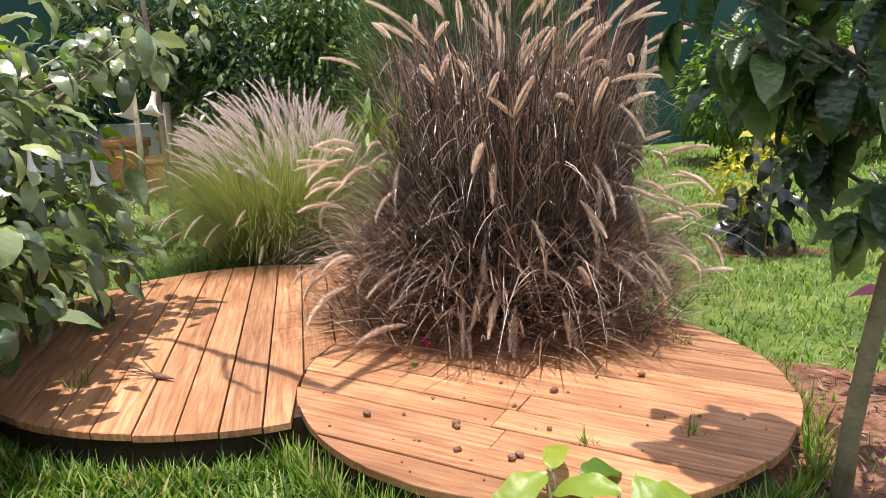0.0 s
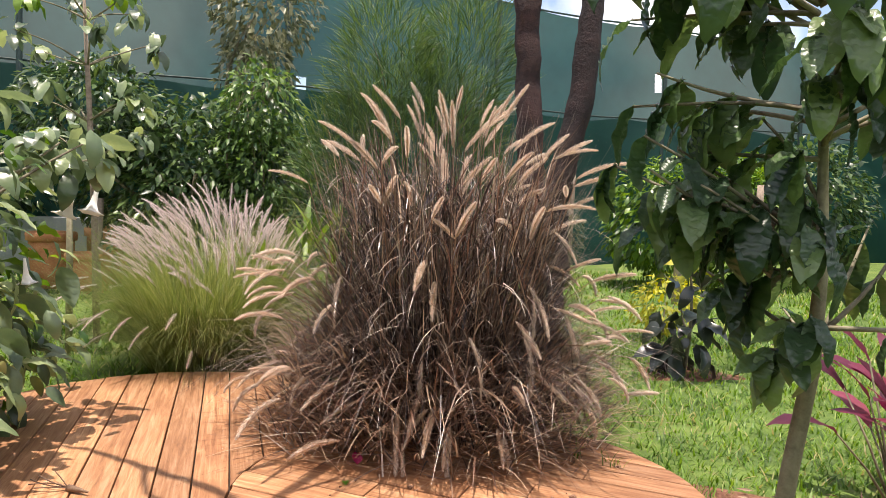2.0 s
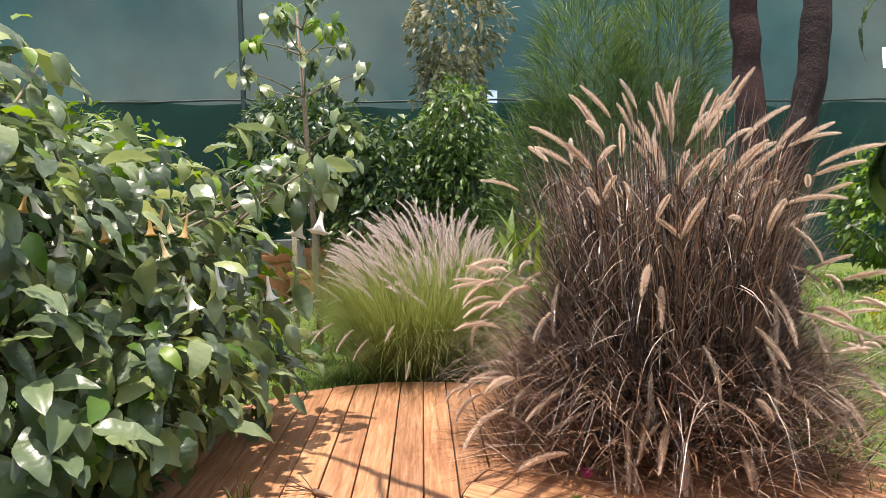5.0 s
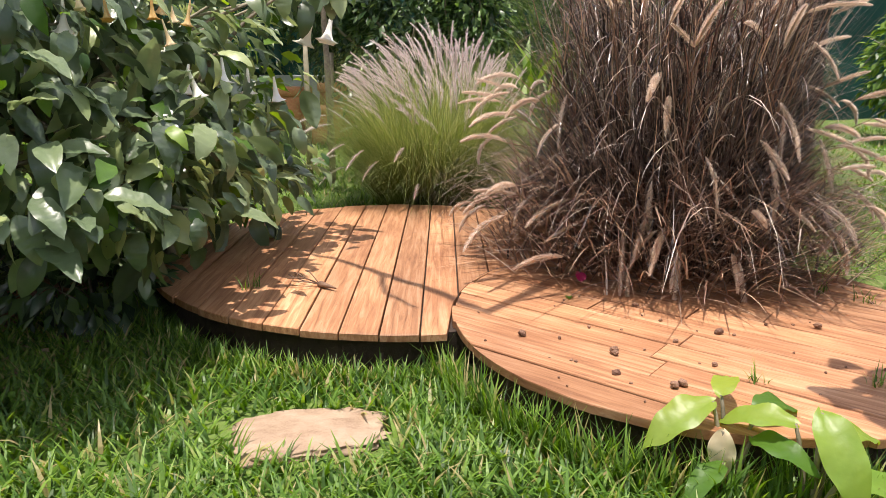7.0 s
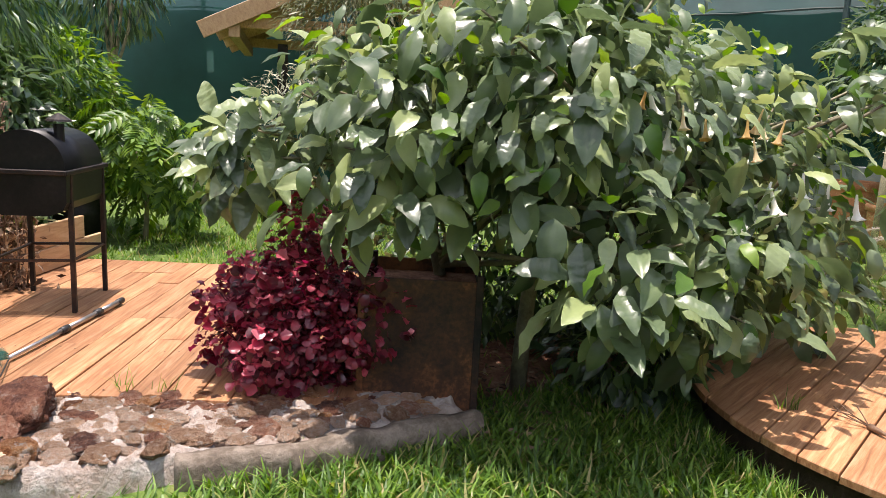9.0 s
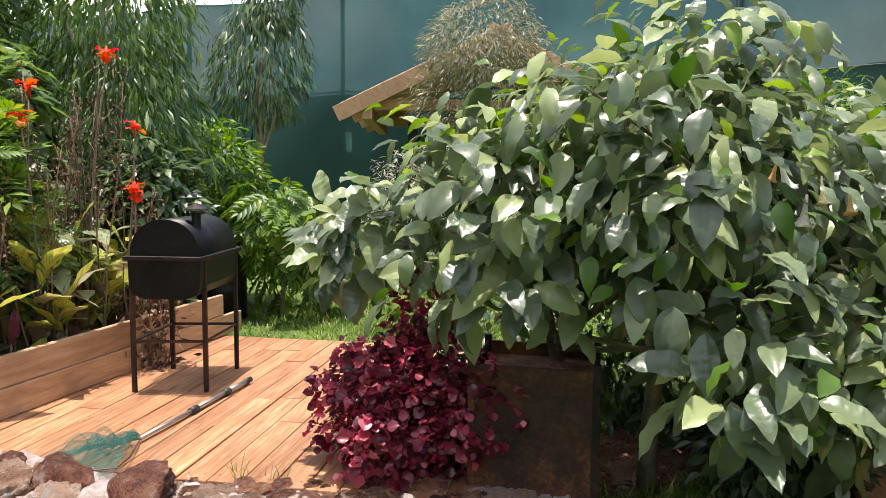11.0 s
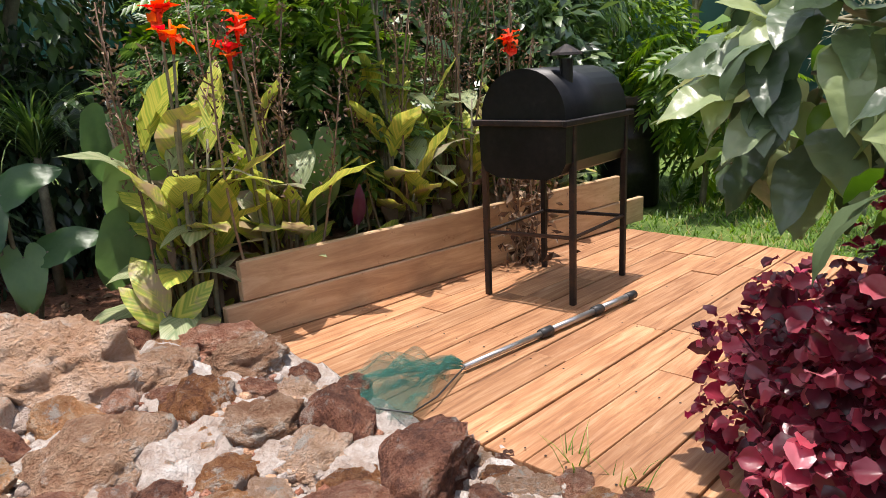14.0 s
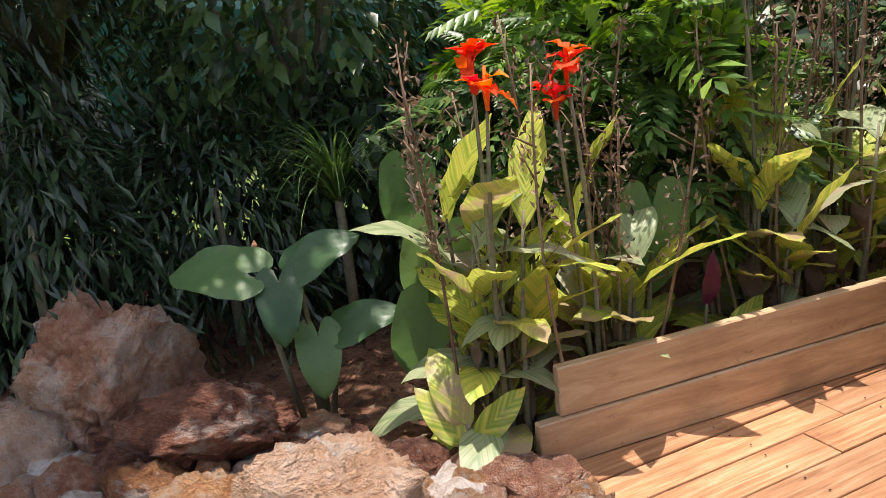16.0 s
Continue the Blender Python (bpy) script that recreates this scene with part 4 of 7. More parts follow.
# ---- shade-net fence ----
def fence(a, b, top, n, label, ground_z=0.0):
    f = thing("fence", (a[0], a[1], ground_z), label, "fence", kind="structure")
    A, B = Vector(a), Vector(b)
    d = (B - A).normalized()
    L = (B - A).length
    tear = random.Random(5)
    slits = {i: tear.randint(10, 20) for i in range(132) if tear.random() < 0.16}
    nv, nf, m, rw = [], [], 132, 27
    for i in range(m + 1):
        u = L * i / m
        sag = 0.10 * math.sin(math.pi * ((u / L * n) % 1.0))
        for k in range(rw):
            z = (top - sag) * k / (rw - 1)
            off = 0.05 * math.sin(u * 1.3 + k * 0.3) + 0.03 * math.sin(u * 4.1)
            nv.append((d.x * u - d.y * off, d.y * u + d.x * off, z))
    for i in range(m):
        near_post = abs((i / m * n + 0.5) % 1.0 - 0.5) * L / n < 0.30
        for k in range(rw - 1):
            if near_post and i in slits and slits[i] <= k < slits[i] + 2:
                continue   # a tear in the net beside a post
            q = i * rw + k
            nf.append((q, q + rw, q + rw + 1, q + 1))
    put("netting", mesh_from("netting", nv, nf, M["shade_net"], True), f, label="translucent green shade netting")
    # added sheet over the lower half: its darker colour stands for shading
    lv_, lf_ = [], []
    for i in range(m + 1):
        u = L * i / m
        for k in range(7):
            z = (top * 0.60 + 0.06 * math.sin(u * 0.9) + 0.03 * math.sin(u * 3.7)) * k / 6
            off = 0.05 * math.sin(u * 1.3 + k) + 0.03 * math.sin(u * 4.1) - 0.07
            lv_.append((d.x * u - d.y * off, d.y * u + d.x * off, z))
    for i in range(m):
        for k in range(6):
            q = i * 7 + k
            lf_.append((q, q + 7, q + 8, q + 1))
    put("netting", mesh_from("netting", lv_, lf_, M["shade_net_low"], True), f, label="darker netting sheet added for the shading on the lower half")
    for i in range(n + 1):
        u = L * i / n
        pv, pf = tube([(d.x * u, d.y * u, -0.2), (d.x * u, d.y * u, top + 0.05)], 0.045, 8)
        put("fence_post", mesh_from("fence_post", pv, pf, M["steel_post"]), f, Matrix.Translation((d.y * 0.12, -d.x * 0.12, 0)))
    for z in (top * 0.62, top - 0.02):
        pv, pf = tube([(d.x * L * k / 20, d.y * L * k / 20, z - 0.06 * math.sin(math.pi * ((k / 20 * n) % 1))) for k in range(21)], 0.018, 5)
        put("wire", mesh_from("wire", pv, pf, M["steel_post"]), f, Matrix.Translation((d.y * 0.08, -d.x * 0.08, 0)))
    return f


fence((-8.6, 9.95), (13.0, 16.3), 4.85, 6, "tall green shade-net fence behind the garden", 0.25)
fence((-8.6, 9.95), (-22.0, -2.4), 5.0, 5, "tall green shade-net fence behind the pavilion", 0.1)
fence((13.0, 16.3), (14.0, -9.0), 4.6, 6, "tall green shade-net fence closing the garden", 0.1)
fence((14.0, -9.0), (-22.0, -9.0), 4.6, 8, "tall green shade-net fence closing the garden", 0.0)
fence((-22.0, -9.0), (-22.0, -2.4), 4.6, 2, "tall green shade-net fence closing the garden", 0.0)


# ---- grill ----
GF, GR, GB = Vector((-4.97, 0.82)), Vector((-5.46, 1.12)), Vector((-5.16, 0.41))
ga = math.atan2(GR.y - GF.y, GR.x - GF.x)
gcx = (GR + GB) / 2
grill = thing("barrel_grill", Matrix.Translation((gcx.x, gcx.y, 0.108)) @ Matrix.Rotation(ga, 4, "Z"), "black steel barrel grill on four thin legs, lid closed, sooty", "grill")
GL, GW = 0.72, 0.47
RIM = 0.87
# firebox: trough with slanting ends
bm = bmesh.new()
prof = [(-0.235, RIM), (-0.23, RIM - 0.18), (-0.205, RIM - 0.23), (-0.13, RIM - 0.26), (0.13, RIM - 0.26), (0.205, RIM - 0.23), (0.23, RIM - 0.18), (0.235, RIM)]
rows = []
for x in (-GL / 2 + 0.02, GL / 2 - 0.02):
    rows.append([bm.verts.new((x, y, z)) for y, z in prof])
for k in range(len(prof) - 1):
    bm.faces.new((rows[0][k], rows[1][k], rows[1][k + 1], rows[0][k + 1]))
bm.faces.new(rows[0][::-1])
bm.faces.new(rows[1])
bmesh.ops.recalc_face_normals(bm, faces=bm.faces[:])
part("firebox", bm, M["black"], grill)
# half-barrel lid
bm = bmesh.new()
rows = []
for x in (-GL / 2 + 0.03, GL / 2 - 0.03):
    rows.append([bm.verts.new((x, -0.225 * math.cos(math.pi * k / 16), RIM + 0.012 + 0.232 * math.sin(math.pi * k / 16) ** 0.9)) for k in range(17)])
side = [bm.faces.new((rows[0][k], rows[0][k + 1], rows[1][k + 1], rows[1][k])) for k in range(16)]
for s in side:
    s.smooth = True
bm.faces.new(rows[0][::-1])
bm.faces.new(rows[1])
bmesh.ops.recalc_face_normals(bm, faces=bm.faces[:])
lid = part("lid", bm, M["black"], grill)
bm = box_bm(GL + 0.03, 0.022, 0.028, (0, -GW / 2 - 0.005, RIM))
part("rim_bar", bm, M["leg"], grill)
part("rim_bar", box_bm(GL + 0.03, 0.022, 0.028, (0, GW / 2 + 0.005, RIM)), M["leg"], grill)
part("rim_bar", box_bm(0.022, GW + 0.03, 0.028, (-GL / 2, 0, RIM + 0.001)), M["leg"], grill)
part("rim_bar", box_bm(0.022, GW + 0.03, 0.028, (GL / 2, 0, RIM + 0.001)), M["leg"], grill)
hv, hf = tube([(-0.05, 0.25, RIM + 0.05), (-0.05, 0.30, RIM + 0.06), (0.14, 0.30, RIM + 0.06), (0.14, 0.25, RIM + 0.05)], 0.009, 7)
put("lid_handle", mesh_from("lid_handle", hv, hf, M["leg"]), lid)
legs = [(GF, 1), (GR, 1), (GB, -1), (GR + GB - GF, -1)]
inv = Matrix.Rotation(-ga, 2)
for p, _ in legs:
    q = inv @ (p - gcx)
    part("leg", box_bm(0.028, 0.028, RIM, (q.x, q.y, RIM / 2), 0.003), M["leg"], grill)
q = [inv @ (p - gcx) for p, _ in legs]
for a, b in ((0, 1), (2, 3), (0, 2), (1, 3)):
    tv, tf = tube([(q[a].x, q[a].y, 0.33), (q[b].x, q[b].y, 0.33)], 0.010, 6)
    put("stretcher", mesh_from("stretcher", tv, tf, M["leg"]), grill)
cv, cf = tube([(-0.16, -0.14, RIM + 0.15), (-0.16, -0.14, RIM + 0.28)], 0.03, 12)
put("chimney", mesh_from("chimney", cv, cf, M["black"]), grill)
cv, cf = lathe([(0.075, 0.0), (0.07, 0.012), (0.005, 0.05)], 14)
put("chimney_cap", mesh_from("chimney_cap", cv, cf, M["leg"]), grill, Matrix.Translation((-0.16, -0.14, RIM + 0.295)), "dull metal chimney cap")

# ---- landing net ----
NET0, NET1 = Vector((-4.18, 0.35, 0.135)), Vector((-5.05, 1.12, 0.135))
net = thing("landing_net", (NET0.x, NET0.y, 0.112), "green landing net with telescopic aluminium pole lying on the deck", "landing net")
axis = (NET1 - NET0)
alen = axis.length
au = axis.normalized()
for u0, u1, r, nm, mt in ((0.0, 0.40, 0.0125, "pole", "pole"), (0.44, 0.72, 0.0145, "pole", "pole"), (0.75, 0.95, 0.0165, "pole", "pole"),
                          (0.39, 0.45, 0.021, "clamp", "grip"), (0.71, 0.765, 0.022, "clamp", "grip"), (0.94, 1.0, 0.020, "end_cap", "grip")):
    tv, tf = tube([au * alen * u0 + Vector((0, 0, 0.022)), au * alen * u1 + Vector((0, 0, 0.022))], r, 10)
    put(nm, mesh_from(nm, tv, tf, M[mt], True), net)
ends = [Vector((-4.02, -0.13, 0.02)), Vector((-3.77, 0.21, 0.02))]
rel = [e - Vector((NET0.x, NET0.y, 0)) for e in ends]
rimv = [Vector((0, 0, 0.02)), rel[0] * 0.6 + Vector((-0.02, 0.02, 0.02)), rel[0] + Vector((0, 0, 0.02)), (rel[0] + rel[1]) / 2 + Vector((0.06, -0.07, 0.015)), rel[1] + Vector((0, 0, 0.02)), rel[1] * 0.6 + Vector((0.03, 0.01, 0.02)), Vector((0, 0, 0.02))]
tv, tf = tube(rimv, 0.0035, 6)
put("net_hoop", mesh_from("net_hoop", tv, tf, M["grip"]), net)
for lay in range(3):
    n = 30
    nv, nf = [], []
    for i in range(n + 1):
        for j in range(n + 1):
            s, t = i / n, j / n
            p = (rel[0] * (1 - t) + rel[1] * t) * s * (1 + (0.22 - 0.05 * lay + 0.12 * noise.noise(Vector((t * 4, lay, 2)))) * math.sin(math.pi * t))
            z = 0.018 + 0.012 * lay + ((0.16 - 0.03 * lay) * abs(noise.noise(Vector((p.x * 7 + lay * 5, p.y * 7, lay)))) + 0.07 * abs(noise.noise(Vector((t * 9 + lay * 3, s * 2, lay))))) * math.sin(math.pi * s) ** 0.5
            nv.append((p.x, p.y, z))
    for i in range(n):
        for j in range(n):
            q4 = i * (n + 1) + j
            nf.append((q4, q4 + 1, q4 + n + 2, q4 + n + 1))
    put("net_bag", mesh_from("net_bag", nv, nf, M["fish_net"], True), net)


# ---- plants: shared generators ----
def crown(centre, radii, count, shapes, mat, size, droop=0.4, shell=0.55, name="crown", lump=0.25, up=0.35):
    """Leaves in an uneven shell: returns a mesh."""
    d = unit(count)
    k = np.array([1 + lump * (noise.noise(Vector(q) * 1.7 + Vector(centre)) + 0.6 * noise.noise(Vector(q) * 4.1 + Vector(centre))) for q in d])
    r = (shell + (1 - shell) * rng.random(count) ** 0.5) * k
    p = np.array(centre) + d * r[:, None] * np.array(radii)
    out = d * np.array([1, 1, 0.5]) + unit(count) * 0.7
    out[:, 2] -= droop
    nrm = unit(count) * 0.6 + np.array([0, 0, 1.0]) + d * up
    v, f = scatter(shapes, p, out, nrm, size * rng.uniform(0.55, 1.4, count))
    return mesh_from(name, v, f, mat, True)


veined_far = [ruffled_leaf(1, 0.5, 0.3, 0.9, 6, 0.45, 0.03, 4.0, 0.10, 0.3), ruffled_leaf(1, 0.46, 0.15, 1.4, 6, 0.45, 0.03, 4.0, 0.12, -0.3)]
small = [leaf_shape(1, 0.42, 0.3, 0.6, 2), leaf_shape(1, 0.5, 0.15, 0.9, 2), leaf_shape(1, 0.36, 0.35, 0.3, 2)]
narrow = [leaf_shape(1, 0.16, 0.3, 0.7, 2), leaf_shape(1, 0.2, 0.3, 0.3, 2)]
needle = [leaf_shape(1, 0.03, 0.2, 0.5, 2), leaf_shape(1, 0.025, 0.2, 0.9, 2)]
broad = [leaf_shape(1, 0.46, 0.30, 0.9, 6, 0.38, 0.07), leaf_shape(1, 0.42, 0.2, 1.5, 6, 0.4, 0.09), leaf_shape(1, 0.52, 0.35, 0.5, 6, 0.42, 0.06), leaf_shape(1, 0.44, -0.15, 1.1, 6, 0.40, 0.10)]


def frond(pairs=7, leaflet=0.30, width=0.34, sag=0.7):
    """A compound leaf along +y: pairs of leaflets on a sagging midrib and one at its tip."""
    sv, sf = leaf_shape(1, width, 0.25, 0.5, 2)
    vs, fs = [], []
    for k in range(pairs * 2 + 1):
        t = 1.0 if k == pairs * 2 else 0.22 + 0.74 * (k // 2) / (pairs - 1)
        side = 0 if k == pairs * 2 else (1 if k % 2 else -1)
        a = side * (1.15 - 0.45 * t)
        ln = leaflet * (0.65 + 0.7 * math.sin(math.pi * min(1, t * 0.85)))
        w = sv * ln
        x = w[:, 0] * math.cos(a) + w[:, 1] * math.sin(a)
        y = -w[:, 0] * math.sin(a) + w[:, 1] * math.cos(a)
        vs.append(np.stack([x, y + 0.8 * t, w[:, 2] - 0.4 * sag * t * t], 1))
        fs.append(sf + k * len(sv))
    return np.concatenate(vs), np.concatenate(fs)


fronds = [frond(7, 0.30, 0.34, 0.5), frond(6, 0.34, 0.32, 0.9), frond(8, 0.26, 0.36, 0.2)]


def limb(a, b, bend=0.12, n=6):
    A, B = Vector(a), Vector(b)
    off = Vector((rng.uniform(-1, 1), rng.uniform(-1, 1), rng.uniform(-0.2, 0.6))) * bend * (B - A).length
    return [A.lerp(B, k / n) + off * math.sin(math.pi * k / n) for k in range(n + 1)]


def tree(name, x, y, height, crowns, mat, size, shapes, label, category="tree", trunk=0.06, bark="stem", lean=(0, 0), droop=0.4, z=None, group=""):
    """Trunk with limbs to each lump of the crown. crowns: (dx, dy, z, rx, ry, rz, leaves)."""
    z = float(gz(x, y)) if z is None else z
    t = thing(name, (x, y, z), label, category, group)
    tv = limb((0, 0, -0.05), (lean[0], lean[1], height), 0.05)
    parts = [tube(tv, [trunk * (1.25 - 0.8 * k / 6) for k in range(7)], 8)]
    for dx, dy, cz, rx, ry, rz, cnt in crowns:
        base = tv[3 if cz > height * 0.6 else 2]
        for _ in range(3):
            e = (dx + rng.uniform(-0.5, 0.5) * rx, dy + rng.uniform(-0.5, 0.5) * ry, cz + rng.uniform(-0.3, 0.5) * rz)
            pts = limb(base, e, 0.15)
            parts.append(tube(pts, [trunk * 0.5 * (1 - 0.8 * k / 6) for k in range(7)], 6))
    for k, (pv0, pf0) in enumerate(parts):
        nm = "branch" if k else "trunk"
        put(nm, mesh_from(nm, pv0, pf0, M[bark], True), t)
    for dx, dy, cz, rx, ry, rz, cnt in crowns:
        put("crown", crown((dx, dy, cz), (rx, ry, rz), cnt, shapes, M[mat], size, droop), t)
    return t


# ---- purple fountain grass ----
PG = Vector((0.42, 4.25))
pg = thing("fountain_grass", (PG.x, PG.y, 0.0), "huge dark purple-brown fountain grass clump with cream plumes", "ornamental grass")


def clump(count, rbase, a0, a1, ln, width, z0=0.12, stray=0.95):
    az = rng.uniform(0, 6.283, count)
    r = rbase * rng.random(count) ** 0.5
    b = np.stack([r * np.cos(az), r * np.sin(az), np.full(count, z0)], 1)
    az2 = az + rng.normal(0, stray, count)
    return blades(b, az2, rng.uniform(*a0, count), rng.uniform(*a1, count), rng.uniform(*ln, count), rng.uniform(*width, count), 6)


for count, wide in ((1000, (0.006, 0.013)), (800, (0.003, 0.006))):
    v, f = clump(count, 0.40, (0.0, 0.38), (0.0, 0.80), (0.7, 2.05), wide)
    put("culm_mass", mesh_from("culm_mass", v, f, M["purple"]), pg)
v, f = clump(700, 0.50, (0.0, 0.30), (0.9, 2.6), (0.9, 1.7), (0.006, 0.012))
put("arching_blade_mass", mesh_from("arching_blade_mass", v, f, M["purple"]), pg)


def strays(count, low, high, reach, a0, a1, ln, width, mat, n=6):
    """Loose blades that leave the clump's side between two heights."""
    az, h = rng.uniform(0, 6.283, count), rng.uniform(low, high, count)
    r = reach(h) * rng.uniform(0.35, 1.0, count) ** 0.5
    P = np.stack([r * np.cos(az), r * np.sin(az), h], 1)
    v, f = blades(P, az + rng.normal(0, 1.1, count), rng.uniform(*a0, count), rng.uniform(*a1, count), rng.uniform(*ln, count), rng.uniform(*width, count), n)
    put("stray_stem_mass", mesh_from("stray_stem_mass", v, f, M[mat]), pg)


# curled ribbons, dry straws on the column, and the tangled mat round the foot
strays(2000, 0.35, 1.50, lambda h: 0.72 - 0.08 * h, (0.0, 0.8), (1.4, 3.0), (0.25, 0.65), (0.007, 0.014), "purple", 7)
strays(900, 0.25, 1.5, lambda h: 0.74 - 0.06 * h, (0.0, 0.7), (0.2, 1.6), (0.25, 0.7), (0.005, 0.009), "straw", 5)
strays(3600, 0.18, 0.66, lambda h: 1.18 - 0.62 * h, (0.5, 1.6), (0.9, 2.2), (0.18, 0.50), (0.006, 0.010), "straw", 5)
strays(1500, 0.18, 0.80, lambda h: 1.16 - 0.50 * h, (0.3, 1.5), (0.8, 2.3), (0.18, 0.55), (0.006, 0.010), "purple", 5)
v, f = clump(1100, 0.66, (0.35, 1.35), (0.9, 1.9), (0.5, 1.25), (0.004, 0.008), stray=1.2)
put("low_stem_mass", mesh_from("low_stem_mass", v, f, M["straw"]), pg, label="sprawling brown dry stems at the foot")


def plume_mesh(length, thick, bend, mat, bristles=260):
    """A bottlebrush flower head along +y, drooping."""
    t = rng.random(bristles)
    a = bend * t
    c = np.stack([np.zeros(bristles), length * np.sin(a) / bend, -length * (1 - np.cos(a)) / bend], 1)
    az = rng.uniform(0, 6.283, bristles)
    fwd = np.stack([np.zeros(bristles), np.cos(a), -np.sin(a)], 1)
    upv = np.stack([np.zeros(bristles), np.sin(a), np.cos(a)], 1)
    side = np.array([[1.0, 0, 0]])
    rad = side * np.cos(az)[:, None] + upv * np.sin(az)[:, None]
    w = thick * (np.sin(math.pi * np.clip(t * 0.92 + 0.06, 0, 1)) ** 0.5)
    tip = c + rad * w[:, None] + fwd * (thick * 0.9)
    tang = np.cross(rad, fwd) * (thick * 0.11)
    v = np.stack([c - tang, c + tang, tip], 1).reshape(-1, 3)
    f = np.arange(3 * bristles).reshape(-1, 3)
    core = tube([(0, length * math.sin(bend * k / 6) / bend, -length * (1 - math.cos(bend * k / 6)) / bend) for k in range(7)], [thick * 0.22 * math.sin(math.pi * (k / 6 * 0.85 + 0.1)) for k in range(7)], 6)
    vv, ff = join([(v.tolist(), f.tolist()), core])
    return mesh_from("plume", vv, ff, mat)


plumes = [plume_mesh(L, 0.021, b, M["plume"], 900) for L, b in ((0.24, 0.3), (0.29, 0.6), (0.26, 1.0), (0.23, 1.5))]
for k in range(150):
    where = "top" if k < 70 else "skirt" if k < 122 else "front"
    az = rng.uniform(0, 6.283)
    if where == "top":
        r = 0.84 * rng.random() ** 0.7
        h = 2.02 - 0.62 * r * r - 0.55 * rng.random() ** 2
        tilt = 0.10 + 0.95 * r + rng.uniform(-0.1, 0.35)
    elif where == "skirt":
        az = rng.choice([math.pi, 0.0]) + rng.normal(0, 0.55)
        h = rng.uniform(0.35, 1.15)
        r = 1.10 - 0.35 * (h - 0.35) + rng.uniform(-0.2, 0.12)
        tilt = rng.uniform(1.0, 1.9)
    else:
        az = rng.uniform(math.pi * 1.15, math.pi * 1.85)
        h = rng.uniform(0.28, 1.35)
        r = 0.66 + 0.28 * (1 - h / 1.4)
        tilt = rng.uniform(1.3, 2.9)
    o = Vector((r * math.cos(az), r * math.sin(az), h))
    q = az + rng.normal(0, 0.5)
    d = Vector((math.cos(q) * math.sin(tilt), math.sin(q) * math.sin(tilt), math.cos(tilt)))
    R = Matrix(frames(np.array([d]), np.array([[0, 0, 1.0]]))[0].tolist()).to_4x4()
    put("plume", plumes[rng.integers(2 if where == "top" else 4)], pg, Matrix.Translation(o) @ R @ Matrix.Scale(rng.uniform(0.75, 1.1), 4))
    root = Vector((0.45 * r * math.cos(az), 0.45 * r * math.sin(az), 0.12))
    pts = [root.lerp(o, t) + Vector((0, 0, 0.20 * math.sin(math.pi * t) * (where != "top"))) for t in (0, 0.25, 0.5, 0.75, 1)]
    tv, tf = tube(pts, 0.0022, 4)
    put("flower_stalk", mesh_from("flower_stalk", tv, tf, M["straw"]), pg)

# ---- green feather grass ----
fg = thing("feather_grass", (-1.33, 6.05, 0.0), "rounded green feather grass tussock with pinkish plumes", "ornamental grass")
v, f = clump(11000, 0.42, (0.0, 0.7), (0.4, 2.1), (0.7, 1.6), (0.0026, 0.0052), 0.0)
put("blade_mass", mesh_from("blade_mass", v, f, M["fgrass"]), fg)
pm = [plume_mesh(0.26, 0.022, b, M["pink"], 170) for b in (0.3, 0.7)]
for k in range(240):
    az, r, h = rng.uniform(0, 6.283), 0.68 * rng.random() ** 0.5, 0
    h = 1.27 - 0.40 * (r / 0.7) ** 2 + rng.uniform(-0.18, 0.14)
    tilt = 0.15 + 0.7 * r
    q = az + rng.normal(0, 0.3)
    d = Vector((math.cos(q) * math.sin(tilt) - 0.25, math.sin(q) * math.sin(tilt), math.cos(tilt)))
    R = Matrix(frames(np.array([d.normalized()]), np.array([[0, 0.2, 1.0]]))[0].tolist()).to_4x4()
    put("plume", pm[k % 2], fg, Matrix.Translation((r * math.cos(az), r * math.sin(az), h - 0.05)) @ R)
for k in range(15):
    az, h = rng.uniform(math.pi * 0.8, math.pi * 2.0), rng.uniform(0.35, 0.9)
    r = 0.75 + rng.uniform(0, 0.2)
    d = Vector((math.cos(az) * 0.9, math.sin(az) * 0.9, -0.1))
    R = Matrix(frames(np.array([d.normalized()]), np.array([[0, 0.2, 1.0]]))[0].tolist()).to_4x4()
    put("plume", pm[k % 2], fg, Matrix.Translation((r * math.cos(az), r * math.sin(az), h)) @ R)

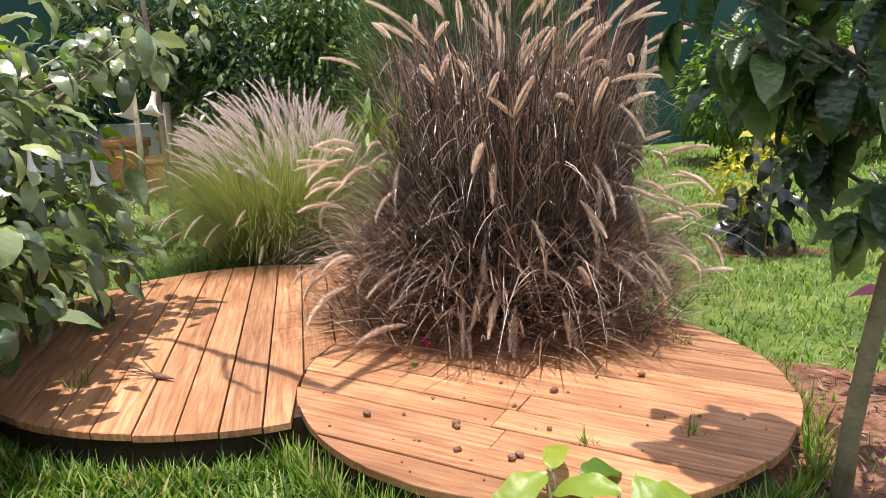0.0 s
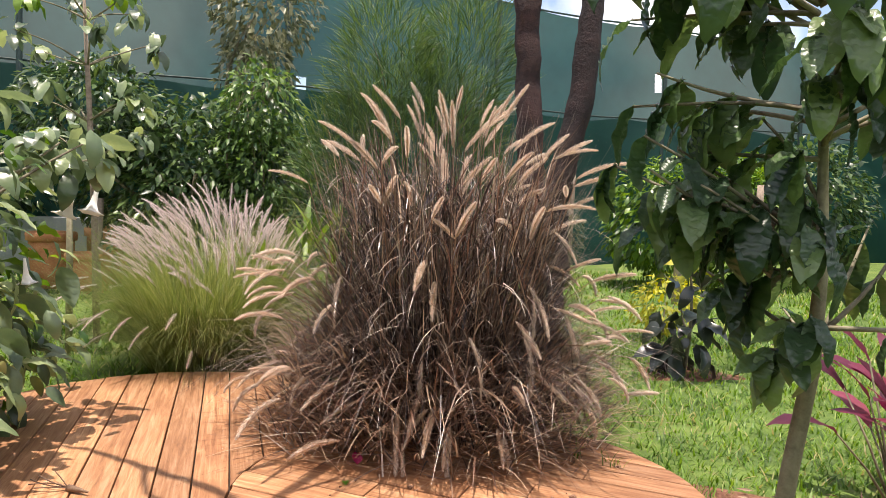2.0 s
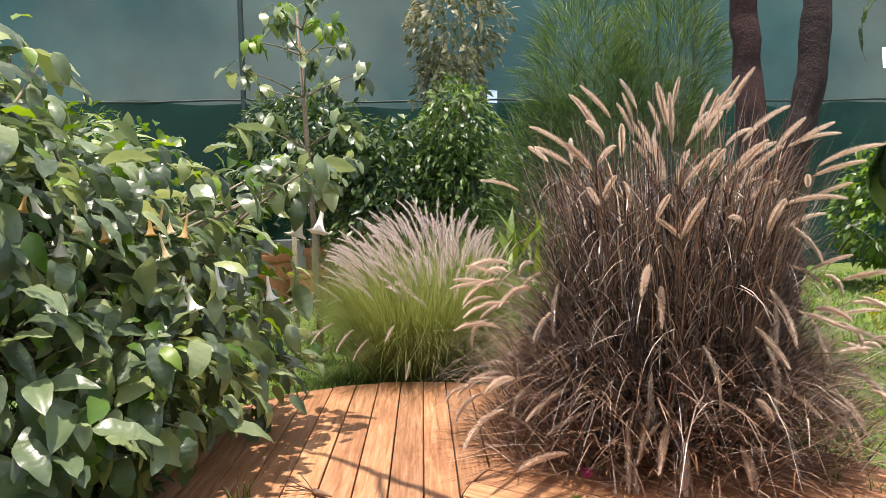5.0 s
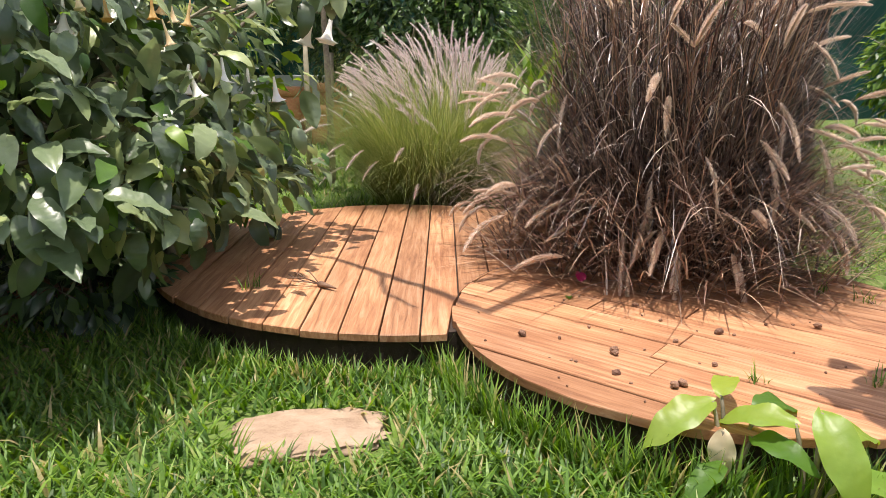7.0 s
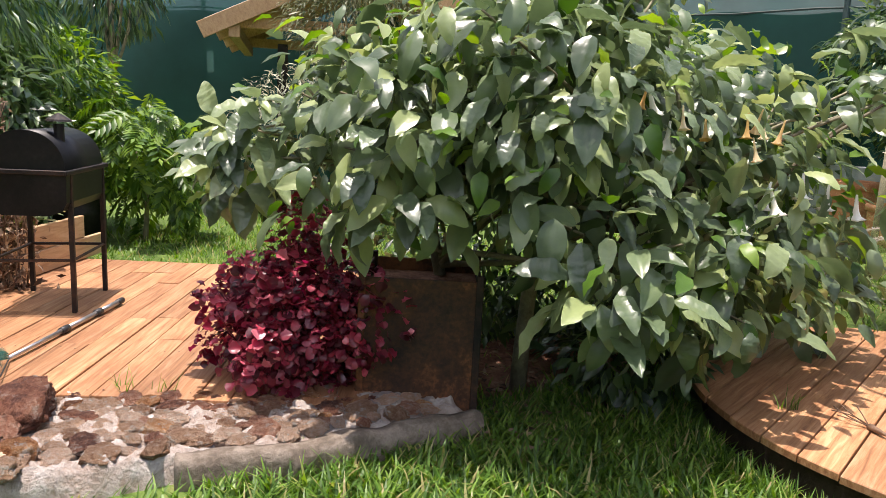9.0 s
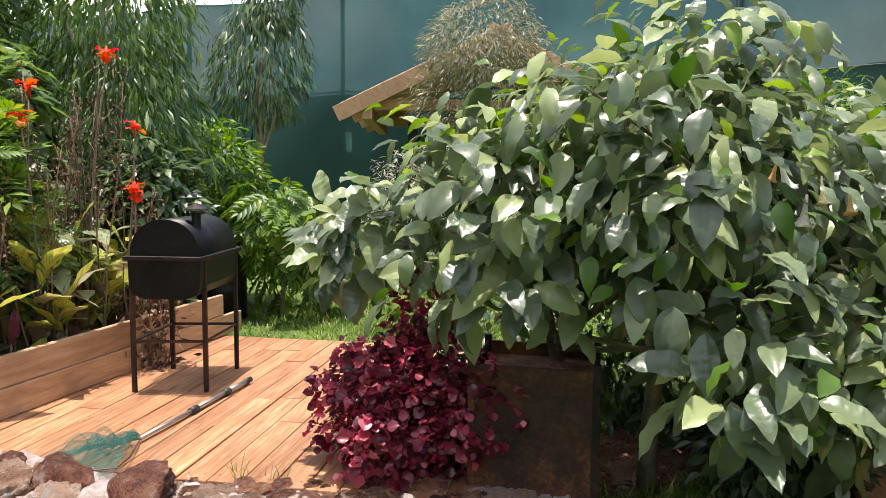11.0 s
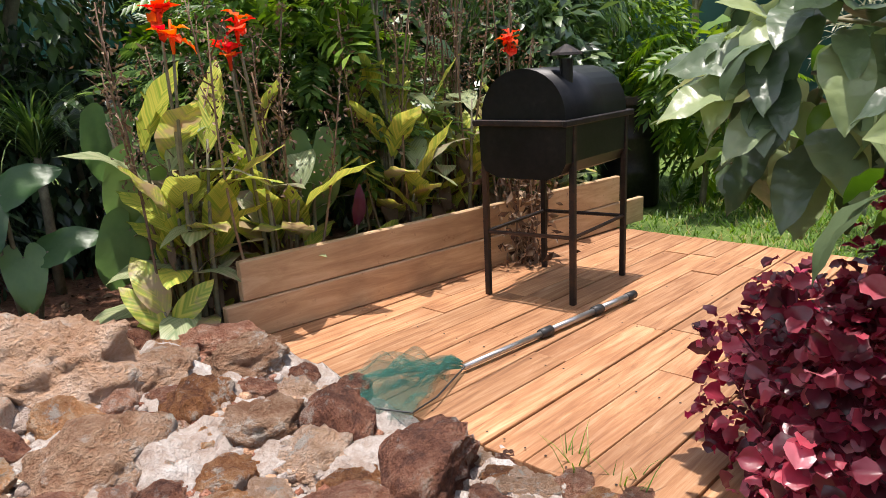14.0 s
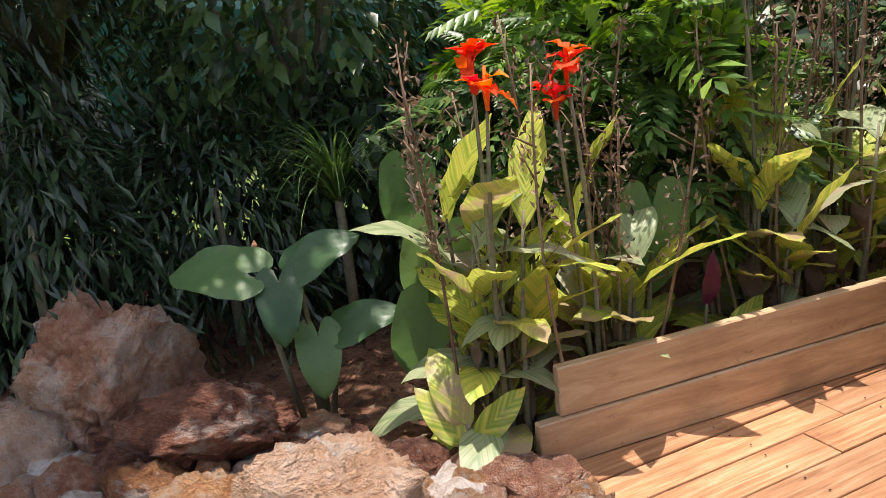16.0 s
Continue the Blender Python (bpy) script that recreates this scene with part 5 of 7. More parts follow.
# ---- trumpet shrub ----
veined = [ruffled_leaf(1, w, fo, cu, 10, 0.40, 0.030, 5.0, ru, tw) for w, fo, cu, ru, tw in ((0.48, 0.30, 0.9, 0.04, 0.3), (0.44, 0.15, 1.6, 0.05, -0.3), (0.52, 0.40, 0.5, 0.03, 0.4), (0.46, -0.10, 1.2, 0.05, -0.4))]
TB = Vector((-2.75, 2.5))
tb = thing("angels_trumpet", (TB.x, TB.y, -0.03), "big angel's trumpet shrub with drooping leaves and white flowers", "shrub")
lumps = [(-2.84, 1.74, 1.30, 0.44, 0.48, 0.36, 360), (-2.45, 2.35, 1.42, 0.70, 0.65, 0.52, 950), (-2.95, 2.75, 1.62, 0.8, 0.8, 0.55, 950),
         (-2.30, 3.40, 1.35, 0.65, 0.75, 0.52, 850), (-1.80, 2.75, 0.85, 0.30, 0.40, 0.36, 260), (-2.15, 3.9, 0.75, 0.48, 0.62, 0.42, 480), (-3.3, 3.7, 1.6, 0.7, 0.7, 0.55, 600), (-1.75, 4.2, 1.72, 0.28, 0.3, 0.14, 60),
         (-3.9, 3.6, 1.75, 0.8, 0.8, 0.5, 650), (-3.3, 4.6, 1.6, 0.8, 0.7, 0.5, 550), (-2.7, 2.7, 2.1, 0.5, 0.5, 0.25, 160), (-1.98, 2.25, 0.86, 0.33, 0.38, 0.30, 100), (-2.55, 1.95, 1.75, 0.45, 0.35, 0.30, 130), (-3.52, 1.33, 1.24, 0.27, 0.26, 0.24, 150), (-3.15, 1.75, 1.55, 0.38, 0.38, 0.28, 200)]
trunks = [((-2.77, 2.5, 0), (-2.55, 2.55, 1.5), 0.042), ((-3.05, 2.35, 0), (-3.0, 1.9, 1.5), 0.036), ((-3.25, 3.7, 0), (-2.6, 3.6, 1.4), 0.04), ((-2.3, 3.5, 0), (-2.2, 3.2, 1.1), 0.03), ((-3.3, 3.75, 0), (-3.2, 3.3, 1.5), 0.035)]
parts = []
for a, b, r in trunks:
    A, B = Vector(a) - Vector((TB.x, TB.y, 0)), Vector(b) - Vector((TB.x, TB.y, 0))
    parts.append(tube(limb(A, B, 0.08), [r * (1.1 - 0.5 * k / 6) for k in range(7)], 8))
for cx, cy, cz, rx, ry, rz, cnt in lumps:
    for _ in range(6):
        a, b, r = trunks[rng.integers(len(trunks))]
        A = (Vector(a).lerp(Vector(b), rng.uniform(0.4, 1.0))) - Vector((TB.x, TB.y, 0))
        E = Vector((cx + rng.uniform(-0.8, 0.8) * rx - TB.x, cy + rng.uniform(-0.8, 0.8) * ry - TB.y, cz + rng.uniform(-0.6, 0.6) * rz))
        parts.append(tube(limb(A, E, 0.12), [0.016 * (1 - 0.8 * k / 6) + 0.002 for k in range(7)], 5))
for k, (pv0, pf0) in enumerate(parts):
    nm = "trunk" if k < len(trunks) else "branch"
    put(nm, mesh_from(nm, pv0, pf0, M["stem"], True), tb)
for cx, cy, cz, rx, ry, rz, cnt in lumps:
    put("crown", crown((cx - TB.x, cy - TB.y, cz + 0.1 * rz), (rx * 1.1, ry * 1.1, rz * 1.1), cnt // 7, broad, M["bright"], 0.12, 0.2, 0.7, lump=0.6), tb)
    put("crown", crown((cx - TB.x, cy - TB.y, cz), (rx, ry, rz), int(cnt * 0.72), veined, M["brug"], 0.165, 0.40, 0.25, lump=0.75), tb)
big_leaf = [mesh_from("leaf", *ruffled_leaf(L, L * w, fo, cu, 18, 0.42, 0.034, 7.0, wv * 0.6, 0.35), M["brugp"], True) for L, w, fo, cu, wv in ((0.22, 0.48, 0.30, 0.9, 0.10), (0.195, 0.52, 0.2, 1.4, 0.12), (0.24, 0.45, 0.4, 0.6, 0.10), (0.175, 0.52, -0.1, 1.6, 0.13))]
for k in range(300):
    cx, cy, cz, rx, ry, rz, cnt = lumps[[0, 1, 13, 2, 3, 4, 5, 3, 13, 7, 11, 10, 1, 14][k % 14]]
    d = unit(1)[0]
    d[1] = -abs(d[1]) if rng.random() < 0.75 else d[1]
    d[0] = abs(d[0]) if rng.random() < 0.6 else d[0]
    p = Vector((cx - TB.x + d[0] * rx, cy - TB.y + d[1] * ry, cz + d[2] * rz))
    out = np.array([[d[0] + rng.normal(0, 0.35), d[1] + rng.normal(0, 0.35), -0.30 + rng.normal(0, 0.40)]])
    R = Matrix(frames(out, np.array([[d[0] * 0.8, d[1] * 0.8, 1.0]]))[0].tolist()).to_4x4()
    put("leaf", big_leaf[k % 4], tb, Matrix.Translation(p) @ R @ Matrix.Scale(rng.uniform(0.6, 1.05), 4))
prof = [(0.008, 0.0), (0.013, -0.05), (0.017, -0.10), (0.024, -0.14), (0.042, -0.175), (0.066, -0.19), (0.062, -0.192), (0.038, -0.172), (0.018, -0.12)]
tv, tf = lathe(prof, 15)
tv = [(x * (1 + 0.22 * math.cos(5 * math.atan2(y, x)) * (math.hypot(x, y) > 0.05)), y * (1 + 0.22 * math.cos(5 * math.atan2(y, x)) * (math.hypot(x, y) > 0.05)), z) for x, y, z in tv]
fl_w = mesh_from("flower", tv, tf, M["trumpet"], True)
fl_o = mesh_from("flower", [(x * 0.6, y * 0.6, z * 0.9) for x, y, z in tv], tf, M["wilted"], True)
spots = [(-1.57, 4.30, 1.52, 0), (-1.66, 4.22, 1.50, 0), (-1.68, 3.34, 1.20, 0), (-1.74, 3.20, 1.25, 0), (-1.60, 3.46, 1.16, 0), (-1.66, 2.75, 1.20, 0),
         (-1.82, 2.86, 1.40, 1), (-1.80, 2.76, 1.50, 1), (-1.90, 2.60, 1.48, 1), (-1.70, 2.83, 1.22, 0), (-2.05, 2.40, 1.58, 0), (-2.10, 2.46, 1.60, 1), (-1.98, 2.55, 1.52, 1), (-1.76, 2.80, 1.52, 1), (-1.72, 2.92, 1.48, 1), (-2.0, 2.5, 1.45, 0), (-1.85, 2.98, 1.5, 1)]
for k, (x, y, z, o) in enumerate(spots):
    put("flower", fl_o if o else fl_w, tb, Matrix.Translation((x - TB.x, y - TB.y, z + 0.03)) @ Matrix.Scale(0.95 if y > 4 else 0.62, 4) @ Euler((rng.uniform(-0.3, 0.3), rng.uniform(-0.3, 0.3), k)).to_matrix().to_4x4(), "wilting yellow-brown trumpet flower" if o else "white trumpet flower")

for hx, hy, hh in ((-3.55, 2.75, 0.42), (-3.95, 3.30, 0.50), (-3.20, 3.25, 0.34), (-2.75, 3.60, 0.36), (-2.45, 3.05, 0.22), (-4.30, 2.70, 0.45)):
    tree("undergrowth", hx, hy, hh, [(0, 0, hh, 0.44, 0.44, hh * 0.75, 420)], "hedge", 0.11, small, "low dark green plants in the shade of the shrub", "plant", 0.012, group="plants under the shrub")

# ---- rusted planter box ----
rb = thing("rusted_planter", Matrix.Translation((-2.99, 2.0, -0.03)) @ Matrix.Rotation(radians(50), 4, "Z"), "tall rusted sheet-steel planter box behind the crimson bush", "planter")
for nm, s, c in (("side_panel", (0.56, 0.012, 0.70), (0, -0.25, 0.35)), ("side_panel", (0.56, 0.012, 0.70), (0, 0.25, 0.35)), ("side_panel", (0.012, 0.49, 0.70), (-0.275, 0, 0.35)), ("side_panel", (0.012, 0.49, 0.70), (0.275, 0, 0.35))):
    part(nm, box_bm(*s, c, 0.003), M["rust"], rb)
for sx in (-1, 1):
    for sy in (-1, 1):
        part("corner_iron", box_bm(0.035, 0.035, 0.73, (sx * 0.275, sy * 0.25, 0.365), 0.003), M["rust"], rb)
part("earth", box_bm(0.53, 0.47, 0.05, (0, 0, 0.61), 0), M["soil"], rb)

# ---- crimson bush ----
ib = thing("crimson_bush", (-3.34, 1.46, 0.03), "bushy crimson bloodleaf with glossy notched leaves", "bush")
round_leaf = [ruffled_leaf(1, w, fo, cu, 5, 0.55, 0.03, 3.0, 0.10, tw) for w, fo, cu, tw in ((0.95, 0.35, 0.7, 0.2), (0.9, 0.2, 1.2, -0.3), (1.0, 0.5, 0.4, 0.3))]
parts = []
for k in range(40):
    e = unit(1, 0.6)[0] * np.array([0.38, 0.38, 0.30]) + np.array([0, 0, 0.42])
    parts.append(tube(limb((rng.normal(0, 0.05), rng.normal(0, 0.05), 0), e, 0.1), [0.007 - 0.0008 * q for q in range(7)], 5))
for pv0, pf0 in parts:
    put("stem", mesh_from("stem", pv0, pf0, M["cordy"], True), ib)
BUSH = [((0.0, 0.0, 0.32), (0.38, 0.36, 0.30), 2300), ((0.12, 0.05, 0.55), (0.28, 0.28, 0.24), 700), ((-0.30, -0.02, 0.42), (0.22, 0.22, 0.22), 420), ((-0.05, 0.1, 0.80), (0.15, 0.15, 0.2), 170), ((0.35, 0.15, 0.42), (0.25, 0.25, 0.25), 340)]
# shoots that stand out of the outline
for k in range(26):
    q = unit(1, 0.7)[0] * np.array([0.44, 0.42, 0.38]) + np.array([0.0, 0.0, 0.33])
    BUSH.append((tuple(q), (0.065, 0.065, 0.08), 26))
for c, r, n in BUSH:
    put("foliage", crown(c, r, n, round_leaf, M["iresine"], 0.046, 0.05, 0.45, "foliage", 0.3, 0.6), ib)


# ---- dark glossy-leaved tree beside the deck ----
ct = thing("young_tree", (1.40, 2.28, -0.03), "young tree with large glossy corrugated dark leaves", "tree")
tp = [(0, 0, -0.05), (0.01, 0.0, 0.3), (0.035, -0.02, 0.65), (0.08, -0.03, 1.0), (0.07, -0.06, 1.35), (0.03, -0.08, 1.75), (0.0, -0.05, 2.15)]
parts = [tube(tp, [0.036, 0.033, 0.030, 0.028, 0.022, 0.016, 0.010], 9)]
big = [mesh_from("leaf", *ruffled_leaf(L, L * w, fo, cu, 26, 0.5, 0.050, 10.0, wv * 0.6, 0.3), M["coffee"], True) for L, w, fo, cu, wv in ((0.31, 0.40, 0.35, 0.8, 0.12), (0.28, 0.42, 0.25, 1.2, 0.14), (0.24, 0.43, 0.4, 0.5, 0.12), (0.33, 0.38, 0.2, 1.5, 0.14))]
leaf_at = []
for k in range(54):
    a = rng.uniform(0, 6.283) if k % 2 else rng.uniform(2.3, 4.2)
    s = Vector(tp[(4, 5, 6, 3, 6, 5, 4, 6)[k % 8]]) + Vector((0, 0, rng.uniform(-0.05, 0.15)))
    e = s + Vector((math.cos(a) * rng.uniform(0.2, 0.75), math.sin(a) * rng.uniform(0.15, 0.50), rng.uniform(-0.02, 0.45)))
    pts = limb(s, e, 0.1)
    parts.append(tube(pts, [0.010 - 0.001 * q for q in range(7)], 6))
    for q in range(7):
        leaf_at.append((pts[rng.integers(3, 7)], a + rng.normal(0, 1.0)))
for k, (pv0, pf0) in enumerate(parts):
    nm = "branch" if k else "trunk"
    put(nm, mesh_from(nm, pv0, pf0, M["stem"], True), ct)
for k, (p, a) in enumerate(leaf_at):
    d = np.array([[math.cos(a), math.sin(a), -rng.uniform(0.1, 1.5)]])
    R = Matrix(frames(d, np.array([[math.cos(a) * 0.6, math.sin(a) * 0.6, 1.0]]))[0].tolist()).to_4x4()
    put("leaf", big[k % 4], ct, Matrix.Translation(p) @ R @ Matrix.Scale(rng.uniform(0.5, 0.95), 4))


def rosette(name, x, y, z, count, mats, lens, label, category, stalk=0.0, spread=(0.3, 1.2), width=0.3, mat="taro", curl=0.8, peak=0.45, notch=0.0, stem_r=0.008, base_r=0.05, group=""):
    """Leaves on their own stalks out of one foot."""
    t = thing(name, (x, y, z), label, category, group)
    shapes = [mesh_from("leaf", *(leaf_shape(L, L * width * rng.uniform(0.85, 1.15), 0.22, curl * rng.uniform(0.6, 1.4), 10, peak, 0.03, 0.0, notch) if notch else ruffled_leaf(L, L * width * rng.uniform(0.85, 1.15), 0.25, curl * rng.uniform(0.6, 1.4), 10, peak, 0.008, 5.0, 0.05, 0.2)), M[mat], True) for L in lens]
    for k in range(count):
        a = 2.4 * k + rng.uniform(-0.4, 0.4)
        tilt = rng.uniform(*spread)
        h = stalk * rng.uniform(0.6, 1.15)
        b = Vector((math.cos(a) * base_r, math.sin(a) * base_r, 0))
        e = b + Vector((math.cos(a) * math.sin(tilt) * h, math.sin(a) * math.sin(tilt) * h, math.cos(tilt) * h))
        if h > 0.02:
            sv, sf = tube([b, b.lerp(e, 0.5) + Vector((0, 0, 0.03)), e], [stem_r, stem_r * 0.8, stem_r * 0.55], 6)
            put("stalk", mesh_from("stalk", sv, sf, M["stem"], True), t)
        lt = min(1.5, tilt + 0.25) if notch == 0 else tilt + 0.9
        d = np.array([[math.cos(a) * math.sin(lt), math.sin(a) * math.sin(lt), math.cos(lt)]]) if notch == 0 else np.array([[math.cos(a) * 0.9, math.sin(a) * 0.9, -0.25 - 0.5 * rng.random()]])
        R = Matrix(frames(d, np.array([[-math.cos(a) * 0.3, -math.sin(a) * 0.3, 1.0]]))[0].tolist()).to_4x4()
        put("leaf", shapes[k % len(shapes)], t, Matrix.Translation(e) @ R @ Matrix.Scale(rng.uniform(0.75, 1.15), 4))
    return t


rosette("cordyline", 2.72, 3.25, -0.02, 22, None, (0.36, 0.40, 0.30), "dark red cordyline with long arching leaves", "plant", 0.70, (0.1, 0.75), 0.26, "cordy", 0.8)
rosette("cordyline", 2.95, 2.95, -0.02, 16, None, (0.36, 0.30), "dark red cordyline with long arching leaves", "plant", 0.75, (0.1, 0.9), 0.30, "cordy", 0.8)


def stalked_plant(name, x, y, z, leaves, label, category, mat, width=0.42, group="", shape=None, nrm=(-0.2, -0.35, 1.0), stem_r=0.010):
    """Leaves each on an own stalk from one foot: (end of the stalk, way the tip points, length)."""
    t = thing(name, (x, y, z), label, category, group)
    for e, d, L in leaves:
        e = Vector(e) - Vector((x, y, z))
        b = Vector((e.x * 0.12, e.y * 0.12, 0))
        sv, sf = tube([b, b.lerp(e, 0.45) + Vector((0, 0, 0.10 * e.z)), b.lerp(e, 0.8) + Vector((0, 0, 0.07 * e.z)), e], [stem_r, stem_r * 0.85, stem_r * 0.65, stem_r * 0.5], 7)
        put("stalk", mesh_from("stalk", sv, sf, M["stem"], True), t)
        R = Matrix(frames(np.array([d]), np.array([nrm]))[0].tolist()).to_4x4()
        sh = shape(L) if shape else ruffled_leaf(L, L * width, 0.30, rng.uniform(0.6, 1.3), 16, 0.42, 0.018, 7.0, 0.07, rng.uniform(-0.4, 0.4))
        put("leaf", mesh_from("leaf", *sh, M[mat], True), t, Matrix.Translation(e) @ R)
    return t


stalked_plant("lime_leaved_plant", 0.40, 2.06, -0.03, [((0.34, 2.12, 0.24), (-0.80, -0.45, -0.10), 0.27), ((0.37, 2.15, 0.25), (0.25, 0.80, 0.30), 0.20), ((0.45, 2.05, 0.17), (0.40, -0.60, 0.25), 0.22),
                                                        ((0.36, 2.00, 0.10), (-0.60, -0.70, 0.05), 0.20), ((0.47, 2.12, 0.22), (0.60, 0.50, 0.25), 0.24)], "lime green broad-leaved young plant beside the deck", "plant", "taro")
stalked_plant("lime_leaved_plant", 0.60, 1.94, -0.03, [((0.61, 2.00, 0.29), (0.20, -0.90, -0.35), 0.32), ((0.55, 2.02, 0.24), (-0.85, 0.25, 0.20), 0.25), ((0.66, 1.92, 0.14), (0.90, -0.10, 0.05), 0.26),
                                                        ((0.60, 1.85, 0.10), (-0.20, -0.95, 0.05), 0.22), ((0.64, 1.98, 0.22), (0.75, 0.55, 0.15), 0.26)], "lime green young plant with long wavy leaves in the lawn", "plant", "taro", 0.38)
stalked_plant("wilted_leaf_plant", 0.37, 2.04, -0.03, [((0.36, 2.03, 0.19), (-0.05, -0.35, -0.90), 0.16)], "curled brown wilted leaf on a short stalk", "plant", "wilted", 0.5)

# ---- cannas ----
canna_sh = [mesh_from("leaf", *ruffled_leaf(L, L * w, 0.28, cu, 12, 0.5, 0.006, 6.0, 0.06, 0.3), M[mt], True) for L, w, cu, mt in
            ((0.44, 0.38, 0.5, "canna"), (0.36, 0.42, 0.9, "canna"), (0.46, 0.36, 1.3, "canna_green"), (0.34, 0.44, 1.8, "canna_green"), (0.46, 0.32, 0.3, "canna"))]
pet_v, pet_f = leaf_shape(0.085, 0.07, 0.25, 1.0, 5, 0.6, 0.12)
petal = mesh_from("petal", pet_v, pet_f, M["orange"], True)
husk_s = [leaf_shape(1, 0.5, 0.5, 0.5, 2)]
withered = mesh_from("leaf", *ruffled_leaf(0.26, 0.10, 0.7, 2.6, 12, 0.5, 0.02, 5.0, 0.25, 0.8), M["litter"], True)


def clear_of_boards(q):
    """Whether a leaf tip stays behind the timber edging or well above it."""
    back = (q.x - P0.x) * pd.y - (q.y - P0.y) * pd.x
    along = (q.x - P0.x) * pd.x + (q.y - P0.y) * pd.y
    return q.z > 0.62 or along < -0.05 or back < -0.08


def dry_stalk(t, pts, husks):
    """A brown flower stalk with side twigs full of empty seed husks."""
    sv, sf = tube(pts, [0.0075, 0.007, 0.0065, 0.006, 0.005, 0.0045, 0.003], 6)
    put("stem", mesh_from("stem", sv, sf, M["dry_stem"], True), t)
    twigs = []
    for q in range(5):
        a = pts[3].lerp(pts[6], q / 5)
        twigs.append(tube([a, a + Vector((rng.normal(0, 0.05), rng.normal(0, 0.05), rng.uniform(0.06, 0.16)))], [0.004, 0.002], 5))
    tv, tf = join(twigs)
    put("twig_mass", mesh_from("twig_mass", tv, tf, M["dry_stem"], True), t)
    u = rng.uniform(0.45, 1.05, husks)
    P = np.array([tuple(pts[0].lerp(pts[-1], q)) for q in u]) + rng.normal(0, 0.030, (husks, 3))
    v, f = scatter(husk_s, P, unit(husks, 0.5), unit(husks), rng.uniform(0.016, 0.040, husks))
    put("seed_head", mesh_from("seed_head", v, f, M["litter"]), t, label="dry brown seed head")


def canna(x, y, z, shoots, leaf_top, stalks, height, blooms, label):
    """Leafy shoots low down, dry stalks above them, and flowers at their own places."""
    t = thing("canna", (x, y, z), label, "canna", "cannas in the bed")
    for s in range(shoots):
        a0 = 2.4 * s
        bx, by = 0.14 * math.cos(a0) * rng.random(), 0.14 * math.sin(a0) * rng.random()
        h = leaf_top * rng.uniform(0.6, 0.95)
        pts = limb((bx, by, 0), (bx * 1.6, by * 1.6, h), 0.04)
        sv, sf = tube(pts, [0.014, 0.013, 0.012, 0.010, 0.008, 0.007, 0.005], 7)
        put("stem", mesh_from("stem", sv, sf, M["stem"], True), t)
        for k in range(5):
            a = a0 + 2.2 * k + rng.uniform(-0.4, 0.4)
            p = pts[0].lerp(pts[-1], min(0.98, 0.15 + 0.20 * k))
            tilt = rng.uniform(0.25, 1.10) if k else rng.uniform(0.8, 1.4)
            d = np.array([[math.cos(a) * math.sin(tilt), math.sin(a) * math.sin(tilt), math.cos(tilt)]])
            tip = Vector((x, y, z)) + p + Vector(d[0].tolist()) * 0.42
            if clear_of_boards(tip):
                R = Matrix(frames(d, np.array([[-math.cos(a) * 0.4, -math.sin(a) * 0.4, 1.0]]))[0].tolist()).to_4x4()
                put("leaf", canna_sh[rng.integers(5)], t, Matrix.Translation(p) @ R @ Matrix.Scale(rng.uniform(0.80, 1.12), 4))
        for k in range(2):
            a = rng.uniform(0, 6.283)
            d = np.array([[math.cos(a), math.sin(a), -0.3]])
            R = Matrix(frames(d, np.array([[0, 0, 1.0]]))[0].tolist()).to_4x4()
            if not clear_of_boards(Vector((x, y, z)) + pts[2] + Vector((0.2 * math.cos(a), 0.2 * math.sin(a), 0))):
                continue
            put("leaf", withered, t, Matrix.Translation(pts[0].lerp(pts[-1], rng.uniform(0.25, 0.7))) @ R @ Matrix.Scale(rng.uniform(0.7, 1.2), 4), "withered brown leaf")
    for s in range(stalks):
        bx, by = rng.normal(0, 0.12), rng.normal(0, 0.12)
        top = Vector((bx + rng.normal(0, 0.12), by + rng.normal(0, 0.12), height * rng.uniform(0.72, 1.0)))
        dry_stalk(t, limb((bx, by, 0.1), top, 0.05), 110)
    for bl in blooms:
        top = Vector(bl) - Vector((x, y, z))
        pts = limb((top.x * 0.3, top.y * 0.3, 0.05), top + Vector((0, 0, -0.05)), 0.03)
        sv, sf = tube(pts, [0.012, 0.011, 0.010, 0.009, 0.008, 0.007, 0.005], 7)
        put("stem", mesh_from("stem", sv, sf, M["stem"], True), t)
        fv0, ff0 = tube([top + Vector((0, 0, -0.08)), top + Vector((0, 0, -0.02)), top + Vector((0, 0, 0.05))], [0.006, 0.012, 0.005], 7)
        bloom = put("flower", mesh_from("flower", fv0, ff0, M["orange"], True), t, label="orange-red canna flower")
        for k in range(8):
            a = k * 2.4 + rng.uniform(-0.5, 0.5)
            d = np.array([[math.cos(a), math.sin(a), rng.uniform(-0.3, 2.0)]])
            R = Matrix(frames(d, np.array([[-math.cos(a), -math.sin(a), 1.0]]))[0].tolist()).to_4x4()
            put("petal", petal, bloom, Matrix.Translation(top + Vector((rng.normal(0, 0.012), rng.normal(0, 0.012), -0.03 + 0.006 * k))) @ R @ Matrix.Scale(rng.uniform(0.65, 1.25), 4))
    return t


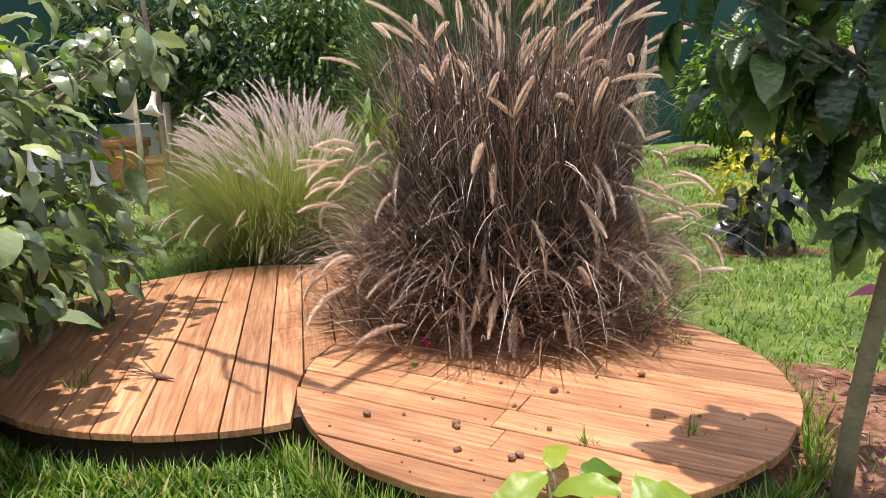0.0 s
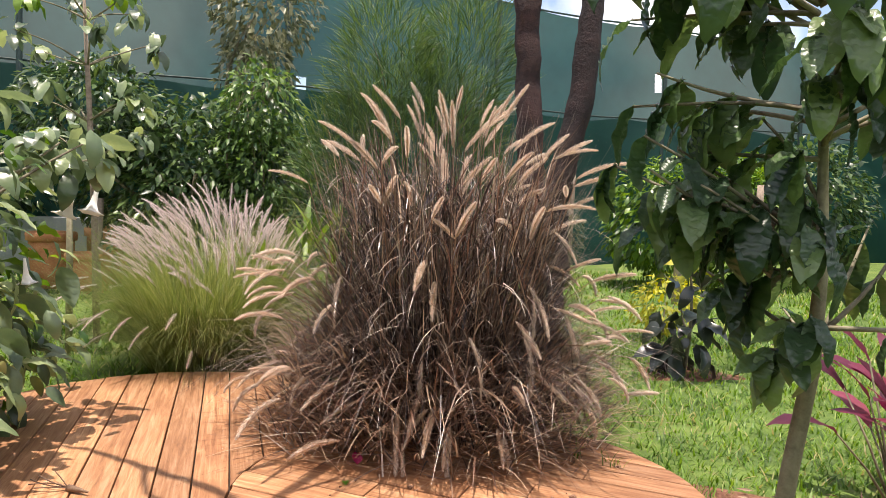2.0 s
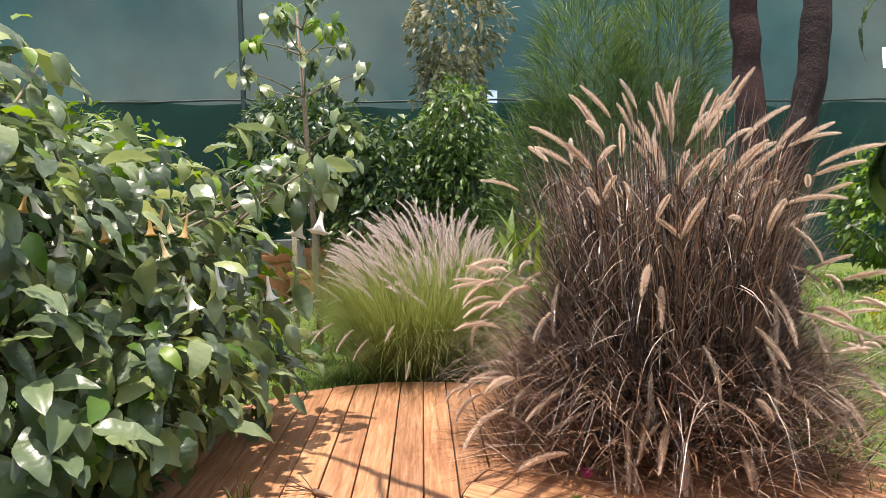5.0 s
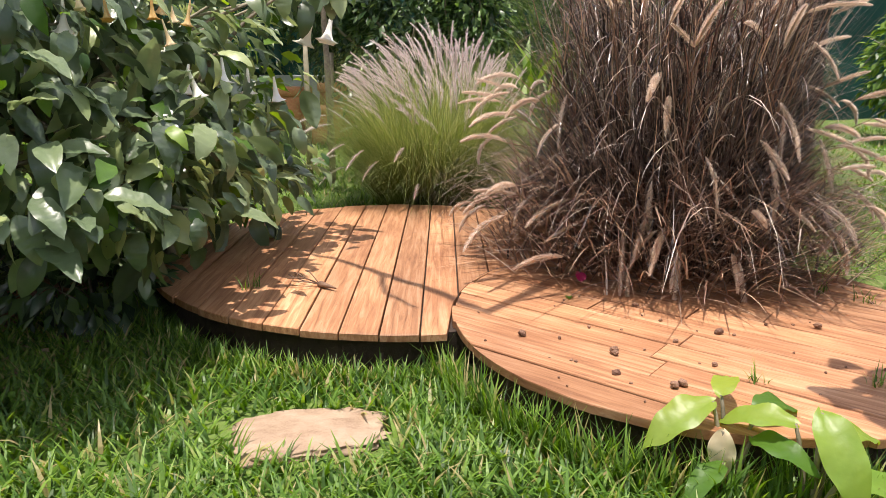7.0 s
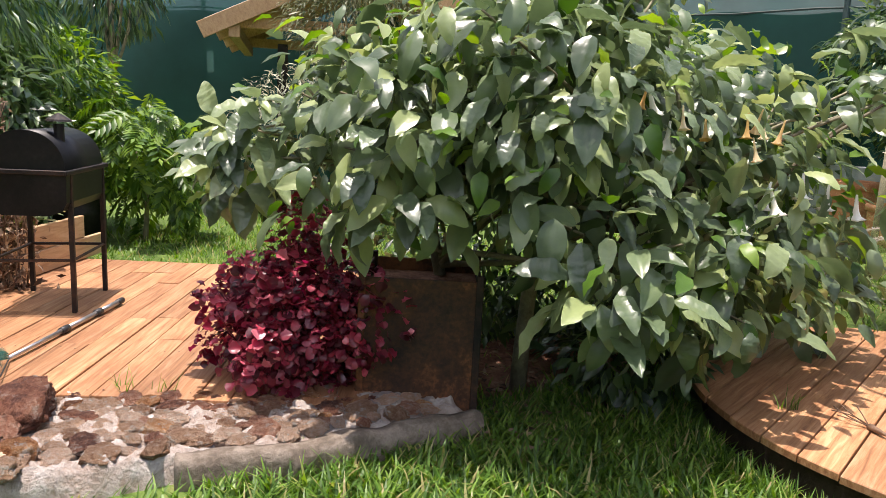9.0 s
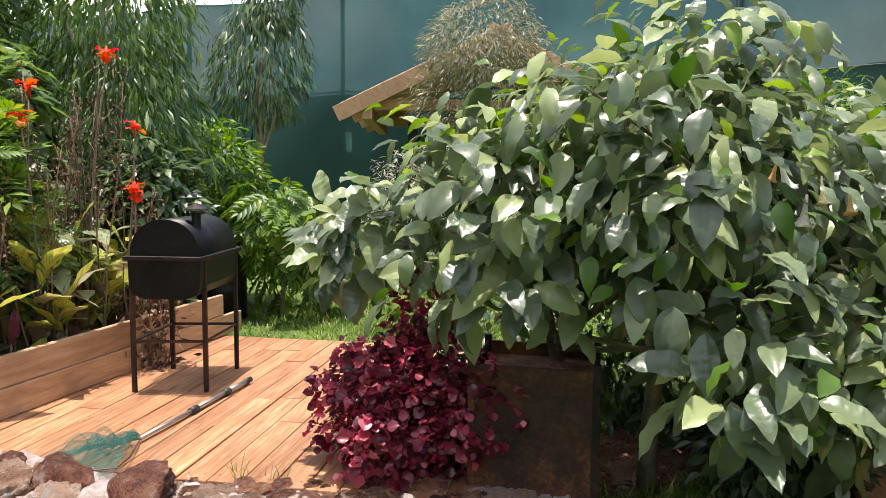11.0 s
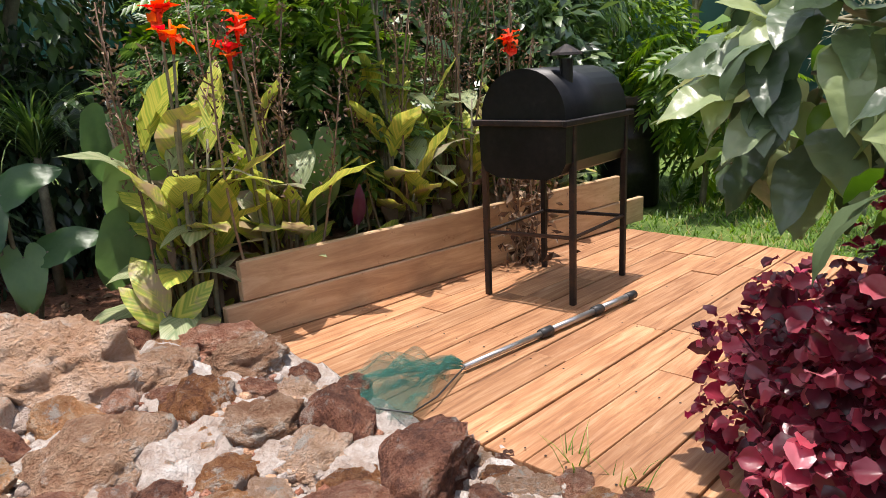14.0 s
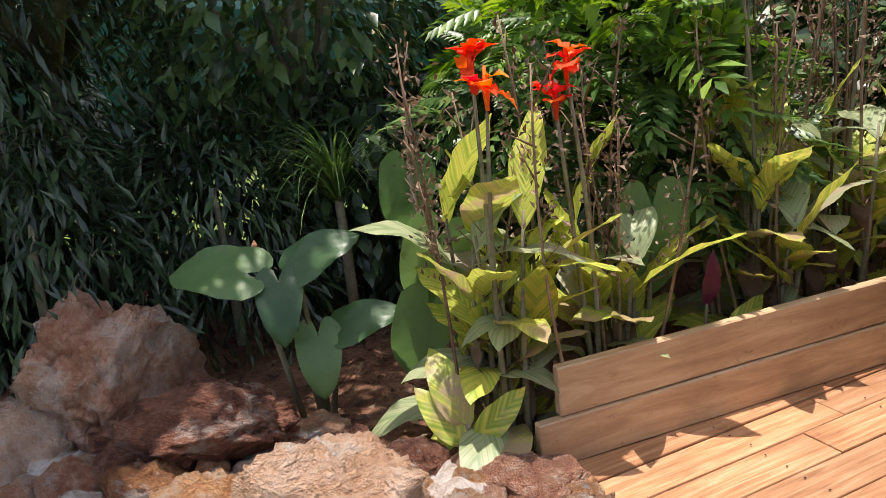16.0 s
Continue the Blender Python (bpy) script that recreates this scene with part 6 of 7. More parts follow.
canna(-4.62, -0.88, 0.10, 9, 0.95, 7, 1.55, [(-4.44, -0.80, 1.50), (-4.40, -0.74, 1.42)], "variegated canna with grey-striped tattered leaves and orange flowers")
canna(-5.00, -0.62, 0.12, 7, 0.80, 6, 1.50, [(-4.68, -0.63, 1.35), (-4.72, -0.60, 1.46)], "variegated canna with striped yellow-green leaves and dry seed heads")
canna(-5.58, -0.12, 0.12, 9, 1.05, 5, 1.75, [(-5.50, -0.12, 2.04), (-5.42, -0.17, 1.85)], "variegated canna with yellow striped leaves behind the timber edging")
canna(-5.98, 0.14, 0.12, 6, 1.0, 10, 2.10, [(-6.02, 0.36, 2.36)], "variegated canna with tall dry reddish stalks")
canna(-6.32, 0.40, 0.12, 7, 0.95, 5, 1.60, [(-6.22, 0.55, 1.86), (-6.12, 0.53, 1.40), (-6.16, 0.53, 1.36)], "variegated canna behind the grill with orange flowers")
canna(-6.65, 0.80, 0.12, 4, 0.70, 2, 1.1, [], "variegated canna at the end of the bed")
stalked_plant("red_leaved_shoot", -5.22, -0.28, 0.12, [((-5.20, -0.26, 0.48), (0.1, 0.25, 0.95), 0.22)], "red-leaved young canna shoot at the timber edging", "canna", "cordy", 0.32, nrm=(0.7, 0.5, 0.3))
stalked_plant("yellowing_shoot", -5.26, -0.20, 0.12, [((-5.24, -0.20, 0.36), (-0.2, 0.75, 0.55), 0.24)], "small yellowing canna shoot at the timber edging", "canna", "canna", 0.34, nrm=(0.7, 0.5, 0.3))
stalked_plant("canna_shoot", -4.38, -0.90, 0.08, [((-4.38, -0.92, 0.30), (0.05, -0.30, 0.95), 0.32), ((-4.36, -0.92, 0.24), (0.15, -0.45, 0.65), 0.26), ((-4.38, -0.88, 0.26), (-0.15, 0.75, 0.70), 0.24), ((-4.34, -0.93, 0.14), (0.20, -0.70, -0.05), 0.22)], "young yellow-green canna shoot beside the stones", "canna", "canna", 0.42, nrm=(0.75, 0.55, 0.35))
def heart_leaf(L, width=0.70, notch=0.26, curl=0.7, n=12):
    """Heart-shaped blade along +y: two lobes behind the stalk, veins and a wavy rim."""
    v, f, m = [], [], 10
    for i in range(n + 1):
        t = i / n
        w = L * width * 0.5 * (0.82 + 0.8 * t) * (1 - t) ** 0.75 * 1.2
        a = curl * t
        for j in range(m + 1):
            q = 2 * j / m - 1
            e = abs(q)
            y = L * math.sin(a) / curl - notch * L * (1 - t) ** 2 * math.sin(math.pi * min(1, 0.15 + 0.75 * e)) * (e > 0.05)
            h = 0.18 * w * e + 0.010 * L * math.sin(2 * math.pi * (t * 4 - e * 1.2)) + 0.03 * L * e ** 3 * math.sin(9 * t + 3 * q)
            v.append((w * q, y, -L * (1 - math.cos(a)) / curl + h - 0.12 * w * e * e))
    for i in range(n):
        for j in range(m):
            a = i * (m + 1) + j
            f.append((a, a + 1, a + m + 2, a + m + 1))
    return np.array(v), np.array(f)


EAR = dict(category="plant", mat="ear", group="elephant ears in the bed", shape=heart_leaf, stem_r=0.014)
stalked_plant("elephant_ear", -4.52, -1.72, 0.06, [((-4.38, -1.80, 0.80), (0.37, -0.90, 0.25), 0.36)], "elephant ear shoot with one long matt green leaf", nrm=(0.55, 0.45, 0.9), **EAR)
stalked_plant("elephant_ear", -4.55, -1.66, 0.06, [((-4.42, -1.68, 0.76), (0.55, 0.40, -0.55), 0.26), ((-4.49, -1.64, 0.80), (-0.37, 0.90, 0.62), 0.27), ((-4.56, -1.52, 0.53), (-0.30, 0.90, 0.42), 0.25), ((-4.50, -1.60, 0.52), (0.50, 0.35, -0.70), 0.26)],
              "elephant ear plant with large pale matt green leaves", nrm=(0.60, 0.45, 0.8), **EAR)
stalked_plant("elephant_ear", -4.92, -1.25, 0.08, [((-5.02, -1.42, 1.06), (0.10, -0.15, -0.95), 0.34), ((-4.66, -1.10, 0.88), (0.15, -0.30, -0.90), 0.36), ((-4.66, -1.18, 0.60), (0.25, -0.30, -0.85), 0.34), ((-4.72, -1.02, 0.55), (0.45, 0.35, -0.70), 0.26)],
              "elephant ear plant with large drooping dark green leaves", nrm=(0.75, 0.50, 0.35), **EAR)
stalked_plant("elephant_ear", -5.18, -0.50, 0.10, [((-5.14, -0.44, 0.88), (0.10, 0.05, -0.98), 0.42), ((-5.06, -0.52, 0.72), (0.10, -0.10, -0.95), 0.24)], "elephant ear plant with a large leaf hanging over the timber edging", nrm=(0.75, 0.50, 0.25), **EAR)
# arching sedge in the shade behind
c = 170
az = rng.uniform(0, 6.283, c)
sg = thing("arching_sedge", (-5.35, -2.05, 0.05), "dark green sedge with long arching narrow leaves in shade", "plant")
v, f = tube([(0, 0, 0), (0.02, 0.02, 0.5), (0, 0, 0.98)], [0.03, 0.028, 0.02], 8)
put("stem", mesh_from("stem", v, f, M["stem"], True), sg)
v, f = blades(np.stack([0.03 * np.cos(az), 0.03 * np.sin(az), rng.uniform(0.80, 0.98, c)], 1), az, rng.uniform(0.0, 0.9, c), rng.uniform(1.6, 2.9, c), rng.uniform(0.4, 0.75, c), rng.uniform(0.008, 0.014, c), 7)
put("leaf_mass", mesh_from("leaf_mass", v, f, M["midl"]), sg)

# ---- shrubs and trees round the bed ----
tree("broadleaf_tree", -7.0, -0.75, 2.2, [(0, 0, 2.1, 0.8, 0.7, 0.55, 900), (0.1, 0.2, 1.5, 0.7, 0.6, 0.4, 500)], "midl", 0.26, broad, "broad-leaved green tree behind the cannas", trunk=0.04)
mh = tree("mahonia_shrub", -5.98, -0.98, 1.7, [(0, 0, 1.15, 0.70, 0.62, 0.60, 260), (0.1, 0.5, 1.05, 0.5, 0.4, 0.5, 150)], "midl", 0.30, fronds, "feathery green shrub with bright yellow-green young fronds", "shrub", 0.03, droop=0.1)
for c, r, n in (((0.05, 0.05, 1.75), (0.50, 0.45, 0.42), 150), ((0.35, 0.40, 1.60), (0.35, 0.32, 0.30), 80), ((-0.4, 0.4, 2.0), (0.30, 0.30, 0.28), 60)):
    put("crown", crown(c, r, n, fronds, M["young"], 0.28, -0.5), mh)
tree("garden_tree", -6.3, -2.9, 2.6, [(0, 0, 2.2, 1.2, 1.1, 1.3, 5200), (0.1, -0.2, 3.2, 1.0, 1.0, 0.9, 3000)], "hedge", 0.13, small, "dense dark green broadleaf tree", trunk=0.08, group="trees behind the bed")
# leaf colour darkened to stand for the shade behind the bed
tree("garden_tree", -4.9, -4.0, 2.6, [(0, 0, 1.8, 1.2, 1.0, 1.5, 5200), (0.3, 0.2, 3.2, 1.1, 1.0, 0.9, 2600)], "deep_shade", 0.15, narrow, "bamboo-like tree with hanging narrow leaves, shade in their colour", trunk=0.06, group="trees behind the bed", droop=1.0)
tree("garden_tree", -7.6, -1.2, 2.8, [(0, 0, 2.2, 1.1, 1.1, 1.3, 5200), (-0.2, 0.2, 3.5, 1.1, 1.0, 0.9, 3000)], "midl", 0.13, small, "dense dark green broadleaf tree", trunk=0.08, group="trees behind the bed")
tree("garden_tree", -8.4, 0.6, 2.8, [(0, 0, 2.0, 1.0, 0.9, 1.1, 4200), (0, -0.1, 3.3, 1.0, 0.9, 1.0, 3400)], "midl", 0.17, narrow, "willowy tree with hanging narrow leaves", trunk=0.07, group="trees behind the bed", droop=1.3)
tree("garden_tree", -9.2, 1.55, 1.6, [(0, 0, 1.5, 0.75, 0.7, 0.7, 2600), (0.1, 0.4, 1.0, 0.6, 0.6, 0.5, 1200)], "bright", 0.13, small, "bright green leafy small tree", trunk=0.05, group="trees behind the bed")
tree("garden_tree", -7.4, 0.75, 1.2, [(0, 0, 1.1, 0.55, 0.5, 0.75, 1800)], "hedge", 0.15, small, "dark green shrub behind the grill", "shrub", trunk=0.04, group="trees behind the bed")
# shade put into the leaf colour here too
tree("garden_tree", -3.6, -4.9, 2.4, [(0, 0, 1.7, 1.4, 1.0, 1.7, 7500), (-1.6, -0.2, 1.5, 1.2, 0.8, 1.5, 5000), (1.5, 0, 1.5, 1.2, 0.9, 1.5, 4000)], "deep_shade", 0.14, small, "dense dark green broadleaf tree", trunk=0.08, group="trees behind the bed")
tree("sumac_shrub", -8.0, 2.15, 1.0, [(0, 0, 1.15, 0.5, 0.45, 0.42, 130), (0, 0.2, 0.65, 0.4, 0.4, 0.3, 80)], "bright", 0.34, fronds, "fresh green shrub with feathery drooping leaves", "shrub", 0.025, droop=0.9)
tree("silver_shrub", -6.6, 3.1, 0.9, [(0, 0, 1.0, 0.55, 0.55, 0.5, 1600), (0.2, 0.3, 1.35, 0.35, 0.35, 0.35, 700)], "silver", 0.09, narrow, "pale silvery variegated shrub", "shrub", 0.025, z=0.25)
tree("olive_tree", -8.2, 4.9, 2.6, [(0, 0, 2.6, 0.95, 0.9, 0.85, 6000), (0.3, -0.3, 3.2, 0.8, 0.7, 0.55, 3000)], "olive", 0.10, narrow, "grey-green olive tree beside the pavilion", trunk=0.06)
tree("gum_tree", -13.0, 3.2, 3.6, [(0, 0, 3.5, 0.9, 0.9, 1.1, 1500), (0.2, 0.2, 4.6, 0.5, 0.5, 0.6, 500)], "hedge", 0.24, narrow, "slender tree with sparse hanging leaves before the fence", trunk=0.06, droop=1.4)
tree("garden_tree", -12.4, 0.2, 3.2, [(0, 0, 2.6, 1.5, 1.4, 1.8, 3600)], "hedge", 0.20, narrow, "tall willowy tree by the fence", trunk=0.09, droop=1.2, group="trees behind the bed")
# undergrowth leaves carry the bed's shade in their colour
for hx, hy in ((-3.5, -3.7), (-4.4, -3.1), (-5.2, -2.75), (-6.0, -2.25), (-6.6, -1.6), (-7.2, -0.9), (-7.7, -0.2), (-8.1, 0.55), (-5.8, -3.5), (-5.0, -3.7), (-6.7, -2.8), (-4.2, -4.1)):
    tree("hedge_shrub", hx, hy, 1.0, [(0, 0, 0.75, 0.62, 0.62, 0.75, 1900)], "deep_shade", 0.13, small if hx < -5.5 else narrow, "dense green undergrowth behind the cannas, shade in its colour", "shrub", 0.03, droop=0.7, group="undergrowth behind the bed")

# added tree: its crown, out of view overhead, darkens and dapples the bed
tree("added_shade_tree", -5.4, -4.15, 3.4, [(0.4, 0.4, 3.7, 1.9, 1.4, 0.5, 5200), (0.8, -0.6, 3.6, 1.2, 0.9, 0.5, 3000), (-1.6, 0.8, 3.9, 1.4, 1.2, 0.5, 3000), (1.3, 1.0, 3.9, 1.5, 1.0, 0.45, 4600), (0.62, 1.75, 3.9, 0.85, 0.75, 0.35, 850)], "hedge", 0.17, small, "added tall tree, its crown out of view, to shade the bed", trunk=0.09)
dp = thing("dry_plant", (-5.80, 0.60, 0.10), "withered reddish brown plant hanging over the timber edging", "plant")
c = 420
P = np.stack([rng.normal(0, 0.09, c), rng.normal(0, 0.09, c), rng.uniform(0.0, 0.62, c)], 1)
v, f = scatter(small, P, unit(c) + np.array([0, 0, -0.6]), unit(c), rng.uniform(0.04, 0.09, c))
put("foliage", mesh_from("foliage", v, f, M["litter"]), dp)
for k in range(7):
    sv, sf = tube(limb((rng.normal(0, 0.05), rng.normal(0, 0.05), 0), (rng.normal(0, 0.09), rng.normal(0, 0.09), 0.75), 0.1), 0.006, 5)
    put("stem", mesh_from("stem", sv, sf, M["dry_stem"], True), dp)

# ---- pavilion ----
pv_ = thing("pavilion", Matrix.Translation((-9.64, 3.58, 0.0)) @ Matrix.Rotation(radians(-27), 4, "Z"), "open timber pavilion with a zinc gable roof", "pavilion")
for y0, y1, s in ((0.0, 2.0, 1), (4.0, 2.0, -1)):
    L = math.hypot(2.0, 0.98)
    an = math.atan2(0.98, 2.0) * s
    my = (y0 + y1) / 2
    bm = bmesh.new()
    nn = 60
    r0, r1 = [], []
    for k in range(nn + 1):
        x = 0.25 - 3.6 * k / nn
        zc = 0.018 * math.sin(k * 1.9)
        r0.append(bm.verts.new((x, -L / 2 - 0.12, zc)))
        r1.append(bm.verts.new((x, L / 2, zc)))
    for k in range(nn):
        bm.faces.new((r0[k], r0[k + 1], r1[k + 1], r1[k]))
    part("roof_sheet", bm, M["tin"], pv_, at=Matrix.Translation((0, my, 2.42 + 0.49 + 0.11)) @ Matrix.Rotation(an, 4, "X"), smooth=True)
    for x in (0.2, -1.0, -2.2, -3.3):
        part("rafter", box_bm(0.07, L + 0.15, 0.15), M["beam"], pv_, at=Matrix.Translation((x, my, 2.42 + 0.49)) @ Matrix.Rotation(an, 4, "X"))
    for k in range(4):
        part("purlin", box_bm(3.6, 0.07, 0.05), M["beam"], pv_, at=Matrix.Translation((-1.5, y0 + (y1 - y0) * (k + 0.3) / 4, 2.42 + 0.98 * (k + 0.3) / 4 + 0.07)) @ Matrix.Rotation(an, 4, "X"))
for s, y0 in ((1, 0.0), (-1, 4.0)):
    L = math.hypot(2.0, 0.98)
    part("barge_board", box_bm(0.045, L + 0.35, 0.21), M["beam"], pv_, at=Matrix.Translation((0.29, 1.0 if s > 0 else 3.0, 2.42 + 0.49 - 0.01)) @ Matrix.Rotation(math.atan2(0.98, 2.0) * s, 4, "X"))
for y in (0.25, 3.75):
    part("wall_plate", box_bm(3.5, 0.14, 0.16), M["beam"], pv_, at=Matrix.Translation((-1.5, y, 2.36)))
    for x in (-0.5, -3.1):
        part("post", box_bm(0.14, 0.14, 2.3), M["leg"], pv_, at=Matrix.Translation((x, y + (0.6 if y < 2 else -0.6), 1.14)))
for x in (0.0, -3.1):
    part("tie_beam", box_bm(0.10, 3.6, 0.15), M["beam"], pv_, at=Matrix.Translation((x, 2.0, 2.50)))

# ---- far garden behind the round decks ----
tree("dark_shrub", -2.2, 9.5, 1.6, [(0, 0, 1.3, 1.0, 0.8, 1.2, 3600), (-1.0, 1.0, 1.6, 1.0, 0.6, 1.0, 2400), (0.9, 0.1, 1.3, 0.9, 0.7, 1.1, 2600), (-1.3, 0.0, 2.2, 1.0, 0.6, 0.8, 2600)], "hedge", 0.14, small, "large dense dark green shrub", "shrub", 0.06)
tree("slender_tree", -1.7, 10.2, 3.6, [(0.2, 0, 3.9, 0.75, 0.6, 0.85, 1500), (0.1, 0, 3.0, 0.5, 0.5, 0.6, 600)], "olive", 0.13, small, "small-leaved grey-green tree before the fence", trunk=0.05)
tree("feathery_conifer", 0.55, 7.6, 2.0, [(-0.1, 0, 1.7, 0.95, 0.6, 1.2, 7500), (0.45, 0.3, 2.75, 0.50, 0.45, 0.85, 3000), (-0.45, 0, 2.65, 0.5, 0.4, 0.80, 2400), (-0.9, 0, 1.5, 0.4, 0.4, 0.9, 1500)], "pinel", 0.30, needle, "feathery soft green needle-leaved shrub", "shrub", 0.05, droop=-0.9)
sk = thing("stake_sapling", (-2.55, 6.9, 0.05), "staked young tree with tiers of large drooping leaves", "tree")
tv, tf = tube([(0.06, 0, -0.1), (0.03, 0, 1.2), (-0.03, 0, 2.4), (-0.08, 0, 3.4)], [0.035, 0.030, 0.024, 0.010], 8)
put("trunk", mesh_from("trunk", tv, tf, M["post"], True), sk)
for tier, (hz, reach, arms) in enumerate(((1.75, 0.50, 5), (2.15, 0.55, 5), (2.65, 0.60, 5), (3.05, 0.45, 5), (3.30, 0.22, 4))):
    for k in range(arms):
        a = 6.283 * k / arms + 0.7 * tier
        e = Vector((reach * math.cos(a) - 0.05, reach * math.sin(a), hz + rng.uniform(0.0, 0.2)))
        bv, bf = tube(limb((-0.03, 0, hz - 0.12), e, 0.12), [0.010, 0.009, 0.008, 0.007, 0.006, 0.005, 0.003], 6)
        put("branch", mesh_from("branch", bv, bf, M["stem"], True), sk)
        c = 9
        P = np.array([tuple(e)] * c) + rng.normal(0, 0.05, (c, 3))
        az = np.arange(c) * 0.7 + a
        v, f = scatter(veined_far, P, np.stack([np.cos(az), np.sin(az), rng.uniform(-1.0, 0.1, c)], 1), np.tile([[0, -0.2, 1.0]], (c, 1)), rng.uniform(0.14, 0.24, c))
        put("foliage", mesh_from("foliage", v, f, M["young" if tier > 2 and k % 2 else "brug"], True), sk)
tree("bright_bush", -1.35, 9.0, 1.6, [(0, 0, 1.6, 0.55, 0.5, 0.75, 2200), (0, 0, 2.4, 0.45, 0.45, 0.55, 1200)], "midl", 0.10, small, "upright small-leaved green bush before the fence", "shrub", 0.04)
tree("small_palm", -0.45, 6.6, 0.3, [(0, 0, 0.6, 0.45, 0.4, 0.45, 160)], "bright", 0.40, narrow, "small fan-leaved plant between the grasses", "plant", 0.03, droop=-0.8)
rp = tree("sapling", 2.83, 6.1, 1.05, [(0, 0, 0.50, 0.26, 0.26, 0.40, 46)], "coffee_dark", 0.27, broad, "young rubber plant with near-black leaves and a yellow top", "tree", 0.018)
put("crown", crown((0, 0, 0.98), (0.14, 0.14, 0.12), 12, broad, M["yellow"], 0.17, -0.3), rp)
tree("yellow_bush", 3.2, 7.4, 0.4, [(0, 0, 0.42, 0.35, 0.3, 0.30, 420)], "yellow", 0.10, small, "yellow-leaved bush in the lawn", "bush", 0.015)
tree("sapling", 2.6, 9.5, 1.1, [(0, 0, 0.95, 0.30, 0.30, 0.40, 420)], "hedge2", 0.12, narrow, "thin grey-green sapling in the lawn", "tree", 0.02)
tree("fence_shrub", 4.6, 10.9, 1.3, [(0, 0, 1.1, 0.9, 0.7, 0.9, 2200), (1.3, 0.2, 1.2, 0.9, 0.7, 1.0, 2200)], "bright", 0.15, small, "leafy green shrubs along the fence", "shrub", 0.04)
tree("fence_shrub", 7.4, 11.5, 1.5, [(0, 0, 1.4, 1.1, 0.8, 1.1, 2600)], "hedge", 0.15, small, "leafy dark green shrub along the fence", "shrub", 0.04)
tree("fence_shrub", 2.4, 11.6, 1.2, [(0, 0, 1.0, 0.9, 0.6, 0.8, 1800)], "hedge2", 0.15, small, "grey-green shrub along the fence", "shrub", 0.04)
tree("garden_shrub", 3.6, 3.6, 1.3, [(0, 0, 1.1, 0.5, 0.5, 0.6, 900)], "hedge", 0.13, small, "dark green shrub beside the lawn", "shrub", 0.03)
tree("fence_shrub", -5.6, 11.2, 1.4, [(0, 0, 1.2, 1.2, 0.7, 0.9, 2200)], "hedge", 0.16, small, "dark shrub behind the clay pots", "shrub", 0.04)
tree("fence_tree", -6.9, 9.4, 2.0, [(0, 0, 2.1, 1.0, 0.8, 0.8, 1800)], "bright", 0.16, narrow, "light green feathery tree by the fence", trunk=0.05)

# forked dark trunk
ft = thing("forked_tree", (1.22, 5.0, 0.0), "tall tree with forked dark red-brown trunks close behind the grass", "tree")
stems = [([(0, 0, -0.15), (0.04, 0, 0.65), (0.08, 0, 1.05), (0.06, 0, 1.5), (0.13, 0, 1.8), (0.22, 0.02, 2.2), (0.25, 0.03, 2.55), (0.29, 0.05, 2.95), (0.38, 0.10, 3.6), (0.55, 0.3, 4.7)], [0.15, 0.115, 0.105, 0.10, 0.092, 0.09, 0.088, 0.085, 0.08, 0.05]),
         ([(0, 0, 0.2), (-0.08, 0, 1.2), (-0.14, 0.01, 2.0), (-0.17, 0.02, 2.5), (-0.19, 0.02, 3.0), (-0.05, 0.05, 3.3), (0.06, 0.2, 4.3)], [0.12, 0.10, 0.093, 0.09, 0.092, 0.075, 0.05]),
         ([(-0.19, 0.02, 2.92), (-0.34, 0.04, 3.28), (-0.45, 0.1, 4.1), (-0.50, 0.3, 4.8)], [0.075, 0.07, 0.055, 0.035]),
         ([(-0.44, 0.1, 4.0), (-0.85, -0.45, 3.75), (-1.80, -2.23, 3.17), (-2.11, -1.94, 3.19), (-2.41, -1.74, 3.21), (-2.72, -1.52, 3.23), (-3.00, -1.42, 3.25)], [0.035, 0.032, 0.028, 0.026, 0.024, 0.020, 0.012]),
         ([(-2.41, -1.74, 3.21), (-2.31, -2.04, 3.21), (-2.11, -2.23, 3.21)], [0.020, 0.015, 0.008])]
for k, (pts, radii) in enumerate(stems):
    # knotty bark: more rings with small uneven swellings
    fine, rad = [], []
    for q in range(len(pts) - 1):
        for w in range(5):
            fine.append(Vector(pts[q]).lerp(Vector(pts[q + 1]), w / 5) + Vector((rng.normal(0, 0.006), rng.normal(0, 0.006), 0)))
            rad.append((radii[q] + (radii[q + 1] - radii[q]) * w / 5) * rng.uniform(0.92, 1.10))
    fine.append(Vector(pts[-1]))
    rad.append(radii[-1])
    lv, lf = tube(fine, rad, 12)
    nm = "trunk" if k < 2 else "branch"
    put(nm, mesh_from(nm, lv, lf, M["bark"], True), ft)
for c, r, n in (((0.1, 1.6, 5.1), (1.2, 1.0, 0.55), 1100), ((1.3, 1.4, 5.3), (1.2, 1.0, 0.6), 1100), ((-0.75, 0.2, 3.45), (0.28, 0.22, 0.22), 70)):
    put("crown", crown(c, r, n, small, M["hedge"], 0.11), ft)

for x, y, h in ((3.0, 10.6, 1.9), (4.3, 9.6, 1.6), (5.6, 9.9, 1.7), (-3.35, 9.3, 1.2)):
    pvv, pff = tube([(0, 0, -0.2), (0.02, 0, h * 0.5), (0.03, 0.01, h)], [0.06, 0.055, 0.05], 9)
    tagged(put("wooden_post", mesh_from("wooden_post", pvv, pff, M["post"], True), at=Matrix.Translation((x, y, float(gz(x, y))))), "round weathered wooden post in the lawn", "post", "posts in the lawn")

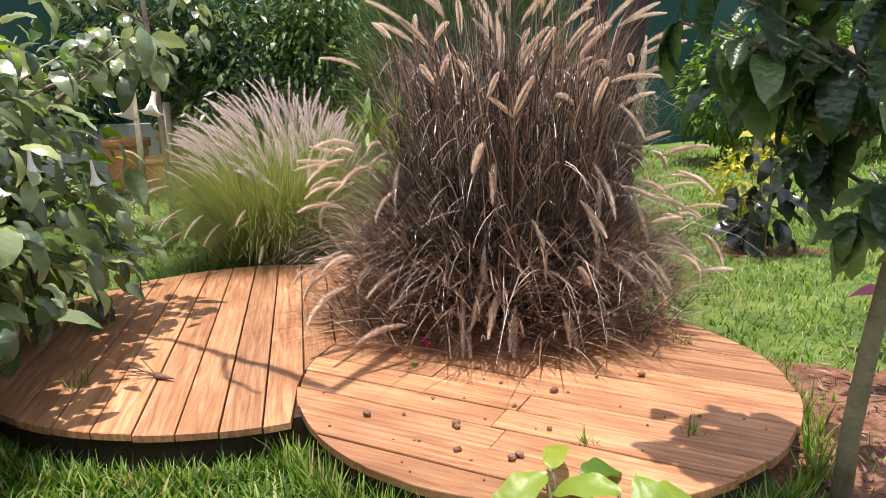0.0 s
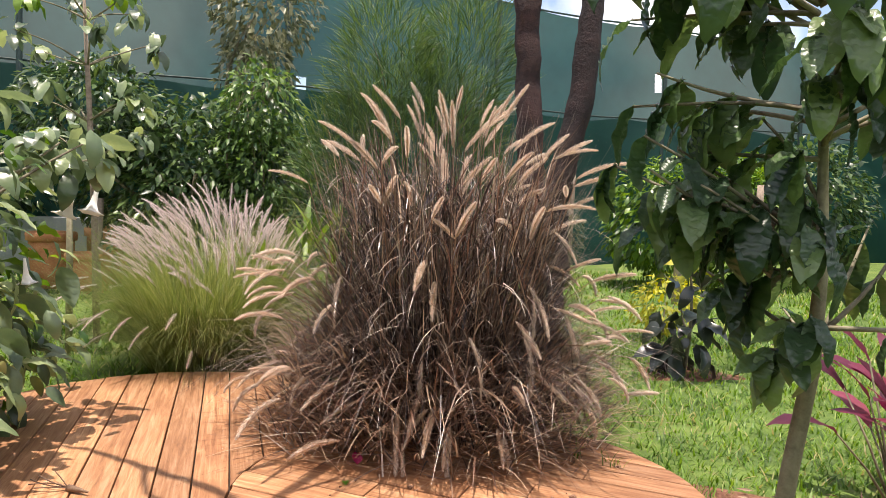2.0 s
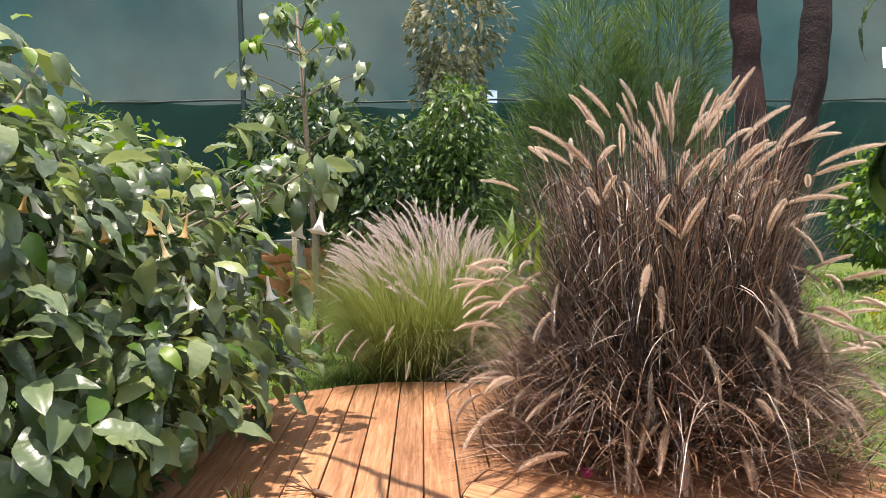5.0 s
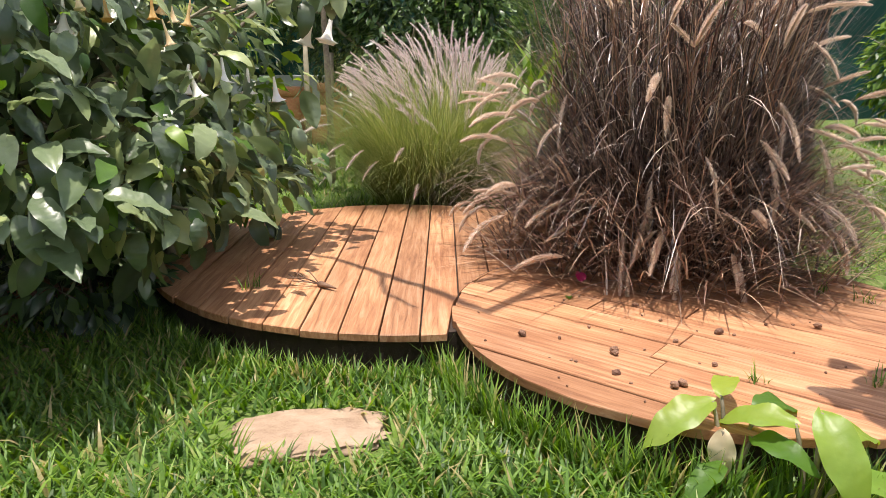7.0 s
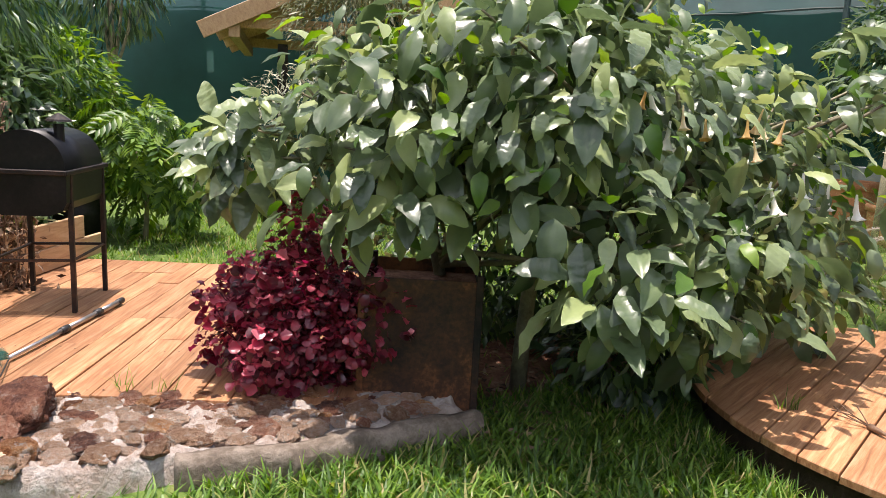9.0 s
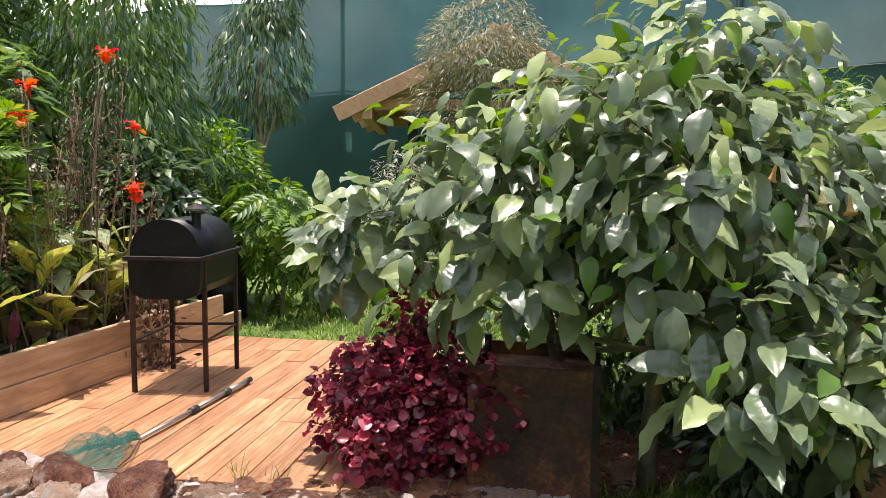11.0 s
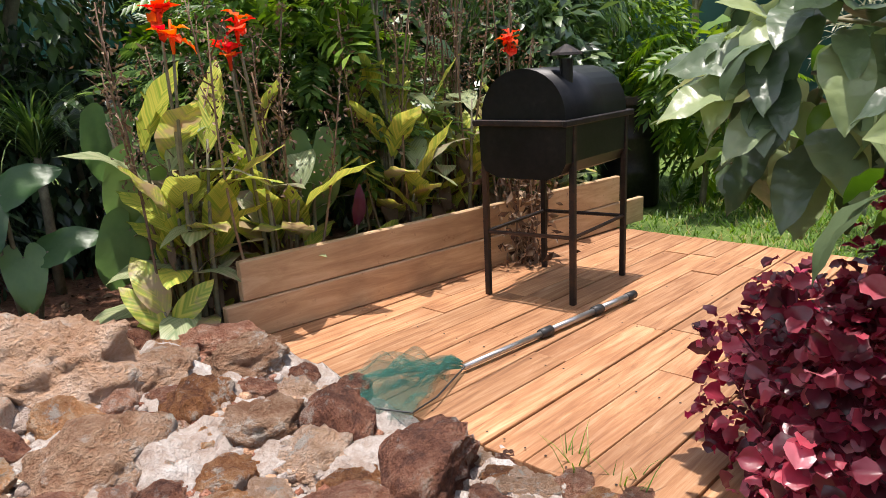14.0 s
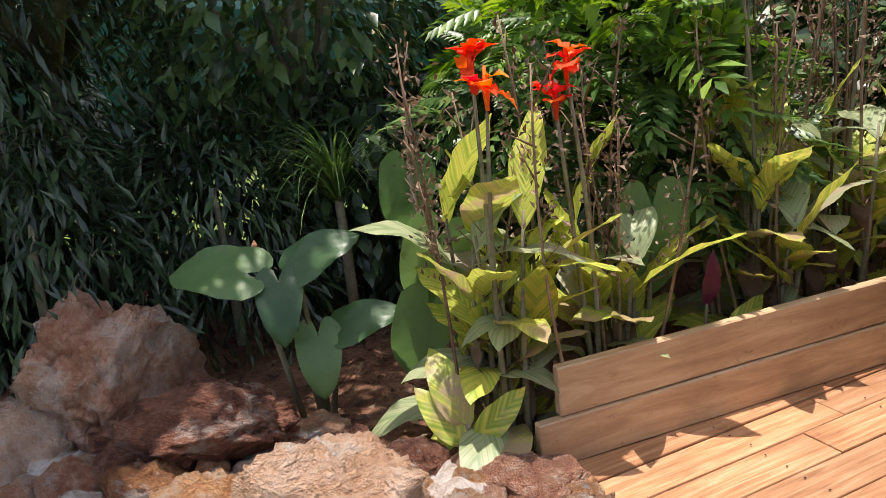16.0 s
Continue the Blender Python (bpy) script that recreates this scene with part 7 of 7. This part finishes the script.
# clay pots
def pot(x, y, r, h, label):
    z = float(gz(x, y))
    t = thing("clay_pot", (x, y, z), label, "pot", "clay pots by the fence")
    pvv, pff = lathe([(0.01, 0.01), (r * 0.66, 0.0), (r * 0.80, h * 0.3), (r * 0.90, h * 0.62), (r * 0.90, h * 0.8), (r * 0.86, h * 0.84)], 28)
    put("body", mesh_from("body", pvv, pff, M["clay"], True), t)
    pvv, pff = lathe([(r * 0.86, h * 0.83), (r * 1.0, h * 0.85), (r * 1.02, h * 0.97), (r * 0.97, h), (r * 0.86, h * 0.98), (r * 0.82, h * 0.7), (0.01, h * 0.68)], 28)
    put("rim", mesh_from("rim", pvv, pff, M["clay"], True), t)


pot(-4.06, 9.75, 0.30, 0.72, "large terracotta pot standing on the lawn")
pot(-3.48, 9.45, 0.29, 0.50, "wide low terracotta bowl on the lawn")
pot(-3.50, 10.15, 0.29, 0.76, "terracotta pot behind the others")
part("garden_wall", box_bm(5.2, 0.16, 0.95, bevel=0.01), M["pale_wall"], None, at=Matrix.Translation((-6.2, 10.55, 0.55)) @ Matrix.Rotation(radians(16), 4, "Z"))
tagged(bpy.data.objects["garden_wall"], "low grey plastered wall behind the pots", "wall", kind="structure")
cv, cf = tube([(0, 0, -0.1), (0.01, 0, 0.9), (0.0, 0.01, 1.5)], [0.03, 0.028, 0.02], 7)
tagged(put("stake", mesh_from("stake", cv, cf, M["stem"], True), at=Matrix.Translation((-2.55, 6.4, 0.0))), "thin dark plant stake in the lawn", "stake")

# black bin behind the grill
bn = thing("black_drum", (-8.2, 1.55, -0.02), "black steel drum with a flat lid under the trees", "drum")
pvv, pff = lathe([(0.01, 0.0), (0.27, 0.0), (0.27, 0.28), (0.28, 0.30), (0.27, 0.32), (0.27, 0.58), (0.28, 0.60), (0.27, 0.62), (0.27, 0.86), (0.285, 0.88)], 24)
put("body", mesh_from("body", pvv, pff, M["black"], True), bn)
pvv, pff = lathe([(0.30, 0.88), (0.30, 0.93), (0.01, 0.935)], 24)
put("lid", mesh_from("lid", pvv, pff, M["leg"], True), bn)

# ---- litter on the decks ----
peb = rock_set(M["pebble"], 4, 90, 0.25, 0.8)
for k in range(60):
    x, y = rng.uniform(-0.5, 1.5), rng.uniform(2.1, 3.6)
    if not in_disc(np.array(x), np.array(y), -0.05):
        continue
    s = rng.uniform(0.003, 0.008) if k > 6 else rng.uniform(0.010, 0.016)
    ob = put("pebble", peb[k % 4], at=Matrix.LocRotScale((x, y, 0.172 + s * 0.7), Euler((0, 0, k)), (s * 1.3, s, s)))
    tagged(ob, "small brown clod of earth on the planks", "pebble", "clods on the deck")
for k, (x, y) in enumerate(((0.073, 2.62), (0.26, 2.34), (0.29, 2.36), (0.92, 3.05))):
    tagged(put("pebble", peb[k], at=Matrix.LocRotScale((x, y, 0.188), Euler((0, 0, k)), (0.020, 0.016, 0.014))), "brown clod of earth on the planks", "pebble", "clods on the deck")
for k in range(120):
    x, y = rng.uniform(1.2, 2.6), rng.uniform(1.7, 3.0)
    s = rng.uniform(0.006, 0.025)
    if in_soil(np.array(x), np.array(y)) and not in_disc(np.array(x), np.array(y), 0.03):
        tagged(put("pebble", peb[k % 4], at=Matrix.LocRotScale((x, y, 0.0 + s * 0.5), Euler((0, 0, k)), (s * 1.2, s, s))), "reddish brown pebble on the soil", "pebble", "pebbles on the soil")
pm_v, pm_f = leaf_shape(0.075, 0.06, 0.3, 0.8, 4, 0.5)
tagged(put("petal", mesh_from("petal", pm_v, pm_f, M["petal"], True), at=pose(-0.05, 3.42, 0.20, 60, 10, 20)), "fallen magenta petal on the planks", "petal")
gl_v, gl_f = leaf_shape(0.10, 0.032, 0.3, 0.6, 4, 0.4)
tagged(put("fallen_leaf", mesh_from("fallen_leaf", gl_v, gl_f, M["taro"], True), at=pose(-0.10, 3.22, 0.18, 5, 0, 5)), "fresh green fallen leaf on the planks", "leaf")
tw = [tube(limb((0, 0, 0.012), (0.10, -0.05, 0.014), 0.05), [0.016, 0.017, 0.014, 0.012, 0.009, 0.006, 0.004], 7)]
for a in (2.2, 2.7, 3.1, 3.6, 4.0):
    tw.append(tube(limb((0, 0, 0.012), (0.16 * math.cos(a), 0.12 * math.sin(a), 0.05), 0.1), 0.003, 5))
lv, lf = join(tw)
tagged(put("twig", mesh_from("twig", lv, lf, M["dry_stem"], True), at=Matrix.Translation((-1.30, 3.19, 0.172))), "broken brown forked twig on the planks", "twig")
for x, y, s in ((-1.62, 3.10, 1.0), (0.55, 2.45, 0.7), (0.95, 2.5, 0.8), (1.1, 3.6, 1.2), (1.25, 3.45, 1.0), (-3.55, 0.72, 1.5), (-3.45, 0.85, 1.3)):
    b = np.stack([rng.normal(0, 0.02 * s, 14), rng.normal(0, 0.02 * s, 14), np.zeros(14)], 1)
    v, f = blades(b, rng.uniform(0, 6.28, 14), rng.uniform(0, 0.5, 14), rng.uniform(0.5, 1.5, 14), rng.uniform(0.06, 0.14, 14) * s, np.full(14, 0.006), 3)
    tagged(put("grass_tuft", mesh_from("grass_tuft", v, f, M["lawn"]), at=Matrix.Translation((x, y, 0.165 if x > -2 else 0.06))), "green grass tuft growing through a gap", "grass tuft", kind="stuff")
# leaf litter on the soil
c = 1500
x, y = rng.uniform(-3.9, -2.2, c), rng.uniform(1.9, 4.6, c)
P = np.stack([x, y, gz(x, y) + 0.03 + 0.02 * rng.random(c)], 1)
v, f = scatter(small, P, unit(c) * np.array([1, 1, 0.2]), unit(c, 1.5), rng.uniform(0.03, 0.08, c))
tagged(put("leaf_litter", mesh_from("leaf_litter", v, f, M["litter"])), "dry brown leaf litter under the shrub", "leaf litter", kind="stuff")
c = 900
x, y = rng.uniform(-6.5, -4.3, c), rng.uniform(-2.6, 0.2, c)
ok = in_soil(x, y)
P = np.stack([x, y, np.full(c, 0.10)], 1)[ok]
c = len(P)
v, f = scatter(small, P, unit(c) * np.array([1, 1, 0.2]), unit(c, 1.5), rng.uniform(0.03, 0.08, c))
tagged(put("leaf_litter", mesh_from("leaf_litter", v, f, M["litter"])), "dry brown leaf litter on the bed", "leaf litter", kind="stuff")
c = 1300
x, y = rng.uniform(1.2, 3.2, c), rng.uniform(1.4, 3.5, c)
ok = in_soil(x, y) & ~in_disc(x, y, 0.03)
P = np.stack([x, y, 0.012 + 0.02 * rng.random(c)], 1)[ok]
c = len(P)
v, f = scatter(narrow, P, unit(c) * np.array([1, 1, 0.25]), unit(c, 1.5), rng.uniform(0.03, 0.10, c))
tagged(put("leaf_litter", mesh_from("leaf_litter", v, f, M["litter"])), "dry straw and leaf litter on the red soil", "leaf litter", kind="stuff")
